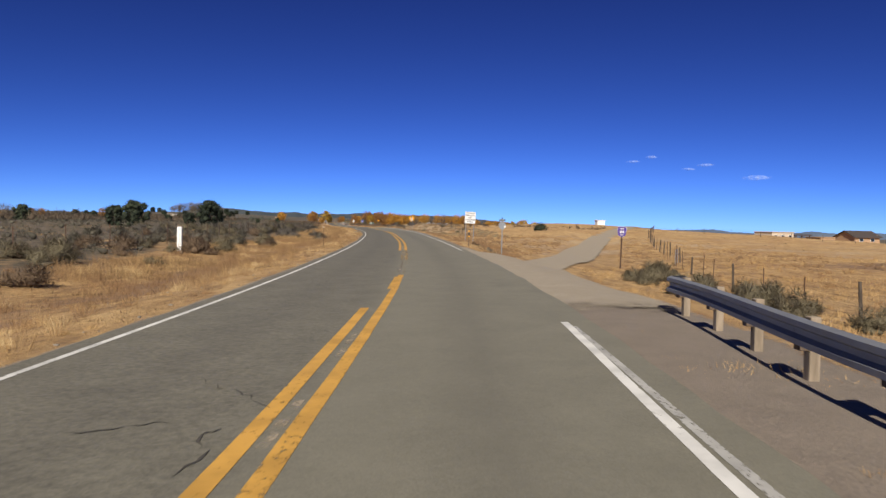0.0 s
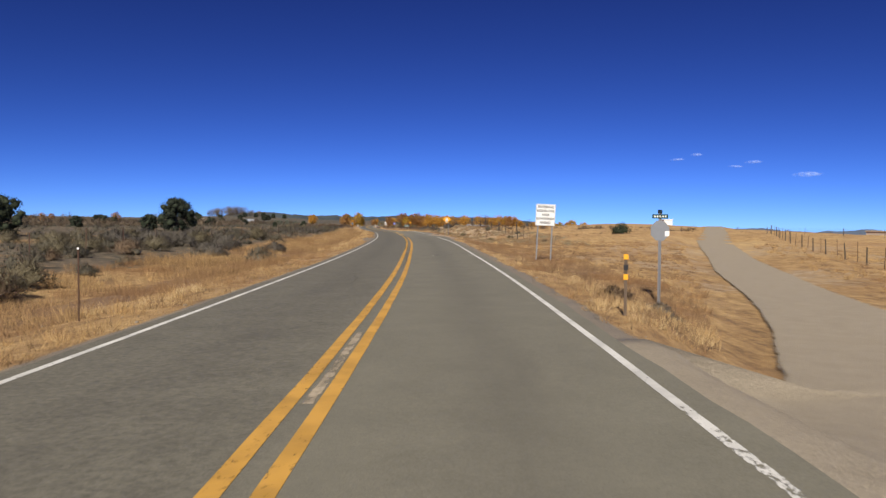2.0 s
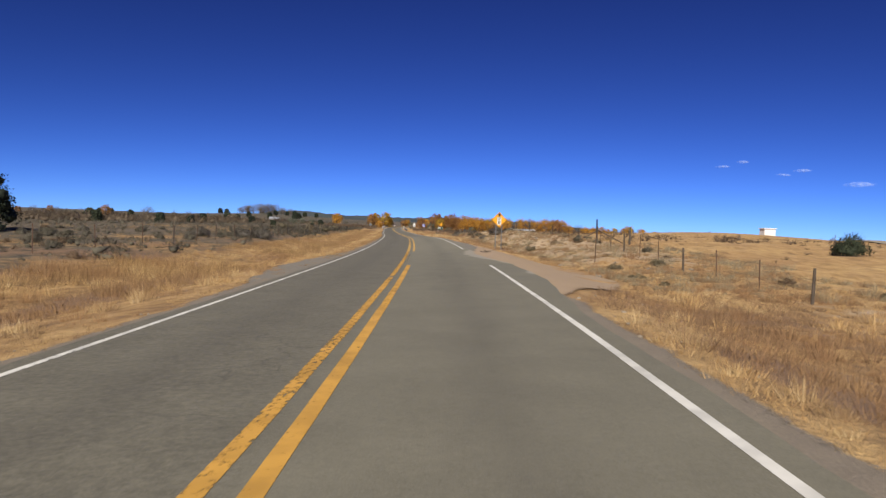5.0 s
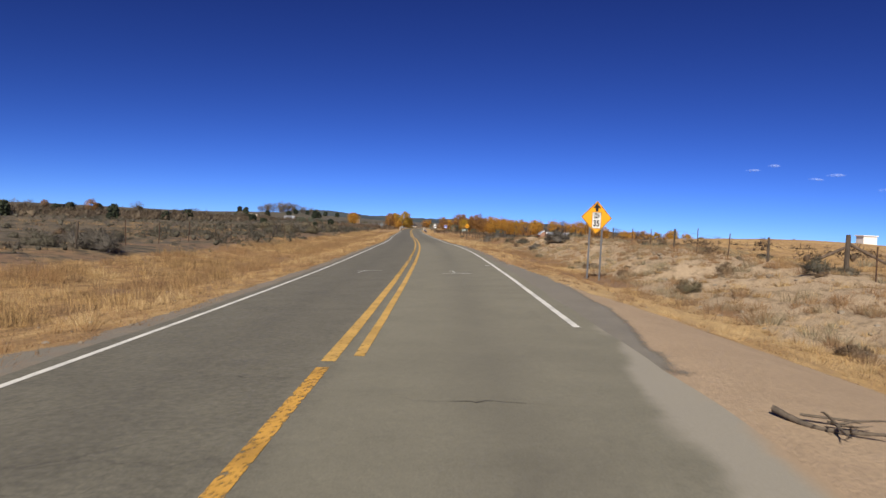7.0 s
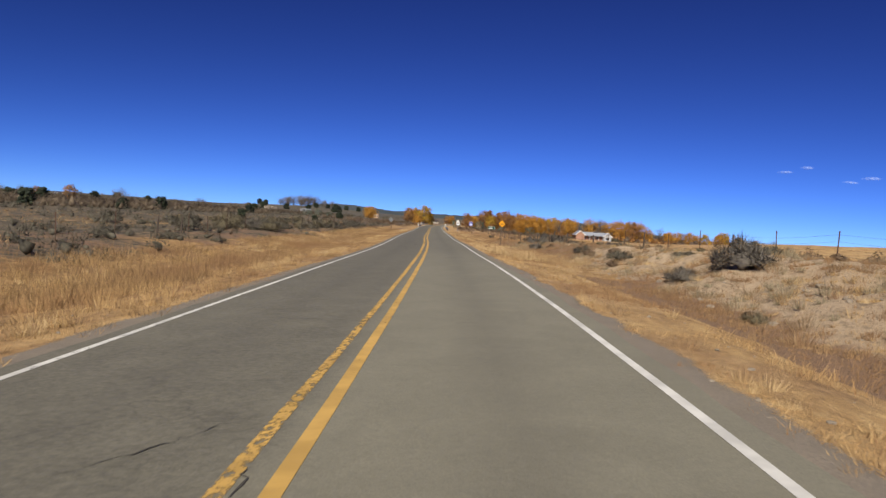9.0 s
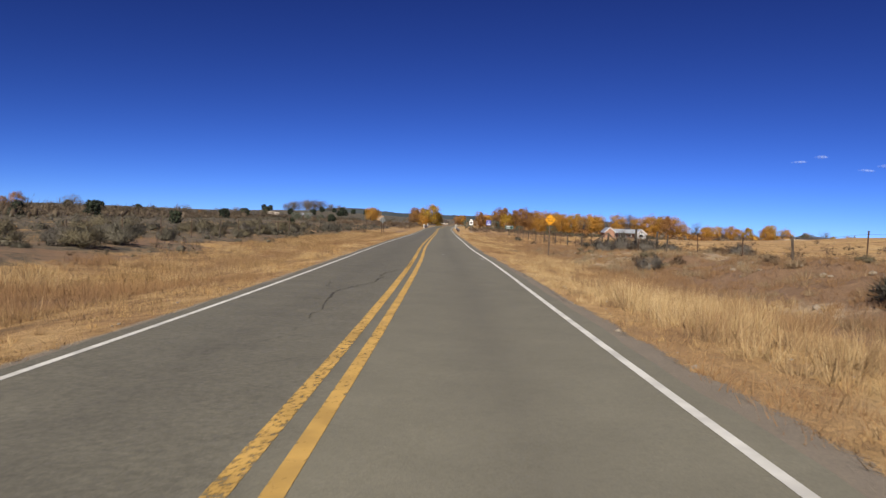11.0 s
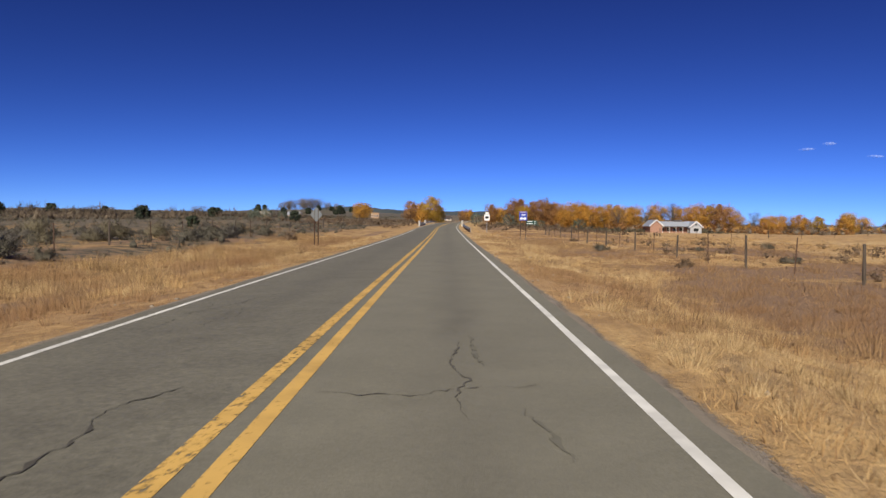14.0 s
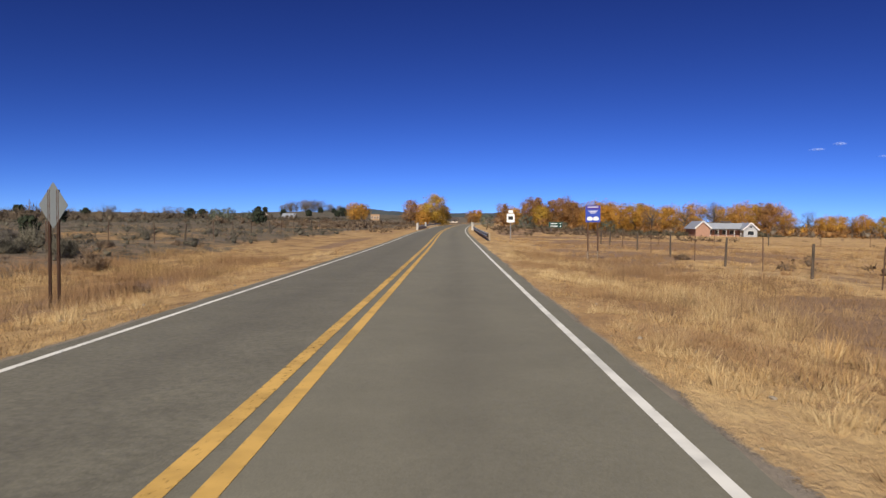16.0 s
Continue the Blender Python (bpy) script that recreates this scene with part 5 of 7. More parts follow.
def green_sign():
    ob, h = sign_thing("destination_sign", -47.5, 462.0, 0.75, 12, "green destination sign with white bars on two posts", "road sign")
    plate_part("panel", rounded(2.94, 1.19, .08), M_PALE_ALU, ob, h)
    plate_part("field", rounded(2.9, 1.15, .07), M_SIGN_DARK_GREEN, ob, h, -.004, .001)
    bm = bmesh.new()
    for x, z, w in ((-.35, .27, 1.4), (1.05, .27, .3), (-.35, -.27, 1.5), (1.05, -.27, .3)):
        plate(bm, rounded(w, .17, .03, 2, x, z), .001, -.006)
    part("bars", bm, M_SIGN_WHITE, ob).location.z = h
    for x in (-.9, .9):
        u_post(ob, x, h + .4)


def sign_back():
    ob, h = sign_thing("sign_from_behind", -51.08, 314.19, 1.66, 11 - 28, "bare aluminium back of a diamond sign on two steel posts", "road sign")
    plate_part("panel", turned(rounded(.76, .76, .04), 45), M_PALE_ALU, ob, h, -.03)
    for x in (-.16, .16):
        u_post(ob, x, h + .35, .0, M_RUSTY, .012)


tall_pole()
small_white_sign()
blue_sign()
green_sign()
sign_back()


# ---------------------------------------------------------------- fences, pillar, gates
def white_pillar():
    x, y = -14.17, 42.75
    g = ground_at(x, y)
    ob = empty("white_pillar", pose(x, y, g, 0, 0.5, 4), "weathered white painted wooden pillar in the scrub", "post")
    bm = bmesh.new()
    box(bm, (.26, .2, 1.5), (0, 0, .7), None, .015)
    part("shaft", bm, M_WHITE, ob)
    bm = bmesh.new()
    box(bm, (.02, .006, 1.3), (.04, -.104, .72))
    part("batten", bm, M_CONCRETE, ob)
    bm = bmesh.new()
    box(bm, (.28, .22, .06), (0, 0, 1.46), None, .015)
    part("cap", bm, M_PALE_WOOD, ob)


white_pillar()


def t_post_mesh():
    bm = bmesh.new()
    box(bm, (.045, .008, 1.5), (0, 0, .6))
    box(bm, (.008, .04, 1.5), (0, .022, .6))
    box(bm, (.05, .012, .08), (0, -.005, 1.3))
    me = bpy.data.meshes.new("steel_post")
    bm.to_mesh(me)
    bm.free()
    me.materials.append(M_RUSTY)
    return me


def wood_post_mesh(seed):
    rnd = random.Random(seed)
    bm = bmesh.new()
    rod(bm, (0, 0, -.25), (rnd.uniform(-.03, .03), rnd.uniform(-.03, .03), 1.28), .062, .05, 9)
    me = bpy.data.meshes.new("wooden_post")
    bm.to_mesh(me)
    bm.free()
    me.materials.append(M_WOOD)
    return me


T_POST, WOOD_POSTS = t_post_mesh(), [wood_post_mesh(i) for i in range(3)]


def fence(points, spacing, label, wood_every=4, wires=4, seed=0, height=1.0):
    """A wire fence through the corners given as (x, y)."""
    rnd = random.Random(seed)
    spots = []
    for (x0, y0), (x1, y1) in zip(points, points[1:]):
        n = max(1, round(math.hypot(x1 - x0, y1 - y0) / spacing))
        spots += [(x0 + (x1 - x0) * i / n + rnd.uniform(-.1, .1), y0 + (y1 - y0) * i / n + rnd.uniform(-.3, .3)) for i in range(n)]
    spots.append(points[-1])
    ob = empty("wire_fence", Matrix.Translation((*points[0], ground_at(*points[0]))), label, "fence")
    base = ob.matrix_world.translation.copy()
    tops = []
    for i, (x, y) in enumerate(spots):
        g = ground_at(x, y)
        wood = i % wood_every == 0
        p = new("wooden_post" if wood else "steel_post", WOOD_POSTS[i % 3] if wood else T_POST)
        p.parent = ob
        p.matrix_basis = pose(x - base.x, y - base.y, g - base.z, rnd.uniform(-3, 3), rnd.uniform(-3, 3), rnd.uniform(0, 90) if wood else rnd.uniform(-15, 15)) @ Matrix.Diagonal((1, 1, height * rnd.uniform(.9, 1.06), 1))
        tops.append(Vector((x, y, g)) - base)
    for k in range(wires):
        z = (.32 + .26 * k) * height
        bm = bmesh.new()
        for a, b in zip(tops, tops[1:]):
            mid = (a + b) / 2 + Vector((0, 0, -.02))
            rod(bm, a + Vector((0, 0, z)), mid + Vector((0, 0, z)), .004, sides=3)
            rod(bm, mid + Vector((0, 0, z)), b + Vector((0, 0, z)), .004, sides=3)
        part("wire", bm, M_RUSTY, ob)
    return ob


def along(d, *ys):
    return [(float(beside(d, y)), float(y)) for y in ys]


fence(along(-15.6, 4, 30, 60, 95), 5.2, "rusty barbed wire fence in sagebrush", seed=1)
fence(along(-15.4, 96, 130, 170, 215), 5.4, "rusty barbed wire fence behind tall golden grass", seed=2)
fence(along(-16.2, 216, 250, 268), 5.4, "rusty barbed wire fence on reddish soil", seed=3)
fence(along(-16.2, 276, 300, 345, 400), 5.6, "rusty barbed wire fence in grey sagebrush", seed=4)
fence([(13.4, 22), (15.2, 40), (18.4, 57)], 4.6, "wire fence beside the side track", 3, seed=5)
fence([(20.5, 63), (27, 95), (36, 132), (46.5, 168)], 4.0, "wire fence running up the field beside the track", 2, seed=6, height=1.1)
fence([(46, 168), (75, 150), (110, 128)], 6, "wire fence across the dry field", 2, seed=16)
fence([(5.0, 122), (3.0, 140), (1.4, 160)], 4.6, "wire fence above the sandy bank", 3, seed=7)
fence([(0.2, 168), (-3.6, 190), (-8.0, 215), (-14.5, 245), (-19.3, 266)], 4.9, "wire fence along the top of the sandy bank", 3, seed=8)
fence([(-20.4, 271), (-24.5, 295), (-30.0, 325), (-38.5, 372)], 4.7, "wire fence at the edge of the golden field", 2, seed=9, height=1.12)
fence([(-38.5, 372), (-6, 385), (40, 398)], 5.5, "wire fence across the far field", 3, seed=10)


def brace(x, y, turn, label, posts, rails):
    """A corner brace: thick posts with slanting rails, each rail from (x, z) to (x, z)."""
    ob = empty("fence_brace", pose(x, y, ground_at(x, y), 0, 0, turn), label, "fence post")
    for dx, h in posts:
        bm = bmesh.new()
        rod(bm, (dx, 0, -.3), (dx + .03, 0, h), .095, .085, 10)
        part("post", bm, M_WOOD, ob)
    for x0, z0, x1, z1 in rails:
        bm = bmesh.new()
        rod(bm, (x0, .06, z0), (x1, .04, z1), .06, .05, 8)
        part("slanting_rail", bm, M_TIMBER, ob)


brace(1.3, 162.4, 6, "weathered fence corner brace with slanting rails on the sandy bank", ((0, 1.5), (2.9, 1.5)), ((-1.2, .45, 0, 1.05), (.02, 1.2, 2.3, .1)))
brace(-20.0, 268.6, 12, "dark wooden fence corner brace with slanting rails beside scrub", ((0, 1.3), (2.2, 1.75), (3.9, 1.6)), ((-1.15, .62, 0, 1.36), (0, 1.36, .75, .6)))


def h_frame():
    x, y = -51.6, 280.2
    g = ground_at(x, y)
    ob = empty("timber_gate_frame", pose(x, y, g, 0, 0, 12), "dark timber gate frame of two posts and a rail", "gate")
    for dx, h in ((-1.15, 1.55), (0, 1.9)):
        bm = bmesh.new()
        rod(bm, (dx, 0, -.3), (dx, 0, h), .06, .055, 10)
        part("post", bm, M_TIMBER, ob)
    bm = bmesh.new()
    rod(bm, (-1.75, -.07, 1.34), (.08, -.07, 1.42), .055, .05, 9)
    part("rail", bm, M_TIMBER, ob)


def field_gate():
    x, y = 19.3, 60.0
    g = ground_at(x, y)
    ob = empty("field_gate", pose(x, y, g, 0, 0, 70), "pale tubular field gate in the wire fence", "gate")
    for i in range(5):
        bm = bmesh.new()
        rod(bm, (-1.5, 0, .2 + .24 * i), (1.5, 0, .2 + .24 * i), .022)
        part("bar", bm, M_ALU, ob)
    for xx in (-1.5, 0, 1.5):
        bm = bmesh.new()
        rod(bm, (xx, 0, .12), (xx, 0, 1.25), .025)
        part("upright", bm, M_ALU, ob)


h_frame()
field_gate()


# ---------------------------------------------------------------- buildings
def wall_box(parent, size, centre, material, name="wall"):
    bm = bmesh.new()
    box(bm, size, centre, None, .03)
    return part(name, bm, material, parent)


def gable_roof(parent, w, l, z, rise, over, material, cx=0.0, cy=0.0, axis="x"):
    bm = bmesh.new()
    half, t = w / 2 + over, .16
    pts = [(-half, 0), (0, rise + over * rise / (w / 2)), (half, 0)]
    shape = [(a, b - over * rise / (w / 2)) for a, b in pts] + [(a, b - over * rise / (w / 2) - t) for a, b in pts[::-1]]
    for s in (-1, 1):
        [bm.verts.new((a, s * (l / 2 + over), z + b)) for a, b in shape]
    bm.verts.ensure_lookup_table()
    n = len(shape)
    bm.faces.new(bm.verts[:n])
    bm.faces.new(bm.verts[n:][::-1])
    for i in range(n):
        bm.faces.new((bm.verts[i], bm.verts[n + i], bm.verts[n + (i + 1) % n], bm.verts[(i + 1) % n]))
    bmesh.ops.recalc_face_normals(bm, faces=bm.faces)
    if axis == "x":
        bmesh.ops.rotate(bm, verts=bm.verts, cent=(0, 0, 0), matrix=Matrix.Rotation(math.pi / 2, 3, "Z"))
    bmesh.ops.translate(bm, verts=bm.verts, vec=(cx, cy, 0))
    return part("roof", bm, material, parent)


def gable_wall(parent, w, z, rise, x, y, material, axis="y", thick=.2, name="gable"):
    bm = bmesh.new()
    plate(bm, [(-w / 2, 0), (0, rise), (w / 2, 0)], thick)
    if axis == "x":
        bmesh.ops.rotate(bm, verts=bm.verts, cent=(0, 0, 0), matrix=Matrix.Rotation(math.pi / 2, 3, "Z"))
    bmesh.ops.translate(bm, verts=bm.verts, vec=(x, y, z))
    return part(name, bm, material, parent)


def window(parent, x, y, z, w, h, axis="y"):
    bm = bmesh.new()
    size = (w + .16, .1, h + .16) if axis == "y" else (.1, w + .16, h + .16)
    box(bm, size, (x, y, z))
    fr = part("window_frame", bm, M_WHITE, parent)
    bm = bmesh.new()
    size = (w, .14, h) if axis == "y" else (.14, w, h)
    box(bm, size, (x, y, z))
    part("pane", bm, M_GLASS, fr)


def ranch_house():
    x, y = -8.6, 499.0
    ob = empty("ranch_house", pose(x, y, ground_at(x, y) - .1, 0, 0, 8) @ Matrix.Scale(.82, 4), "brick ranch house with grey metal roofs and white gables", "house")
    wall_box(ob, (4.2, 12, 2.8), (-6.5, 0, 1.4), M_BRICK_TAN)
    gable_wall(ob, 4.2, 2.8, 1.9, -6.5, -5.9, M_BRICK_TAN)
    gable_roof(ob, 4.2, 12, 2.85, 1.9, .45, M_METAL_ROOF, -6.5, 0, "y")
    wall_box(ob, (11, 6, 2.5), (0.8, 1.0, 1.25), M_BRICK_TAN)
    gable_roof(ob, 6, 11, 2.55, 1.7, .5, M_METAL_ROOF, 1.2, 1.0, "x")
    wall_box(ob, (4.0, 9, 2.5), (7.6, -1.2, 1.25), M_GREY_WALL)
    gable_wall(ob, 4.0, 2.5, 1.8, 7.6, -5.6, M_GREY_WALL)
    gable_roof(ob, 4.0, 9, 2.55, 1.8, .5, M_METAL_ROOF, 7.6, -1.2, "y")
    for s in (-1, 1):
        for cx, w, rise, zz, yy in ((-6.5, 4.2, 1.9, 2.85, -6.5), (7.6, 4.0, 1.8, 2.55, -6.25)):
            bm = bmesh.new()
            a, b = Vector((cx + s * (w / 2 + .45), yy, zz - .45 * rise / (w / 2))), Vector((cx, yy, zz + rise))
            box(bm, ((b - a).length, .06, .3), (a + b) / 2, Matrix.Rotation(math.atan2((b - a).z, (b - a).x) * -1, 4, "Y"))
            part("bargeboard", bm, M_WHITE, ob, "white bargeboard along the gable")
    for wx in (-3.4, -1.2, 1.0, 3.2):
        window(ob, wx, -2.05, 1.4, 1.2, 1.2)
    window(ob, 7.6, -5.75, 1.3, 1.8, 1.2)
    window(ob, 7.6, -5.75, 3.1, .8, .5)
    for px in (-3.8, -1.4, 1.0, 3.4, 5.3):
        bm = bmesh.new()
        rod(bm, (px, -4.0, 0), (px, -4.0, 2.3), .07)
        part("porch_post", bm, M_WHITE, ob)
    bm = bmesh.new()
    box(bm, (9.6, 2.6, .14), (.8, -3.0, 2.38), None, .02)
    part("porch_roof", bm, M_DARK_ROOF, ob)
    bm = bmesh.new()
    box(bm, (2.6, .8, .9), (2.5, 1.2, 4.4), None, .03)
    part("roof_vent", bm, M_DARK_ROOF, ob)


def flat_house(name, x, y, turn, w, l, h, material, label, windows=3, roof=None):
    ob = empty(name, pose(x, y, ground_at(x, y) - .15, 0, 0, turn), label, "house")
    wall_box(ob, (w, l, h), (0, 0, h / 2), material)
    bm = bmesh.new()
    box(bm, (w + .5, l + .5, .25), (0, 0, h + .05), None, .04)
    part("roof", bm, roof or material, ob)
    for i in range(windows):
        window(ob, -w / 2 + w * (i + .5) / windows, -l / 2 - .02, h * .52, w / windows * .4, h * .36)
    return ob


def barn(name, x, y, turn, w, l, h, rise, wall, roof, label):
    ob = empty(name, pose(x, y, ground_at(x, y) - .15, 0, 0, turn), label, "house")
    wall_box(ob, (w, l, h), (0, 0, h / 2), wall)
    for s in (-1, 1):
        gable_wall(ob, l, h, rise, s * (w / 2 - .1), 0, wall, "x")
    gable_roof(ob, l, w, h, rise, .5, roof, 0, 0, "x")
    window(ob, -w * .25, -l / 2 - .02, h * .5, w * .15, h * .4)
    window(ob, w * .2, -l / 2 - .02, h * .5, w * .15, h * .4)
    return ob


def open_shelter(x, y, turn):
    ob = empty("open_shelter", pose(x, y, ground_at(x, y) - .1, 0, 0, turn), "open flat-roofed shelter on dark posts", "shelter")
    for px in (-4, -1.3, 1.3, 4):
        for py in (-2, 2):
            bm = bmesh.new()
            box(bm, (.25, .25, 2.8), (px, py, 1.4))
            part("post", bm, M_TIMBER, ob)
    bm = bmesh.new()
    box(bm, (9.4, 5, .4), (0, 0, 2.95), None, .04)
    part("roof", bm, M_DARK_ROOF, ob)


ranch_house()
flat_house("adobe_house", 109, 252, 20, 9, 8, 3.2, M_PALE_STUCCO, "pale stucco house with flat roof on the dry rise")
open_shelter(117.5, 255, 15)
flat_house("adobe_house", 129, 258, 10, 9, 8, 3.0, M_STUCCO, "tan adobe house with flat roof on the dry rise")
barn("brown_barn", 112, 206, 15, 8, 7, 1.9, 1.5, M_STUCCO, M_DARK_ROOF, "low tan barn with brown pitched roof in the field")
flat_house("white_shed", 66.0, 328.0, 12, 3.4, 3.0, 2.2, M_WHITE, "plain white shed alone on the hilltop", 0)
flat_house("white_trailer", 41.0, 455, 10, 7, 3, 1.7, M_PALE_STUCCO, "long white trailer at the edge of the field", 3)
barn("far_barn", 52, 470, 5, 12, 8, 1.8, 1.1, M_PALE_STUCCO, M_DARK_ROOF, "wide pale barn with dark roof behind the field")
flat_house("white_trailer", 72.8, 619, 8, 8, 3.2, 2.6, M_WHITE, "white trailer with a dark window band beyond the field", 4, M_WHITE)
flat_house("white_trailer", 62, 520, 5, 9, 4, 2.4, M_WHITE, "white trailer far across the field", 3)
flat_house("hill_house", -372, 1019, 20, 7, 6, 3.0, M_PALE_STUCCO, "pale house far off on a scrubby rise", 4, M_DARK_ROOF)
flat_house("hill_house", -395, 1060, 12, 10, 7, 3, M_PALE_STUCCO, "pale stucco house far off on the rise", 4)
flat_house("tan_block_house", -165, 720, 15, 5, 5, 3.6, M_STUCCO, "tan two-storey house among far scrub", 3)
barn("white_cottage", -235, 760, 10, 8, 6, 2.4, 1.8, M_PALE_STUCCO, M_METAL_ROOF, "white cottage with metal roof behind far scrub")
barn("white_cottage", -113.5, 690, 20, 5, 4, 1.8, 1.2, M_PALE_STUCCO, M_DARK_ROOF, "white cottage beyond the bridge trees")
flat_house("hill_house", -560, 900, 20, 22, 9, 3.5, M_DARK_ROOF, "low dark-roofed house on a far scrubby ridge", 4)
flat_house("hill_house", -620, 860, 20, 18, 9, 3.5, M_PALE_STUCCO, "low pale house on a far scrubby ridge", 4)
barn("white_cottage", -161, 905, 20, 7, 6, 2.6, 1.8, M_PALE_STUCCO, M_DARK_ROOF, "white farmhouse far along the valley")

# ---------------------------------------------------------------- distance: ridges and clouds
def ridge(name, a0, a1, dist, height, seed, material, label, floor=-30.0, base=0.0):
    """A far range of hills between two bearings (degrees to the right of +y)."""
    n, m = 180, 7
    ang = np.radians(np.linspace(a0, a1, n))
    t = np.linspace(0, 1, n)
    crest = height * (0.42 + 0.75 * fbm(t * 9, t * 0, 1.0, seed, 4)) * smoothstep(0, .16, t) * (1 - smoothstep(.8, 1, t))
    crest = crest + (value_noise(t * 400, t * 0, 1.0, seed + 7) - .5) * height * .05
    verts = []
    for j in range(m):
        k = j / (m - 1)
        r = dist - 500 + 900 * k
        z = crest * (1 - (1 - min(k * 1.6, 1)) ** 2) + (k > .7) * -(k - .7) * height + floor * (1 - min(1, k * 3))
        r = r + (fbm(ang * 40, ang * 0 + k * 9, 1.0, seed + 3) - .5) * 160
        verts.append(np.stack([-20 + r * np.sin(ang), 150 + r * np.cos(ang), z + base], 1))
    i = (np.arange(m - 1)[:, None] * n + np.arange(n - 1)[None]).ravel()
    me = fast_mesh(name, np.concatenate(verts), np.stack([i, i + 1, i + n + 1, i + n], 1), material, True)
    return tagged(new(name, me), label, "hills", kind="structure")


# dark woods, shifted to blue to paint in the haze of distance
M_RIDGE = distance_material("hazy_wooded_ridge", (0.028, 0.042, 0.055), (0.062, 0.075, 0.078), 60.0)
# blue of the far range: distance haze put into its colour
M_BLUE = distance_material("haze_tinted_range", (0.075, 0.11, 0.17), (0.11, 0.145, 0.20), 300.0)
M_SCRUB_HILL = distance_material("scrubby_hill", (0.040, 0.038, 0.028), (0.13, 0.112, 0.078), 26.0)
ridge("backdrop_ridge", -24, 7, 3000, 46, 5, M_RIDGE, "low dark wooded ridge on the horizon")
ridge("backdrop_ridge", -42, -10, 2300, 13, 15, M_SCRUB_HILL, "low scrubby hills on the horizon")
ridge("backdrop_range", 10, 40, 4300, 62, 9, M_BLUE, "mountain range on the horizon, tinted faint blue for haze", -60, -62.0)


def cloud_material():
    """Thin vapour: dense in the middle, fraying to nothing at its rim."""
    n = Nodes("thin_cloud")
    tc = n.t.nodes.new("ShaderNodeTexCoord").outputs["Generated"]
    soft = n.noise(4.0, 5, 0.6, coords=tc, stretch=(1.6, 1.0, 0.8))
    body = n.math("MULTIPLY", n.attribute("body"), n.math("ADD", n.math("MULTIPLY", soft, 2.2), -0.55))
    tr = n.t.nodes.new("ShaderNodeBsdfTransparent")
    ms = n.t.nodes.new("ShaderNodeMixShader")
    n.link(n.math("MULTIPLY", n.steps(body, 0.05, 1.0), 0.34), ms.inputs[0])
    n.b.inputs["Base Color"].default_value, n.b.inputs["Roughness"].default_value = (0.62, 0.72, 0.88, 1), 1.0
    n.link(tr.outputs[0], ms.inputs[1])
    n.link(n.b.outputs[0], ms.inputs[2])
    n.link(ms.outputs[0], n.t.nodes["Material Output"].inputs[0])
    return n.m


M_CLOUD = cloud_material()


def cloud(bearing, elev, width, height, seed):
    """A far flat veil of cloud, bowed towards the viewer."""
    r, nx, nz = 4780.0, 24, 10
    a, e = radians(bearing), radians(elev)
    u, w = np.meshgrid(np.linspace(-1, 1, nx), np.linspace(-1, 1, nz))
    lean = .25 * math.sin(seed * 2.3)
    verts = np.stack([u * width * .62, (u * u + w * w) * 12, (w + lean * u) * height * .62], -1).reshape(-1, 3)
    i = (np.arange(nz - 1)[:, None] * nx + np.arange(nx - 1)[None]).ravel()
    me = fast_mesh("backdrop_cloud", verts, np.stack([i, i + 1, i + nx + 1, i + nx], 1), M_CLOUD, True)
    layer = me.attributes.new("body", "FLOAT", "POINT")
    layer.data.foreach_set("value", np.clip(1 - u * u - w * w, 0, 1).ravel().astype(np.float32))
    ob = new("backdrop_cloud", me)
    ob.matrix_world = pose(-15 + r * math.sin(a) * math.cos(e), 130 + r * math.cos(a) * math.cos(e), 1.6 + r * math.sin(e), 0, 0, -bearing)
    ob.visible_shadow = False
    tagged(ob, "small thin white cloud low in the blue sky", "cloud", kind="structure")


for i, (px_b, px_e, w, h) in enumerate([(15.33, 5.23, 70, 22), (14.0, 4.9, 84, 18), (18.0, 4.33, 84, 18), (19.2, 4.62, 100, 22), (22.7, 3.68, 160, 34)]):
    cloud(px_b, px_e, w, h, i)


# ---------------------------------------------------------------- trees
def limb(verts, faces, a, b, r0, r1, bend, rnd, sides=5, steps=5):
    """A bent tapering tube."""
    a, b = Vector(a), Vector(b)
    axis = (b - a).normalized()
    u = axis.orthogonal().normalized()
    v = axis.cross(u)
    off = (u * rnd.uniform(-1, 1) + v * rnd.uniform(-1, 1)) * bend
    start = len(verts)
    for i in range(steps + 1):
        t = i / steps
        c = a.lerp(b, t) + off * math.sin(math.pi * t)
        r = r0 + (r1 - r0) * t
        for j in range(sides):
            p = 2 * math.pi * j / sides
            verts.append(c + (u * math.cos(p) + v * math.sin(p)) * r * (1 + .12 * math.sin(3 * p + i)))
    for i in range(steps):
        for j in range(sides):
            k = start + i * sides
            faces.append((k + j, k + (j + 1) % sides, k + sides + (j + 1) % sides, k + sides + j))


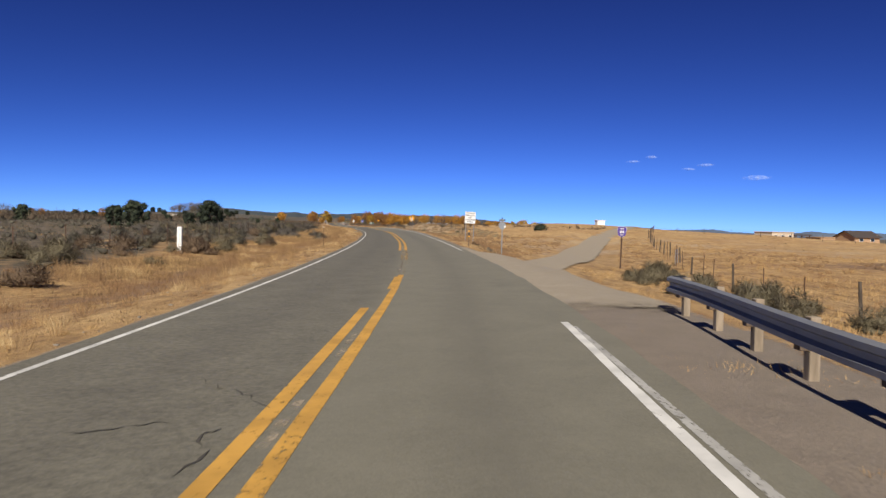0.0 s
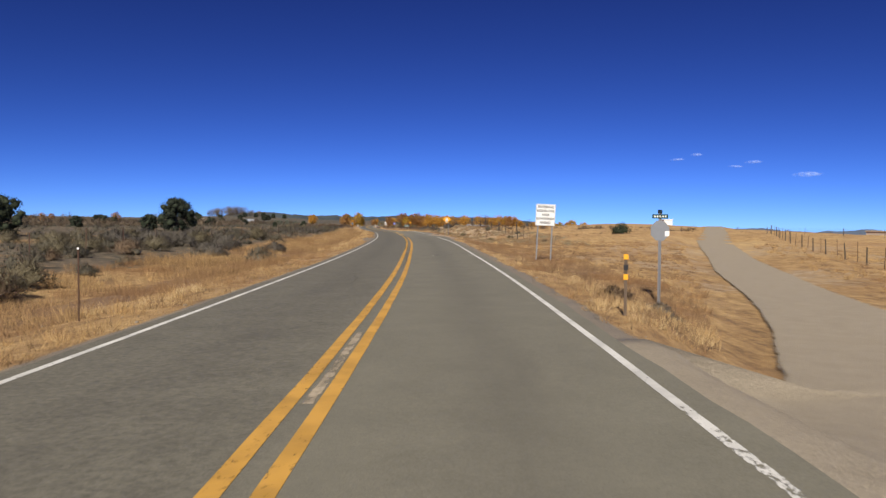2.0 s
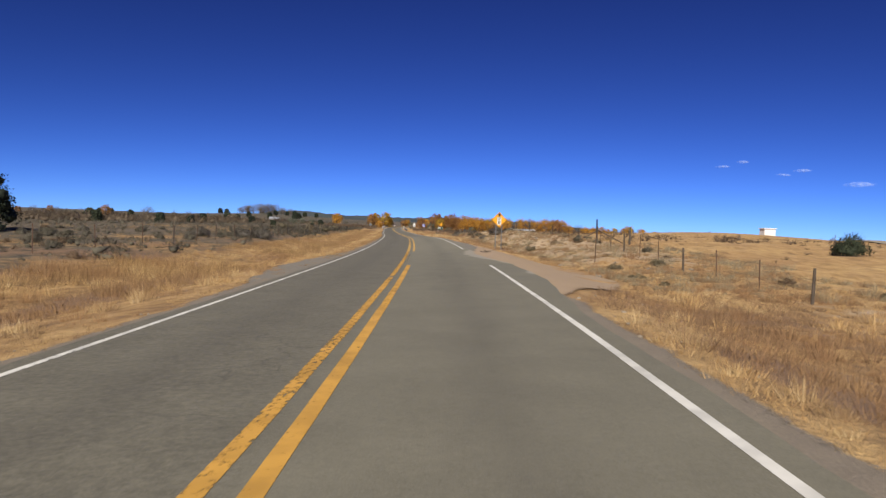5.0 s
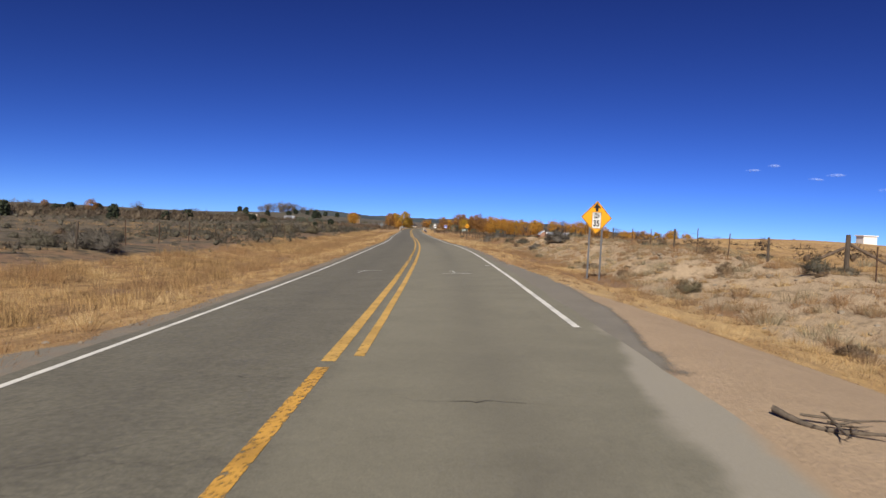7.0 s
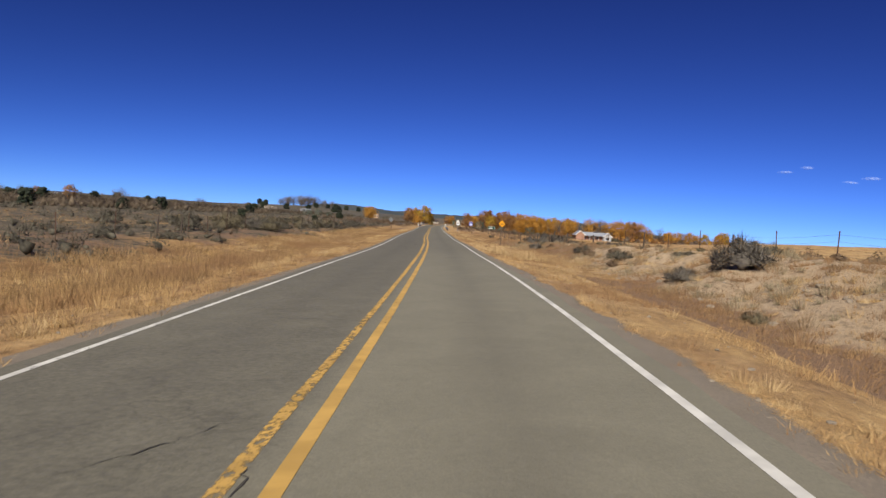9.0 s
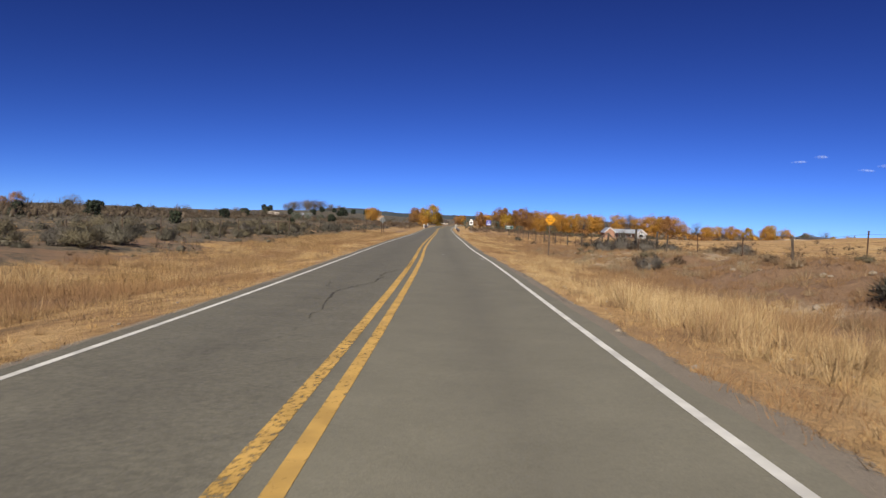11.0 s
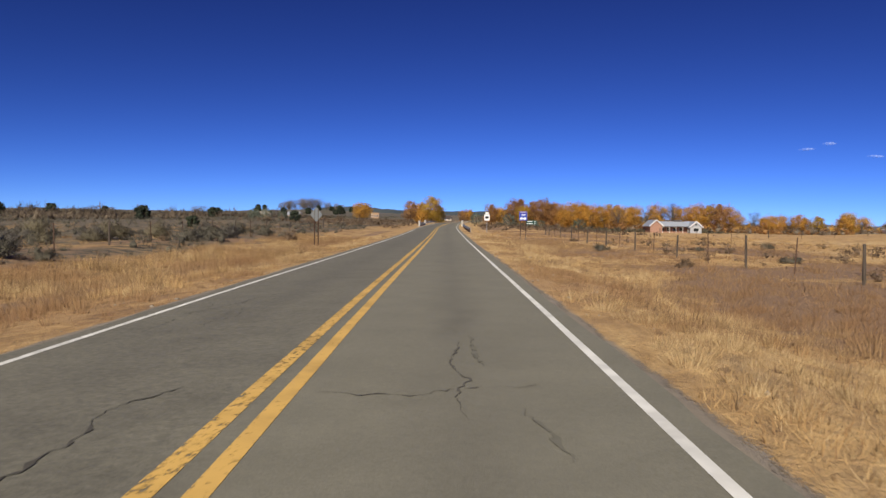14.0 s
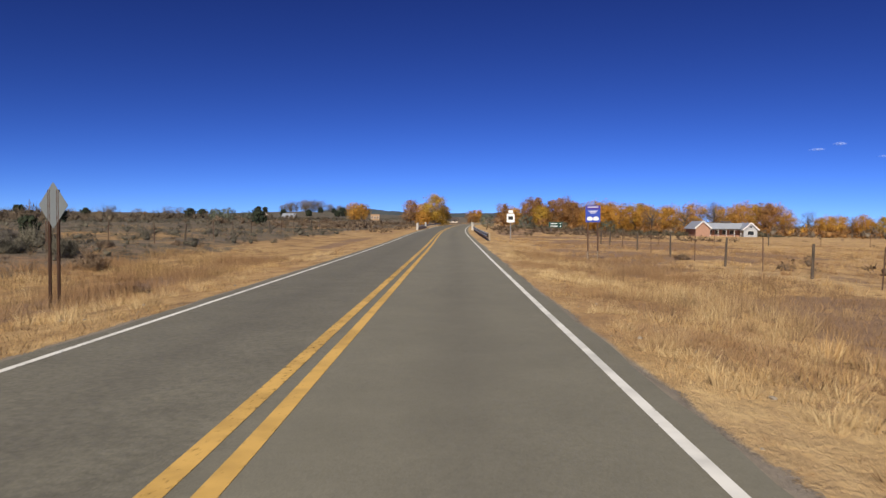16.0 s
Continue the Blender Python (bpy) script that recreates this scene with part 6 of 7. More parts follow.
def leaf_cloud(centres, radii, count, size, rng, flat=0.8, rough=0.35):
    """Small leaf triangles spread in lumps; arrays of verts and faces."""
    which = rng.integers(0, len(centres), count)
    c, r = np.asarray(centres)[which], np.asarray(radii)[which]
    dirs = rng.normal(size=(count, 3))
    dirs /= np.linalg.norm(dirs, axis=1, keepdims=True)
    rad = r * rng.random(count) ** 0.45 * (0.75 + 0.5 * rng.random(count))
    p = c + dirs * rad[:, None] * [1, 1, flat]
    s = size * (0.5 + rng.random(count))
    u = rng.normal(size=(count, 3))
    u /= np.linalg.norm(u, axis=1, keepdims=True)
    v = np.cross(u, rng.normal(size=(count, 3)))
    v /= np.linalg.norm(v, axis=1, keepdims=True)
    verts = np.stack([p - u * s[:, None], p + u * s[:, None] * .6 + v * s[:, None] * .7, p + u * s[:, None] * .5 - v * s[:, None] * .7], 1).reshape(-1, 3)
    faces = np.arange(count * 3).reshape(-1, 3)
    middle = np.asarray(centres).mean(0) * [1, 1, .7]
    out = p - middle
    out = out / np.linalg.norm(out, axis=1, keepdims=True) + dirs * .8 + rng.normal(size=(count, 3)) * rough
    normals = np.repeat(out / np.linalg.norm(out, axis=1, keepdims=True), 3, 0)
    return verts, facing(verts, faces, normals), normals


def ball(level):
    bm = bmesh.new()
    bmesh.ops.create_icosphere(bm, subdivisions=level, radius=1)
    bm.verts.index_update()
    v = np.array([p.co[:] for p in bm.verts])
    f = np.array([[p.index for p in q.verts] for q in bm.faces])
    bm.free()
    return v, f, v / np.linalg.norm(v, axis=1, keepdims=True)


BALL = {1: ball(1), 2: ball(2)}


def tree_kind(name, seed, height, spread, leaves, leaf_size, material, label, category, trunk_h=.25, lumps=26, low=.25, bare=False, upright=0.9, heart=0.0, puff=1.0):
    """A tree standing at the origin: trunk with limbs, and a crown of many small leaves with gaps."""
    rnd, rng = random.Random(seed), np.random.default_rng(seed)
    ob = tagged(new(name), label, category)
    verts, faces = [], []
    top = Vector((rnd.uniform(-.05, .05) * height, rnd.uniform(-.05, .05) * height, height * .62))
    limb(verts, faces, (0, 0, -.4), top, height * .035, height * .014, height * .008, rnd, 9, 7)
    centres, radii = [], []
    for i in range(lumps):
        a = 2 * math.pi * (i * .382 + rnd.random() * .2)
        k = (i + .5) / lumps
        z = height * (low + (1 - low) * k ** upright)
        reach = spread * math.sqrt(max(0.04, 1 - ((k - .42) / .62) ** 2)) * rnd.uniform(.35, 1.0)
        c = Vector((math.cos(a) * reach, math.sin(a) * reach, z * rnd.uniform(.9, 1.0)))
        centres.append(c)
        radii.append(spread * rnd.uniform(.2, .42) * puff)
        if i % 2 == 0 or bare:
            s = Vector((0, 0, height * trunk_h)).lerp(top, min(1, max(0, k * .95)))
            limb(verts, faces, s, c, height * .013, height * .004, height * .03, rnd, 5, 3)
    part_me = mesh_from("trunk", verts, faces, M_BARK, True)
    tr = new("trunk", part_me)
    tr.parent = ob
    v, f, nn = leaf_cloud([tuple(c) for c in centres], radii, leaves, leaf_size, rng, rough=.6 if puff > 1 else .35)
    if heart:                                           # the dense inside of an evergreen
        cv, cf, cn = BALL[1]
        for c, r in zip(centres, radii):
            f = np.concatenate([f, cf + len(v)])
            v = np.concatenate([v, cv * (1 + rng.normal(0, .12, (len(cv), 1))) * r * heart + np.array(c)])
            nn = np.concatenate([nn, cn])
    v[:, 2] = np.maximum(v[:, 2], .05)
    cr = new("crown", fast_mesh("crown", v, f, material, normals=nn))
    cr.parent = ob
    return ob


def bush_mesh(name, seed, count, size, material, height=.8, lumps=16, fine=2, leafy=.42):
    """A shrub of about unit radius: uneven lumps of small leaves, twigs standing out, a small woody heart."""
    rng, rnd = np.random.default_rng(seed), random.Random(seed)
    c, r = [], []
    for i in range(lumps):
        a, q = 2 * math.pi * rnd.random(), math.sqrt(rnd.random())
        c.append((math.cos(a) * q * .72, math.sin(a) * q * .72, height * (.18 + .62 * (1 - q * q) * rnd.uniform(.4, 1.2))))
        r.append(rnd.uniform(.2, .42))
    c, r = np.array(c), np.array(r)
    v, f, nn = leaf_cloud(c, r, int(count * leafy), size, rng, .85, .4)
    # fine twigs growing up and outwards through the lumps
    count = count - int(count * leafy)
    which = rng.integers(0, lumps, count)
    dirs = rng.normal(size=(count, 3)) + [0, 0, .5]
    dirs /= np.linalg.norm(dirs, axis=1, keepdims=True)
    foot = c[which] + dirs * (r[which] * rng.uniform(.2, .85, count))[:, None] * [1, 1, .85]
    way = dirs + [0, 0, .6] + rng.normal(0, .5, (count, 3))
    way /= np.linalg.norm(way, axis=1, keepdims=True)
    side = np.cross(way, rng.normal(size=(count, 3)))
    side /= np.linalg.norm(side, axis=1, keepdims=True)
    w = (size * .3 * rng.uniform(.5, 1.2, count))[:, None]
    tip = foot + way * (rng.uniform(.14, .40, count))[:, None]
    tv = np.stack([foot - side * w, foot + side * w, tip], 1).reshape(-1, 3)
    out = foot - [0, 0, .2 * height]
    out = out / np.linalg.norm(out, axis=1, keepdims=True) + dirs * .5 + rng.normal(0, .4, (count, 3))
    tn = np.repeat(out / np.linalg.norm(out, axis=1, keepdims=True), 3, 0)
    tf = facing(tv, np.arange(count * 3).reshape(-1, 3), tn)
    # the woody heart
    cv, cf, cn = BALL[fine]
    far = np.zeros(len(cv))
    for p, q in zip(c, r):
        p = p - [0, 0, .25 * height]
        b = cn @ p
        k = b * b - (p @ p - (q * .5) ** 2)
        far = np.maximum(far, np.where(k > 0, b + np.sqrt(np.maximum(k, 0)), 0))
    heart = cn * np.clip(far * .68, .18, .5)[:, None] * (1 + rng.normal(0, .1, (len(cv), 1))) + [0, 0, .25 * height]
    n0, n1 = len(v), len(v) + len(tv)
    v, nn, f = np.concatenate([v, tv, heart]), np.concatenate([nn, tn, cn]), np.concatenate([f, tf + n0, cf + n1])
    v[:, 2] = np.maximum(v[:, 2], -.04)
    return fast_mesh(name, v, f, material, normals=nn), v, f, nn


def plant(proto, x, y, scale=1.0, turn=0.0, sink=0.05):
    ob = copy_thing(proto, pose(x, y, ground_at(x, y) - sink, 0, 0, turn))
    ob.matrix_basis = ob.matrix_basis @ Matrix.Diagonal((scale, scale, scale, 1))
    return ob


def away(ob):
    """Drop a pattern tree once its copies stand."""
    for o in (*ob.children_recursive, ob):
        bpy.data.objects.remove(o)


RND = random.Random(3)
TALL = "tall cottonwood with %s leaves in the valley grove"
COTTON = {
    "orange": [tree_kind("cottonwood", 11 + i, 8.2, 3.9, 6400, .155, M_ORANGE, TALL % "bright orange", "tree", low=.14, puff=1.4) for i in range(3)],
    "rust": [tree_kind("cottonwood", 21 + i, 8.4, 3.4, 6000, .15, M_RUST, TALL % "rust brown", "tree", low=.14, puff=1.4) for i in range(2)],
    "yellow": [tree_kind("cottonwood", 31 + i, 8.4, 3.6, 6600, .15, M_YELLOW_LEAF, TALL % "golden yellow", "tree", low=.12, puff=1.4) for i in range(2)],
    "bare": [tree_kind("bare_tree", 41 + i, 8.4, 3.6, 2600, .085, M_BARE, "nearly bare grey tree with fine twigs in the grove", "tree", bare=True, puff=1.3) for i in range(3)],
    "broad": [tree_kind("bare_tree", 45 + i, 8.0, 4.8, 4200, .10, M_BARE, "wide bare grey-brown tree on the scrubby plain", "tree", .1, 34, .06, bare=True, puff=1.4) for i in range(3)],
    "green": [tree_kind("olive_tree", 51, 5.6, 3.4, 4200, .11, M_GREEN_LEAF, "grey-green bushy tree at the grove's edge", "tree", .15, low=.12)],
}
JUNIPER = [tree_kind("juniper", 61 + i, 4.2, 2.3, 9000, .085, M_JUNIPER, "dense dark green juniper standing in sagebrush", "tree", .1, 70, .03, heart=.55) for i in range(3)]

GROVE = [
    (-8, 550, "orange", 1), (-4, 541, "bare", 1.1), (1, 552, "bare", 1), (5, 545, "orange", 1.05), (10, 549, "yellow", 1), (15, 546, "orange", 1), (20, 552, "orange", 0.95), (25, 548, "bare", 0.95), (30, 555, "orange", 0.8),
    (35, 550, "bare", 0.9), (40, 556, "bare", 0.8), (46, 548, "yellow", 0.8), (50, 532, "orange", 0.85), (53, 540, "yellow", 0.95), (60, 548, "bare", 0.7), (67, 540, "green", 0.9), (75, 560, "bare", 0.7), (85, 565, "yellow", 0.6),
    (95, 570, "green", 0.7), (110, 560, "orange", 0.6), (-110, 600, "orange", 0.8), (-118, 650, "yellow", 0.9), (-60, 610, "orange", 1), (-48, 600, "orange", 1.1), (-35, 600, "rust", 1.1), (-20, 605, "orange", 1), (-5, 610, "orange", 0.9),
    (15, 615, "orange", 0.9), (28, 540, "orange", 0.9), (33, 546, "orange", 0.85), (38, 541, "orange", 0.8), (43, 552, "orange", 0.8), (56, 551, "rust", 0.8), (63, 555, "orange", 0.8), (70, 552, "rust", 0.7), (79, 556, "bare", 0.8),
    (90, 560, "orange", 0.6), (-1, 546, "orange", 1), (12, 542, "rust", 1), (-125, 560, "orange", 0.8), (-132, 590, "orange", 0.8), (-140, 620, "bare", 0.9),
]
FRONT_ROW = [
    (-93.8, 520, "rust", 0.87), (-81.2, 496, "yellow", 1.03), (-84.1, 494, "orange", 0.55), (-79.8, 500, "yellow", 0.67), (-79.7, 545, "rust", 0.53), (-78.2, 550, "orange", 0.6), (-68.4, 505, "green", 0.7), (-65.5, 520, "rust", 0.86), (-63, 522, "orange", 0.77),
    (-58, 508, "green", 0.7), (-58.8, 528, "rust", 1.06), (-56.7, 532, "rust", 1.16), (-55.1, 524, "yellow", 0.85), (-52.5, 535, "rust", 1.1), (-48.6, 532, "rust", 1.21), (-46, 528, "rust", 1.06), (-43.2, 525, "rust", 0.91), (-38.9, 530, "orange", 1.19),
    (-35.3, 532, "orange", 1.19), (-41.1, 522, "orange", 0.84), (-32.3, 528, "orange", 1.09), (-27.2, 540, "yellow", 1.12), (-25, 535, "orange", 1.03), (-23, 528, "bare", 0.99), (-20.1, 532, "orange", 0.95), (-47.5, 500, "green", 0.5), (-17, 540, "orange", 1.05),
    (-13, 534, "bare", 0.9),
]
for x, y, kind, s in GROVE:
    plant(RND.choice(COTTON[kind]), x, y, s * RND.uniform(.95, 1.2) * (.8 if x > 18 else 1), RND.uniform(0, 360))
for x, y, kind, s in FRONT_ROW:
    plant(RND.choice(COTTON[kind]), x, y, s * .95, RND.uniform(0, 360))
for i in range(46):
    y = RND.uniform(150, 620)
    x = float(beside(-RND.uniform(95, 240), y))
    plant(RND.choice(COTTON["broad" if RND.random() < .8 else "rust"]), x, y, RND.uniform(.35, .68), RND.uniform(0, 360))
for x, y, s in ((-36, 515, .7), (-108, 432, .5), (-113, 437, .42), (-103, 430, .4), (-117, 444, .46)):
    plant(COTTON["green"][0], x, y, s, RND.uniform(0, 360))
for x, y, s in ((-478, 1395, 2.0), (-462, 1410, 2.1), (-500, 1390, 1.9), (-446, 1420, 1.6), (-470, 1400, 2.3), (-490, 1420, 2.5), (-508, 1405, 2.1), (-452, 1425, 1.7), (-440, 1440, 1.4), (-482, 1400, 2.2), (-474, 1392, 2.0), (-466, 1398, 2.4), (-458, 1405, 2.2), (-495, 1398, 2.1), (-504, 1393, 1.7), (-515, 1400, 1.6), (-436, 1428, 1.5), (-428, 1432, 1.3), (-524, 1410, 1.4)):
    plant(COTTON["broad"][int(s * 10) % 3], x, y, s * .9, RND.uniform(0, 360))
for x, y, s in ((-46.2, 147.2, 1.22), (-49.6, 146.0, .55), (-40.6, 99.1, .8), (-43.8, 100.5, .62), (-50.5, 79, 1.05), (-80, 142, .7), (-64, 152, .45), (-90, 262, .62), (-84, 226, .5), (-100, 300, .55), (-76, 300, .4), (-78, 345, .32), (-110, 330, .7),
                (-130, 210, .75), (-160, 250, .8), (-150, 330, .7), (-180, 380, .9), (-120, 400, .7), (-96, 420, .6), (-210, 300, .8), (95, 150, .8), (74, 116, .55), (140, 210, 1.1), (147, 214, 1.2), (154, 218, 1.1), (161, 216, 1.25), (168, 224, 1.1), (176, 226, 1.2),
                (-260, 520, 1.2), (-300, 600, 1.3), (-230, 640, 1.2), (-190, 560, 1.0), (-340, 700, 1.4), (-420, 1100, 2.2), (-400, 1130, 2.0), (-380, 1160, 1.8), (-350, 1200, 2.0), (-340, 1150, 1.7), (-430, 1330, 2.0), (-415, 1345, 1.8), (-400, 1340, 2.2), (-520, 1340, 1.8), (-540, 1360, 2.0), (-385, 1350, 1.7), (-368, 1360, 1.6)):
    plant(RND.choice(JUNIPER), x, y, s * RND.uniform(.93, 1.07), RND.uniform(0, 360))
for group in list(COTTON.values()) + [JUNIPER]:
    for pattern in group:
        away(pattern)

# ---------------------------------------------------------------- shrubs
SAGE = [bush_mesh("sagebrush", 100 + i, 1400, .042, M_SAGE) for i in range(5)]
BRUSH = [bush_mesh("brush", 120 + i, 2000, .036, M_OLIVE_BRUSH, 1.0) for i in range(3)]
DARK = [bush_mesh("sagebrush", 140 + i, 2600, .034, M_DARK_SAGE, .9) for i in range(3)]
TWIGGY = [bush_mesh("brush", 130 + i, 1400, .04, M_BROWN, .8) for i in range(3)]



def shrub(kind, x, y, s, squash, label, group):
    protos, name = {"sage": (SAGE, "sagebrush"), "dark": (DARK, "sagebrush"), "olive": (BRUSH, "rabbitbrush"), "brown": (TWIGGY, "dry_bush")}[kind]
    ob = new(name, RND.choice(protos)[0])
    ob.matrix_world = pose(x, y, ground_at(x, y) - .04, 0, 0, RND.uniform(0, 360)) @ Matrix.Diagonal((s, s * RND.uniform(.85, 1.15), s * squash, 1))
    return tagged(ob, label, "shrub", group)


for i in range(135):                                    # scrub behind the fence across the road
    y = RND.uniform(4, 340)
    d = -RND.uniform(11.5, 30) if y < 130 or y > 212 else -RND.uniform(14, 34)
    s = RND.uniform(.35, .9) * (1.15 if y < 70 else 1)
    shrub("sage" if RND.random() < .78 else "brown", float(beside(d, y)), y, s, RND.uniform(.8, 1.15), "grey sagebrush mound on dry soil", "sagebrush across the road")
for i in range(96):                                     # larger mounds in drifts
    y = RND.choice([RND.uniform(74, 118), RND.uniform(222, 335), RND.uniform(236, 310)])
    kind = RND.choice(["sage", "dark", "olive", "olive"])
    shrub(kind, float(beside(-(14.5 + 14 * RND.random() ** 1.4), y)), y, RND.uniform(.75, 1.45), RND.uniform(.75, 1.1), "broad mound of brush behind the roadside fence", "brush mounds across the road")
for i in range(30):                                     # olive brush close behind the grass at the start
    y = RND.uniform(16, 62)
    shrub(RND.choice(["olive", "olive", "brown", "sage"]), float(beside(-RND.uniform(10.4, 17), y)), y, RND.uniform(.5, 1.05), RND.uniform(.8, 1.1), "olive-tan brush on the dry slope", "brush mounds across the road")
for i in range(84):                                     # the sandy bank
    y = RND.uniform(124, 278)
    shrub(RND.choice(["sage", "brown", "olive", "brown"]), float(beside(RND.uniform(9.0, 18.5), y)), y, RND.uniform(.2, .62), RND.uniform(.6, 1.0), "low dry bush on the sandy bank", "bushes on the sandy bank")
for x, y, s, q, kind in ((-9.0, 198.8, 1.35, 1.0, "dark"), (-10.8, 200.5, .8, .9, "dark"), (-7.4, 203, .9, .8, "sage"), (-12.6, 214, 1.0, .8, "sage"), (-14.4, 226, 1.1, .9, "sage"), (-18.8, 266.0, 1.35, 1.35, "dark"), (-20.4, 265.2, 1.0, 1.3, "dark"), (-17.2, 267, 1.25, 1.2, "dark"), (-18.8, 242.7, .75, 1.25, "dark"), (-17.4, 244.5, .5, 1.0, "brown"), (-15.4, 267.4, 1.1, .95, "dark"), (-12.5, 263, .9, .8, "brown"), (-10.6, 265, 1.2, .9, "dark"),
                         (-21.2, 269.2, .9, .9, "sage"), (-19.6, 270.6, 1.0, .9, "olive"), (-0.4, 160.2, .65, 1.1, "sage"), (-31.5, 318, .75, 1.0, "sage"), (-24.5, 322, .7, .8, "sage"), (-28, 300, .6, .8, "brown"), (-22, 306, .7, .8, "sage"), (-18, 330, .8, .9, "sage"), (-12, 305, .75, .8, "olive"), (-34, 345, .6, .8, "brown"),
                         (-12.6, 79.8, 1.1, 1.0, "sage"), (-16, 82, 1.0, .9, "dark"), (-19, 78, 1.1, .9, "brown"), (-22, 84, 1.2, .8, "dark"), (-18.5, 91, 1.35, .95, "dark"), (-21, 89.5, 1.3, .9, "dark"), (-15.6, 93, 1.1, .9, "dark"), (-24, 93, 1.3, .9, "dark"), (-18, 86, 1.0, .85, "dark"), (-25, 88, 1.2, 1.0, "dark"), (-30, 165, 1.3, .9, "dark"), (-33, 168, 1.2, .9, "dark"), (-35.5, 163, 1.1, 1.0, "dark"), (-45, 238, 1.2, .9, "dark"), (-47.5, 241, 1.0, 1.0, "dark"), (-52, 251, 1.1, .9, "dark"), (-57, 262, 1.0, .9, "dark"), (-60, 318, 1.2, 1.0, "dark"), (-62.5, 321, 1.0, .9, "dark"), (-14.4, 55, .9, 1.0, "sage"), (-12.8, 58, .8, 1.0, "brown")):
    shrub(kind, x, y, s, q, "large grey shrub with tangled twigs", "large grey shrubs")
for x, y, s, q, kind, label in ((3.15, 58.3, .5, .95, "brown", "red-brown dry bush at the ditch"), (3.7, 59.3, .45, .9, "brown", "red-brown dry bush at the ditch"), (4.1, 58.0, .62, .62, "dark", "low grey bush in the ditch"), (4.6, 59.2, .55, .6, "dark", "low grey bush in the ditch")):
    shrub(kind, x, y, s, q, label, "bushes in the ditch by the side track")
round_bush = new("juniper_bush", bush_mesh("juniper_bush", 171, 3200, .05, M_JUNIPER, 1.0, 22, leafy=.8)[0])
round_bush.matrix_world = pose(19.9, 155.8, ground_at(19.9, 155.8) - .1) @ Matrix.Diagonal((1.6, 1.5, 1.75, 1))
tagged(round_bush, "round dark green juniper bush on the dry verge", "shrub")
for i in range(20):                                     # olive brush below the guard rail
    shrub("olive", RND.uniform(9.6, 14.6), RND.uniform(18, 44), RND.uniform(.6, 1.1), RND.uniform(.8, 1.1), "olive grey brush growing below the shoulder", "brush below the guard rail")


def open_ground(x, y, d):
    """On the side track, its apron or the pullout."""
    on, _ = drive_blend(x, y)
    pull = (d > 0) & (d < np.interp(y, [112, 120, 128, 136, 144, 152, 160], [4.3, 7.5, 9.6, 9.0, 7.3, 5.4, 4.2])) & (y > 112) & (y < 160)
    apron = (d > 0) & (y > 12) & (y < 52) & (x < np.interp(y, [13, 20, 30, 44, 52], [6.0, 6.6, 7.1, 8.7, 10.4]))
    return (on > .55) | pull | apron


def scatter(kinds, spots, sizes, squashes):
    """Many shrubs nobody could count, as arrays of one mesh."""
    vs, fs, ns, n = [], [], [], 0
    for (x, y, z), s, q in zip(spots, sizes, squashes):
        _, v, f, nn = kinds[int(RNG.integers(len(kinds)))]
        a = RNG.random() * 6.283
        c, k = math.cos(a), math.sin(a)
        vs.append(np.stack([(v[:, 0] * c - v[:, 1] * k) * s + x, (v[:, 0] * k + v[:, 1] * c) * s + y, v[:, 2] * s * q + z - .04], 1))
        ns.append(np.stack([nn[:, 0] * c - nn[:, 1] * k, nn[:, 0] * k + nn[:, 1] * c, nn[:, 2]], 1))
        fs.append(f + n)
        n += len(v)
    return np.concatenate(vs), np.concatenate(fs), np.concatenate(ns)


def light_bush(seed, material, count=90, size=.17, height=.8):
    return bush_mesh("low_scrub", seed, count, size, material, height, 7, 1)


def scrub_field(name, material, seed, count, draw, label, s0, s1, leaf=90, size=.17, cut=.36, tall=1.0):
    global RNG
    RNG = np.random.default_rng(seed)
    kinds = [light_bush(seed + i, material, leaf, size) for i in range(4)]
    d, y = draw(count)
    x = beside(d, y)
    keep = (fbm(x, y, 22, seed) > cut) & ~open_ground(x, y, d)
    x, y = x[keep], y[keep]
    z = land(x, y)
    s = s0 + (s1 - s0) * RNG.random(len(x)) ** 2.2
    v, f, nn = scatter(kinds, np.stack([x, y, z], 1), s, tall * (.5 + .7 * RNG.random(len(x))))
    tagged(new(name, fast_mesh(name, v, f, material, normals=nn)), label, "scrub", kind="stuff")
    for kind in kinds:
        bpy.data.meshes.remove(kind[0])


scrub_field("sagebrush_scrub", M_SAGE, 301, 820, lambda n: (-(12.0 + 13 * RNG.random(n)), RNG.uniform(-5, 400, n)), "grey sagebrush behind the roadside fence", .25, 1.3, 210, .042, .22)
scrub_field("sagebrush_scrub", M_SAGE, 307, 1350, lambda n: (-(24 + 26 * RNG.random(n)), RNG.uniform(-5, 420, n)), "grey sagebrush covering the plain", .25, 1.1, 84, .075, .2)
scrub_field("brown_scrub", M_BROWN, 311, 1100, lambda n: (-(11.5 + 60 * RNG.random(n) ** 1.2), RNG.uniform(-5, 430, n)), "brown dry bushes among the sage", .16, .6, 90, .06, .32)
scrub_field("plain_sagebrush", M_SAGE, 303, 1300, lambda n: (-(42 + 50 * RNG.random(n)), RNG.uniform(10, 480, n)), "grey sagebrush further out on the plain", .3, 1.0, 60, .10, .3)
scrub_field("far_sagebrush", M_SAGE, 321, 2400, lambda n: (-(85 + 300 * RNG.random(n) ** 1.2), RNG.uniform(60, 900, n)), "far grey sagebrush on the plain", .7, 2.2, 26, .195, .3)
scrub_field("far_brush", M_RABBIT, 331, 2000, lambda n: (-(50 + 380 * RNG.random(n)), RNG.uniform(80, 950, n)), "far olive brush on the plain", .7, 2.0, 36, .17, .36)
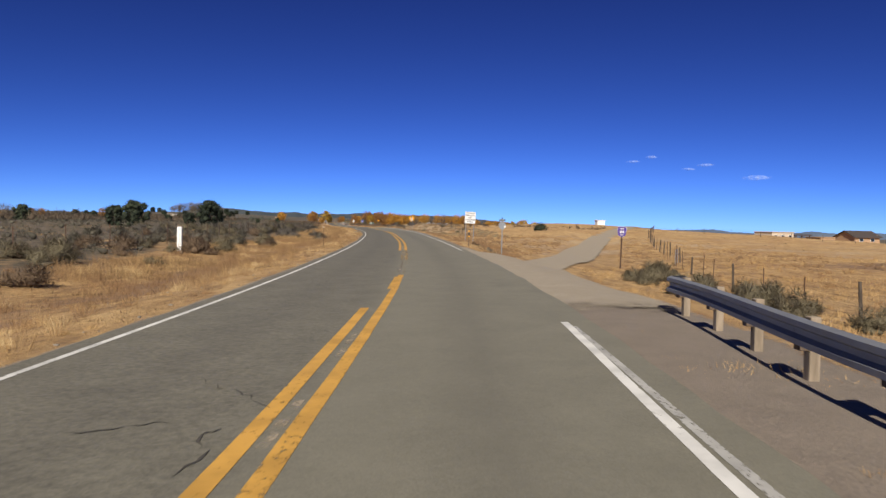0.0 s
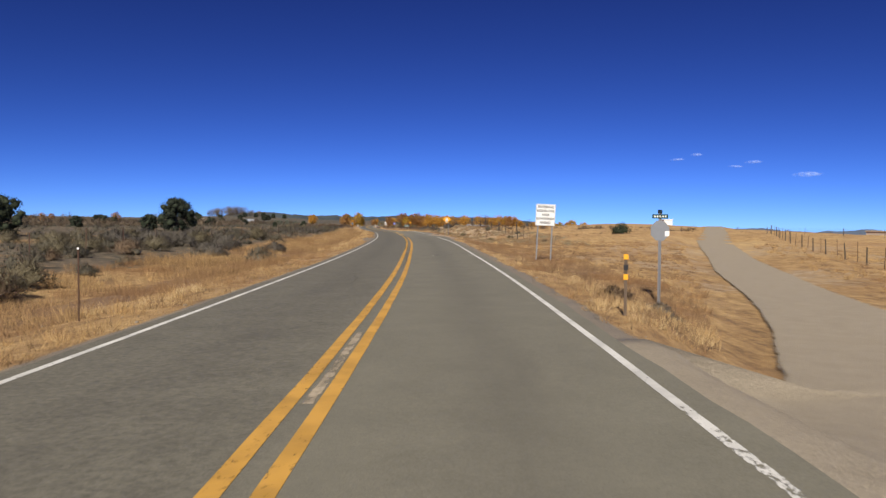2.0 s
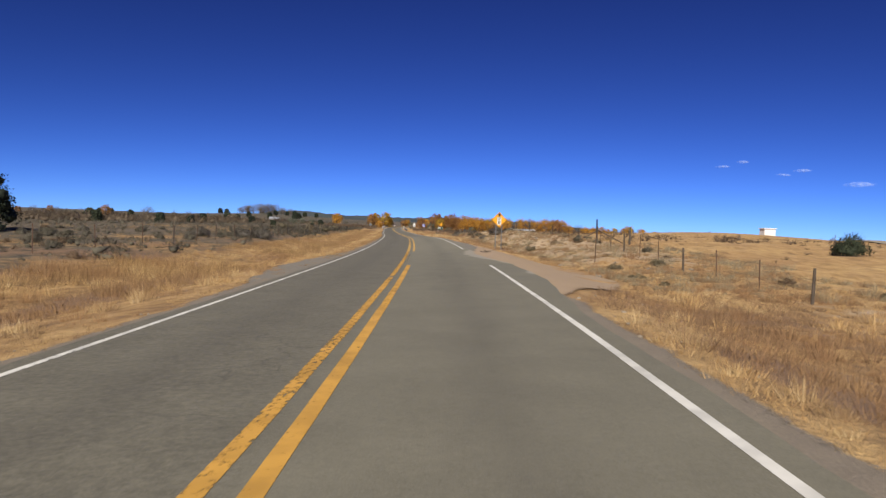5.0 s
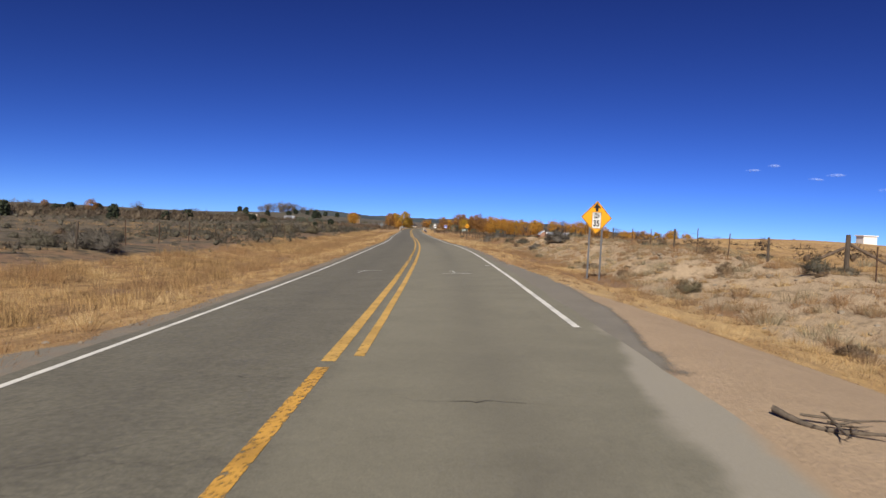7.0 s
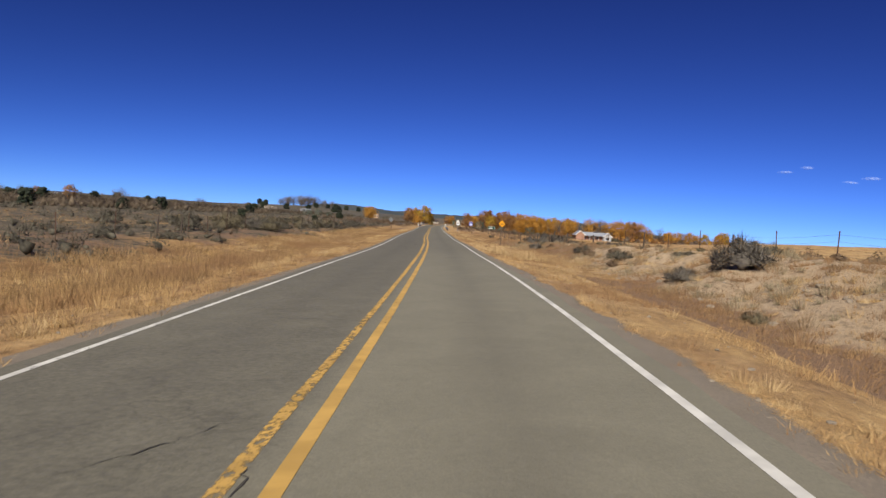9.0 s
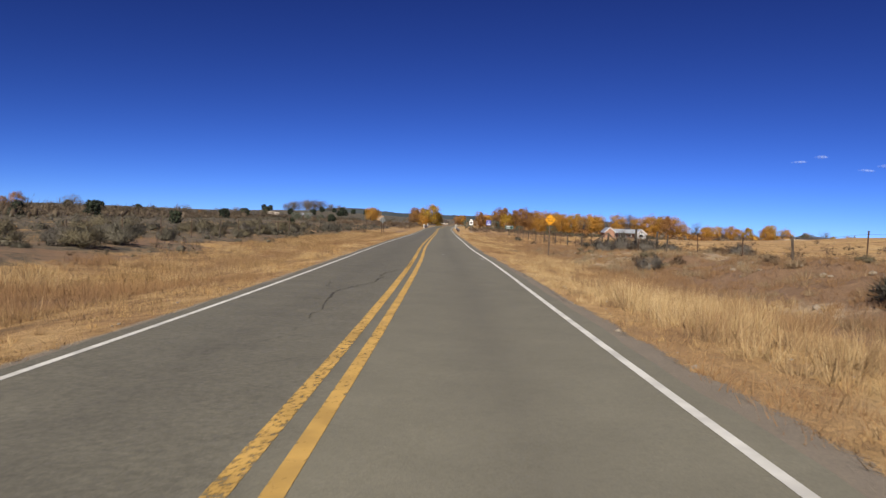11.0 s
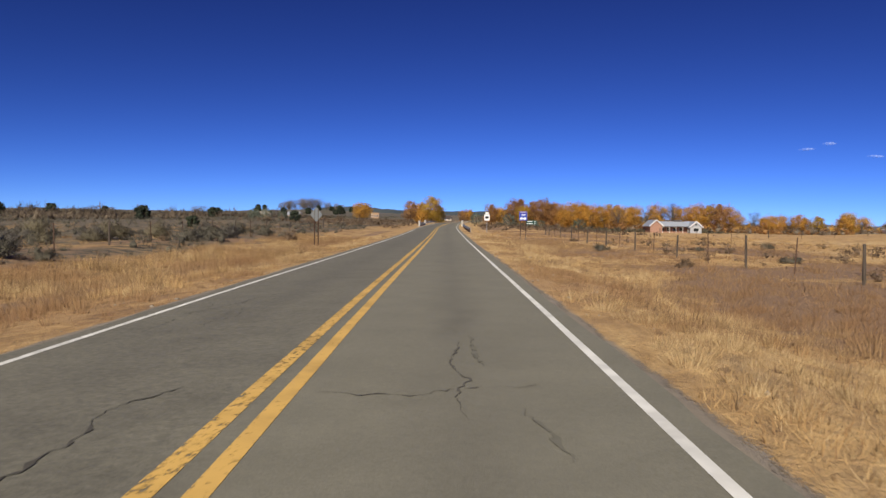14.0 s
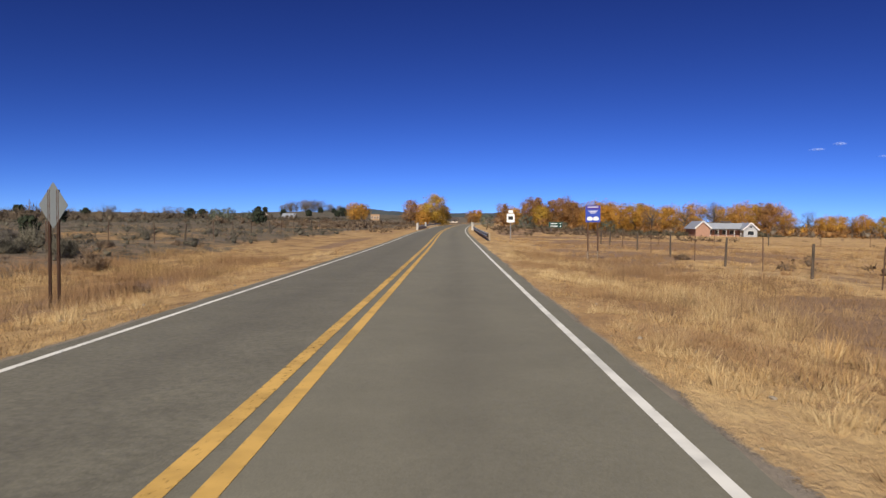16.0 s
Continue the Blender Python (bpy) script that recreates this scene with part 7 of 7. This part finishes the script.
scrub_field("plain_thicket", M_THICKET, 335, 1200, lambda n: (-(80 + 190 * RNG.random(n)), RNG.uniform(60, 700, n)), "tall bare brown thicket on the plain", 1.7, 3.9, 110, .075, .30, 1.3)
scrub_field("plain_thicket", M_THICKET, 336, 700, lambda n: (-(52 + 60 * RNG.random(n)), RNG.uniform(40, 480, n)), "bare tan brush standing above the sage", 1.2, 2.9, 130, .055, .36, 1.25)
scrub_field("rise_brush", M_BROWN, 343, 700, lambda n: (RNG.uniform(16, 62, n), RNG.uniform(170, 340, n)), "brown brush on the rise behind the fence", .25, 1.1, 110, .075, .3)
scrub_field("field_brush", M_BROWN, 341, 420, lambda n: (18 + 120 * RNG.random(n), RNG.uniform(10, 480, n)), "scattered dry bushes in the golden field", .2, .6, 170, .06)
scrub_field("grove_thicket", M_BARE, 351, 800, lambda n: (25 + 210 * RNG.random(n), RNG.uniform(506, 640, n)), "bare thicket under the grove", 1.5, 3.6, 80, .11, .2, 1.2)
scrub_field("grove_undergrowth", M_RUST, 352, 620, lambda n: (22 + 180 * RNG.random(n), RNG.uniform(512, 620, n)), "rust brown undergrowth in the grove", 1.8, 3.8, 120, .11, .25, 1.1)
scrub_field("grove_saplings", M_ORANGE, 353, 330, lambda n: (24 + 150 * RNG.random(n), RNG.uniform(528, 600, n)), "orange saplings filling the grove", 1.6, 3.4, 110, .14, .34, 1.5)
scrub_field("grove_hedge", M_RABBIT, 355, 260, lambda n: (14 + 70 * RNG.random(n), RNG.uniform(497, 514, n)), "grey-olive thicket along the foot of the grove", .9, 2.2, 130, .085, .25, 1.1)
scrub_field("bridge_thicket", M_BROWN, 361, 420, lambda n: (np.where(RNG.random(n) < .55, -1, 1) * RNG.uniform(9, 42, n), RNG.uniform(405, 520, n)), "brown thicket beside the bridge", .8, 1.9, 80, .12)


# ---------------------------------------------------------------- dry grass
def tufts(name, seed, count, draw, h0, h1, blades, width, material, label, lump=2.2, keep=.38, lean=.45, radius=.10):
    """Tufts of slim blades on the land, thicker where a slow noise is high."""
    rng = np.random.default_rng(seed)
    d, y = draw(rng, count)
    x = beside(d, y)
    k = fbm(x, y, lump, seed + 5, 2) * .6 + fbm(x, y, lump * 6, seed + 8, 2) * .4
    ok = (k > keep) & ~open_ground(x, y, d)
    x, y, k = x[ok], y[ok], k[ok]
    n, tone = len(x), russet(x, y, d[ok])
    z = land(x, y) - .015
    hh = (h0 + (h1 - h0) * rng.random(n)) * (0.55 + 0.9 * smoothstep(keep, keep + .25, k))
    bx, by, bz, bh = (np.repeat(a, blades) for a in (x, y, z, hh))
    m = n * blades
    a, r = rng.random(m) * 6.283, radius * np.sqrt(rng.random(m)) * (1 + bh)
    h = bh * (0.55 + 0.6 * rng.random(m))
    px, py = bx + np.cos(a) * r, by + np.sin(a) * r
    b = a + rng.normal(0, .9, m)
    out = h * lean * rng.random(m)
    w = width * (0.6 + .8 * rng.random(m))
    q = rng.random(m) * 6.283
    base = np.stack([px, py, bz], 1)
    side = np.stack([np.cos(q) * w, np.sin(q) * w, 0 * w], 1)
    tip = base + np.stack([np.cos(b) * out, np.sin(b) * out, h], 1)
    verts = np.stack([base - side, base + side, tip], 1).reshape(-1, 3)
    up = rng.normal(0, .4, (m, 3)) + [0, -.55, .7]          # shading normals bent up and to -y, the camera's side, for soft even tone
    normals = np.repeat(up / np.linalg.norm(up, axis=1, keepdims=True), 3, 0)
    # blades wound to face -y, fitted to a camera coming from there
    faces = facing(verts, np.arange(m * 3).reshape(-1, 3), np.tile([0.0, -1.0, 0.0], (m * 3, 1)))
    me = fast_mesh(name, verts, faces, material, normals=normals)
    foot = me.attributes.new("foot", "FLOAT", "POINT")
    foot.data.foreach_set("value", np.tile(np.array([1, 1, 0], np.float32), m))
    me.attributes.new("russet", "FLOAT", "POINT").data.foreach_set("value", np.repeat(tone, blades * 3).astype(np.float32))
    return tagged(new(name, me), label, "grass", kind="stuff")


tufts("tall_grass", 401, 20000, lambda g, n: (-(6.4 + 6.2 * g.random(n) ** 1.15), g.uniform(-4, 335, n)), .16, .50, 17, .0072, M_STRAW, "tall golden dry grass across the road", keep=.46, lump=1.8, lean=.9, radius=.2)
tufts("verge_grass", 402, 13000, lambda g, n: (-g.uniform(3.95, 8.4, n), g.uniform(-4, 335, n)), .04, .16, 11, .0072, M_STRAW, "short golden grass along the road's edge", keep=.42, lean=1.2, radius=.18)
tufts("verge_weeds", 403, 6500, lambda g, n: (-(4.4 + g.random(n) * 8), g.uniform(-4, 335, n)), .05, .15, 14, .006, M_WEED, "dark dry weeds at the pavement's rim", keep=.51, lump=1.5, lean=1.1, radius=.2)
tufts("verge_grass", 404, 14000, lambda g, n: (4.1 + g.random(n) ** 1.2 * 7.2, g.uniform(-4, 340, n)), .04, .17, 11, .0072, M_GRASS, "short golden grass along the verge", keep=.46, lean=1.2, radius=.18)
tufts("verge_weeds", 405, 6500, lambda g, n: (4.6 + g.random(n) ** 1.2 * 8, g.uniform(-4, 340, n)), .04, .15, 14, .006, M_WEED, "brown dry weeds along the verge", keep=.51, lump=1.7, lean=1.1, radius=.2)
tufts("field_grass", 406, 15000, lambda g, n: (g.uniform(10, 46, n), g.uniform(8, 130, n)), .06, .20, 6, .0125, M_GRASS, "golden dry grass in the field", keep=.46, lump=4, lean=1.0, radius=.24)
tufts("bank_grass", 407, 7000, lambda g, n: (g.uniform(7.6, 20, n), g.uniform(120, 278, n)), .07, .24, 13, .007, M_GRASS_PALE, "sparse pale grass on the sandy bank", keep=.47, lump=1.6, lean=1.0, radius=.2)
tufts("field_grass", 408, 16000, lambda g, n: (g.uniform(9, 46, n), g.uniform(250, 400, n)), .07, .22, 7, .0125, M_GRASS, "golden dry grass in the field near the house", keep=.43, lump=4, lean=.9, radius=.24)
tufts("verge_grass", 409, 9000, lambda g, n: (g.uniform(4.4, 10, n), g.uniform(225, 345, n)), .05, .17, 15, .005, M_GRASS_PALE, "pale straw-coloured grass on the verge", keep=.47, lean=1.1, radius=.22)
tufts("plain_grass", 410, 9000, lambda g, n: (-g.uniform(12, 40, n), g.uniform(-4, 380, n)), .08, .26, 11, .008, M_GRASS, "brown grass among the sagebrush", keep=.47, lump=3, lean=.9, radius=.22)
tufts("bank_weeds", 411, 7000, lambda g, n: (g.uniform(8, 20, n), g.uniform(118, 285, n)), .07, .26, 14, .007, M_WEED, "brown dry weeds on the sandy bank", keep=.52, lump=1.3, lean=1.0, radius=.2)
tufts("verge_grass", 413, 1600, lambda g, n: (4.9 + g.random(n) * 5.5, g.uniform(47, 66, n)), .10, .30, 18, .005, M_GRASS_PALE, "tall straw on the wedge beside the side track", keep=.44, lump=1.6, lean=1.0, radius=.2)
tufts("verge_weeds", 414, 2600, lambda g, n: (4.9 + g.random(n) * 5.5, g.uniform(46, 90, n)), .10, .32, 18, .006, M_WEED, "tall red-brown weeds on the wedge beside the side track", keep=.53, lump=1.8, lean=1.0, radius=.22)
tufts("verge_weeds", 415, 5000, lambda g, n: (4.7 + g.random(n) * 9, g.uniform(190, 345, n)), .10, .32, 16, .006, M_STRAW, "brown straw clumps along the verge", keep=.50, lump=1.2, lean=1.0, radius=.2)
tufts("verge_weeds", 416, 3000, lambda g, n: (4.6 + g.random(n) * 7, g.uniform(84, 130, n)), .08, .26, 16, .006, M_WEED, "red-brown weeds along the verge", keep=.47, lump=1.2, lean=1.0, radius=.2)
# brown weeds, thickened to stand in for shadow streaks between grass clumps
tufts("verge_weeds", 417, 6500, lambda g, n: (5.4 + g.random(n) * 8, g.uniform(205, 345, n)), .10, .30, 11, .009, M_WEED, "brown dry weeds in patches, darkening gaps among the pale straw like shade", keep=.505, lump=2.4, lean=1.0, radius=.22)
tufts("verge_weeds", 418, 7000, lambda g, n: (-(6.0 + g.random(n) * 6), g.uniform(-4, 335, n)), .12, .36, 11, .009, M_WEED, "dark brown weeds in patches, standing in for shade in the tall grass", keep=.51, lump=2.2, lean=.9, radius=.22)
tufts("straw_clumps", 412, 2200, lambda g, n: (np.where(g.random(n) < .5, g.uniform(5.2, 10, n), -g.uniform(6.5, 12, n)), g.uniform(215, 335, n)), .22, .5, 60, .005, M_GRASS_PALE, "large pale clumps of bunch grass", keep=.5, lump=3, lean=.9, radius=.22)


def clumps(name, seed, count, draw, s0, s1, material, label, keep=.4, lump=3.0, blades=64, width=.0048, stiff=1.0):
    """Bunch grass: fine blades rising from one root, tall in the middle and bowed outwards at the rim."""
    rng = np.random.default_rng(seed)
    d, y = draw(rng, count)
    x = beside(d, y)
    ok = (fbm(x, y, lump, seed + 5, 3) > keep) & ~open_ground(x, y, d)
    x, y = x[ok], y[ok]
    n, tone = len(x), russet(x, y, d[ok])
    root = np.stack([x, y, land(x, y) - .03], 1)
    m = n * blades
    s = np.repeat(s0 + (s1 - s0) * rng.random(n) ** 2.0, blades)
    a, q = rng.random(m) * 6.283, np.sqrt(rng.random(m))
    way = np.stack([np.cos(a), np.sin(a), 0 * a], 1)
    foot = np.repeat(root, blades, 0) + way * (q * s * .55)[:, None]
    h = s * (1.05 - .55 * q * q) * rng.uniform(.65, 1.15, m) * stiff
    tip = foot + way * (s * (.12 + .42 * q) * rng.uniform(.4, 1.3, m))[:, None] + rng.normal(0, .05, (m, 3)) * s[:, None] + np.stack([0 * a, 0 * a, h], 1)
    turn = rng.random(m) * 6.283
    side = np.stack([np.cos(turn), np.sin(turn), 0 * turn], 1) * (width * rng.uniform(.6, 1.5, m))[:, None]
    verts = np.stack([foot - side, foot + side, tip], 1).reshape(-1, 3)
    # normals lean to -y here too, suiting the camera's side
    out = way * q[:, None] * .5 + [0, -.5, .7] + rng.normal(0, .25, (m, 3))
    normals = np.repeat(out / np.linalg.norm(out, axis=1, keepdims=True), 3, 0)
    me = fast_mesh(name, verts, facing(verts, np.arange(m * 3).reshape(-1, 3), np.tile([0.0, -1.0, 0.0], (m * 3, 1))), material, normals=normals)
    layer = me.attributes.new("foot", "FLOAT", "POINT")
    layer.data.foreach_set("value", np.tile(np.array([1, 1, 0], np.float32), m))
    me.attributes.new("russet", "FLOAT", "POINT").data.foreach_set("value", np.repeat(tone, blades * 3).astype(np.float32))
    return tagged(new(name, me), label, "grass", kind="stuff")


clumps("bunch_grass", 601, 2600, lambda g, n: (-(4.3 + 8.5 * g.random(n)), g.uniform(-4, 340, n)), .12, .45, M_GRASS, "golden clumps of bunch grass beside the far lane")
clumps("bunch_grass", 602, 2600, lambda g, n: (4.3 + 9 * g.random(n) ** 1.2, g.uniform(46, 345, n)), .10, .36, M_GRASS_PALE, "golden clumps of bunch grass on the verge", .42)
clumps("field_weeds", 613, 1500, lambda g, n: (g.uniform(6, 40, n), g.uniform(50, 130, n)), .14, .5, M_WEED, "red-brown weeds in drifts across the dry field", .47, 6.0, 46, .009, .8)
clumps("bunch_grass", 603, 2600, lambda g, n: (g.uniform(6, 44, n), np.where(g.random(n) < .6, g.uniform(20, 130, n), g.uniform(262, 380, n))), .18, .55, M_GRASS, "golden clumps of bunch grass in the field", .4, 5.0, 54, .009)
clumps("bank_tussocks", 604, 2000, lambda g, n: (9.4 + 12 * g.random(n) ** 1.1, g.uniform(122, 280, n)), .22, .75, M_OLIVE, "grey-olive tussocks dotting the sandy bank", .40, 2.4, 76, .0095, .72)
clumps("bank_tussocks", 612, 2400, lambda g, n: (8.2 + 12 * g.random(n) ** 1.1, g.uniform(122, 280, n)), .12, .5, M_STRAW, "straw-brown tussocks dotting the sandy bank", .42, 2.0, 54, .0085, .75)
clumps("bank_weeds", 605, 2000, lambda g, n: (8.4 + 13 * g.random(n), g.uniform(70, 285, n)), .18, .62, M_WEED, "brown weeds dotting the sandy bank", .44, 3.0, 56, .0095, .75)
clumps("verge_weeds", 607, 1300, lambda g, n: (4.8 + 9 * g.random(n), g.uniform(46, 345, n)), .10, .30, M_WEED, "brown weeds dotting the golden verge", .46, 4.0)
clumps("verge_weeds", 608, 1200, lambda g, n: (-(4.3 + 9 * g.random(n)), g.uniform(-4, 345, n)), .10, .34, M_WEED, "brown weeds dotting the grass beside the far lane", .45, 3.0)
clumps("rim_weeds", 609, 1300, lambda g, n: (np.where(g.random(n) < .6, -(3.9 + .5 * g.random(n)), 4.0 + .6 * g.random(n)), g.uniform(-4, 345, n)), .06, .18, M_STRAW, "low straw-coloured weeds at the pavement's rim", .42, 1.5, 36, .005, .7)
clumps("bunch_grass", 611, 520, lambda g, n: (4.35 + 2.6 * g.random(n), g.uniform(222, 345, n)), .22, .48, M_GRASS_PALE, "broad pale clumps of bunch grass at the pavement's edge", .44, 4.0, 120, .0048, .62)
clumps("bunch_grass", 621, 1900, lambda g, n: (-np.where(g.random(n) < .5, 4.7 + 1.5 * g.random(n), 9.0 + 3.0 * g.random(n)), g.uniform(-4, 345, n)), .2, .46, M_GRASS_PALE, "pale golden clumps of bunch grass beside the far lane", .45, 4.0, 60, .0055, .9)
clumps("field_weeds", 610, 900, lambda g, n: (g.uniform(7, 30, n), g.uniform(225, 345, n)), .14, .5, M_WEED, "brown weeds dotting the pale field", .46, 5.0)


# ---------------------------------------------------------------- small things on the verge
def stones(name, seed, count, draw, s0, s1, label):
    rng = np.random.default_rng(seed)
    d, y = draw(rng, count)
    x = beside(d, y)
    z = land(x, y)
    bm = bmesh.new()
    bmesh.ops.create_icosphere(bm, subdivisions=1, radius=1)
    base = np.array([v.co[:] for v in bm.verts])
    faces = np.array([[v.index for v in f.verts] for f in bm.faces])
    bm.free()
    vs, fs = [], []
    for i in range(count):
        s = s0 + (s1 - s0) * rng.random() ** 3
        v = base * (1 + rng.normal(0, .16, base.shape)) * [s, s * rng.uniform(.6, 1.1), s * rng.uniform(.4, .7)]
        a = rng.random() * 6.28
        v = np.stack([v[:, 0] * math.cos(a) - v[:, 1] * math.sin(a) + x[i], v[:, 0] * math.sin(a) + v[:, 1] * math.cos(a) + y[i], v[:, 2] + z[i] + s * .2], 1)
        vs.append(v)
        fs.append(faces + len(base) * i)
    tagged(new(name, fast_mesh(name, np.concatenate(vs), np.concatenate(fs), M_ROCK)), label, "stones", kind="stuff")


stones("loose_stones", 501, 900, lambda g, n: (g.choice([-1, 1], n) * (4.0 + g.random(n) ** 2 * 3), g.uniform(-2, 335, n)), .015, .06, "loose small stones on the gravel rim")
stones("bank_stones", 502, 500, lambda g, n: (g.uniform(9, 15, n), g.uniform(130, 270, n)), .03, .16, "loose stones on the sandy bank")


def branch(x, y, turn, length, label):
    rnd = random.Random(int(y))
    ob = empty("fallen_branch", pose(x, y, ground_at(x, y) + .07, 0, 0, turn), label, "branch")

    def piece(name, *line):
        verts, faces = [], []
        limb(verts, faces, *line)
        new(name, mesh_from(name, verts, faces, M_BARK, True)).parent = ob

    piece("stem", (-length / 2, 0, .03), (length / 2, .1, .05), .035, .012, .12, rnd, 6, 6)
    for i in range(9):
        t = rnd.uniform(-.3, .45) * length
        piece("twig", (t, .02, .04), (t + rnd.uniform(.05, .4), rnd.choice([-1, 1]) * rnd.uniform(.15, .4), rnd.uniform(.03, .18)), .014, .004, .05, rnd, 5, 3)


branch(float(beside(4.4, 139.4)), 139.4, -55, 1.0, "dry fallen branch lying on the sandy pullout")
branch(float(beside(6.4, 263.0)), 263.0, 10, 1.1, "dry fallen branch lying on the grass verge")
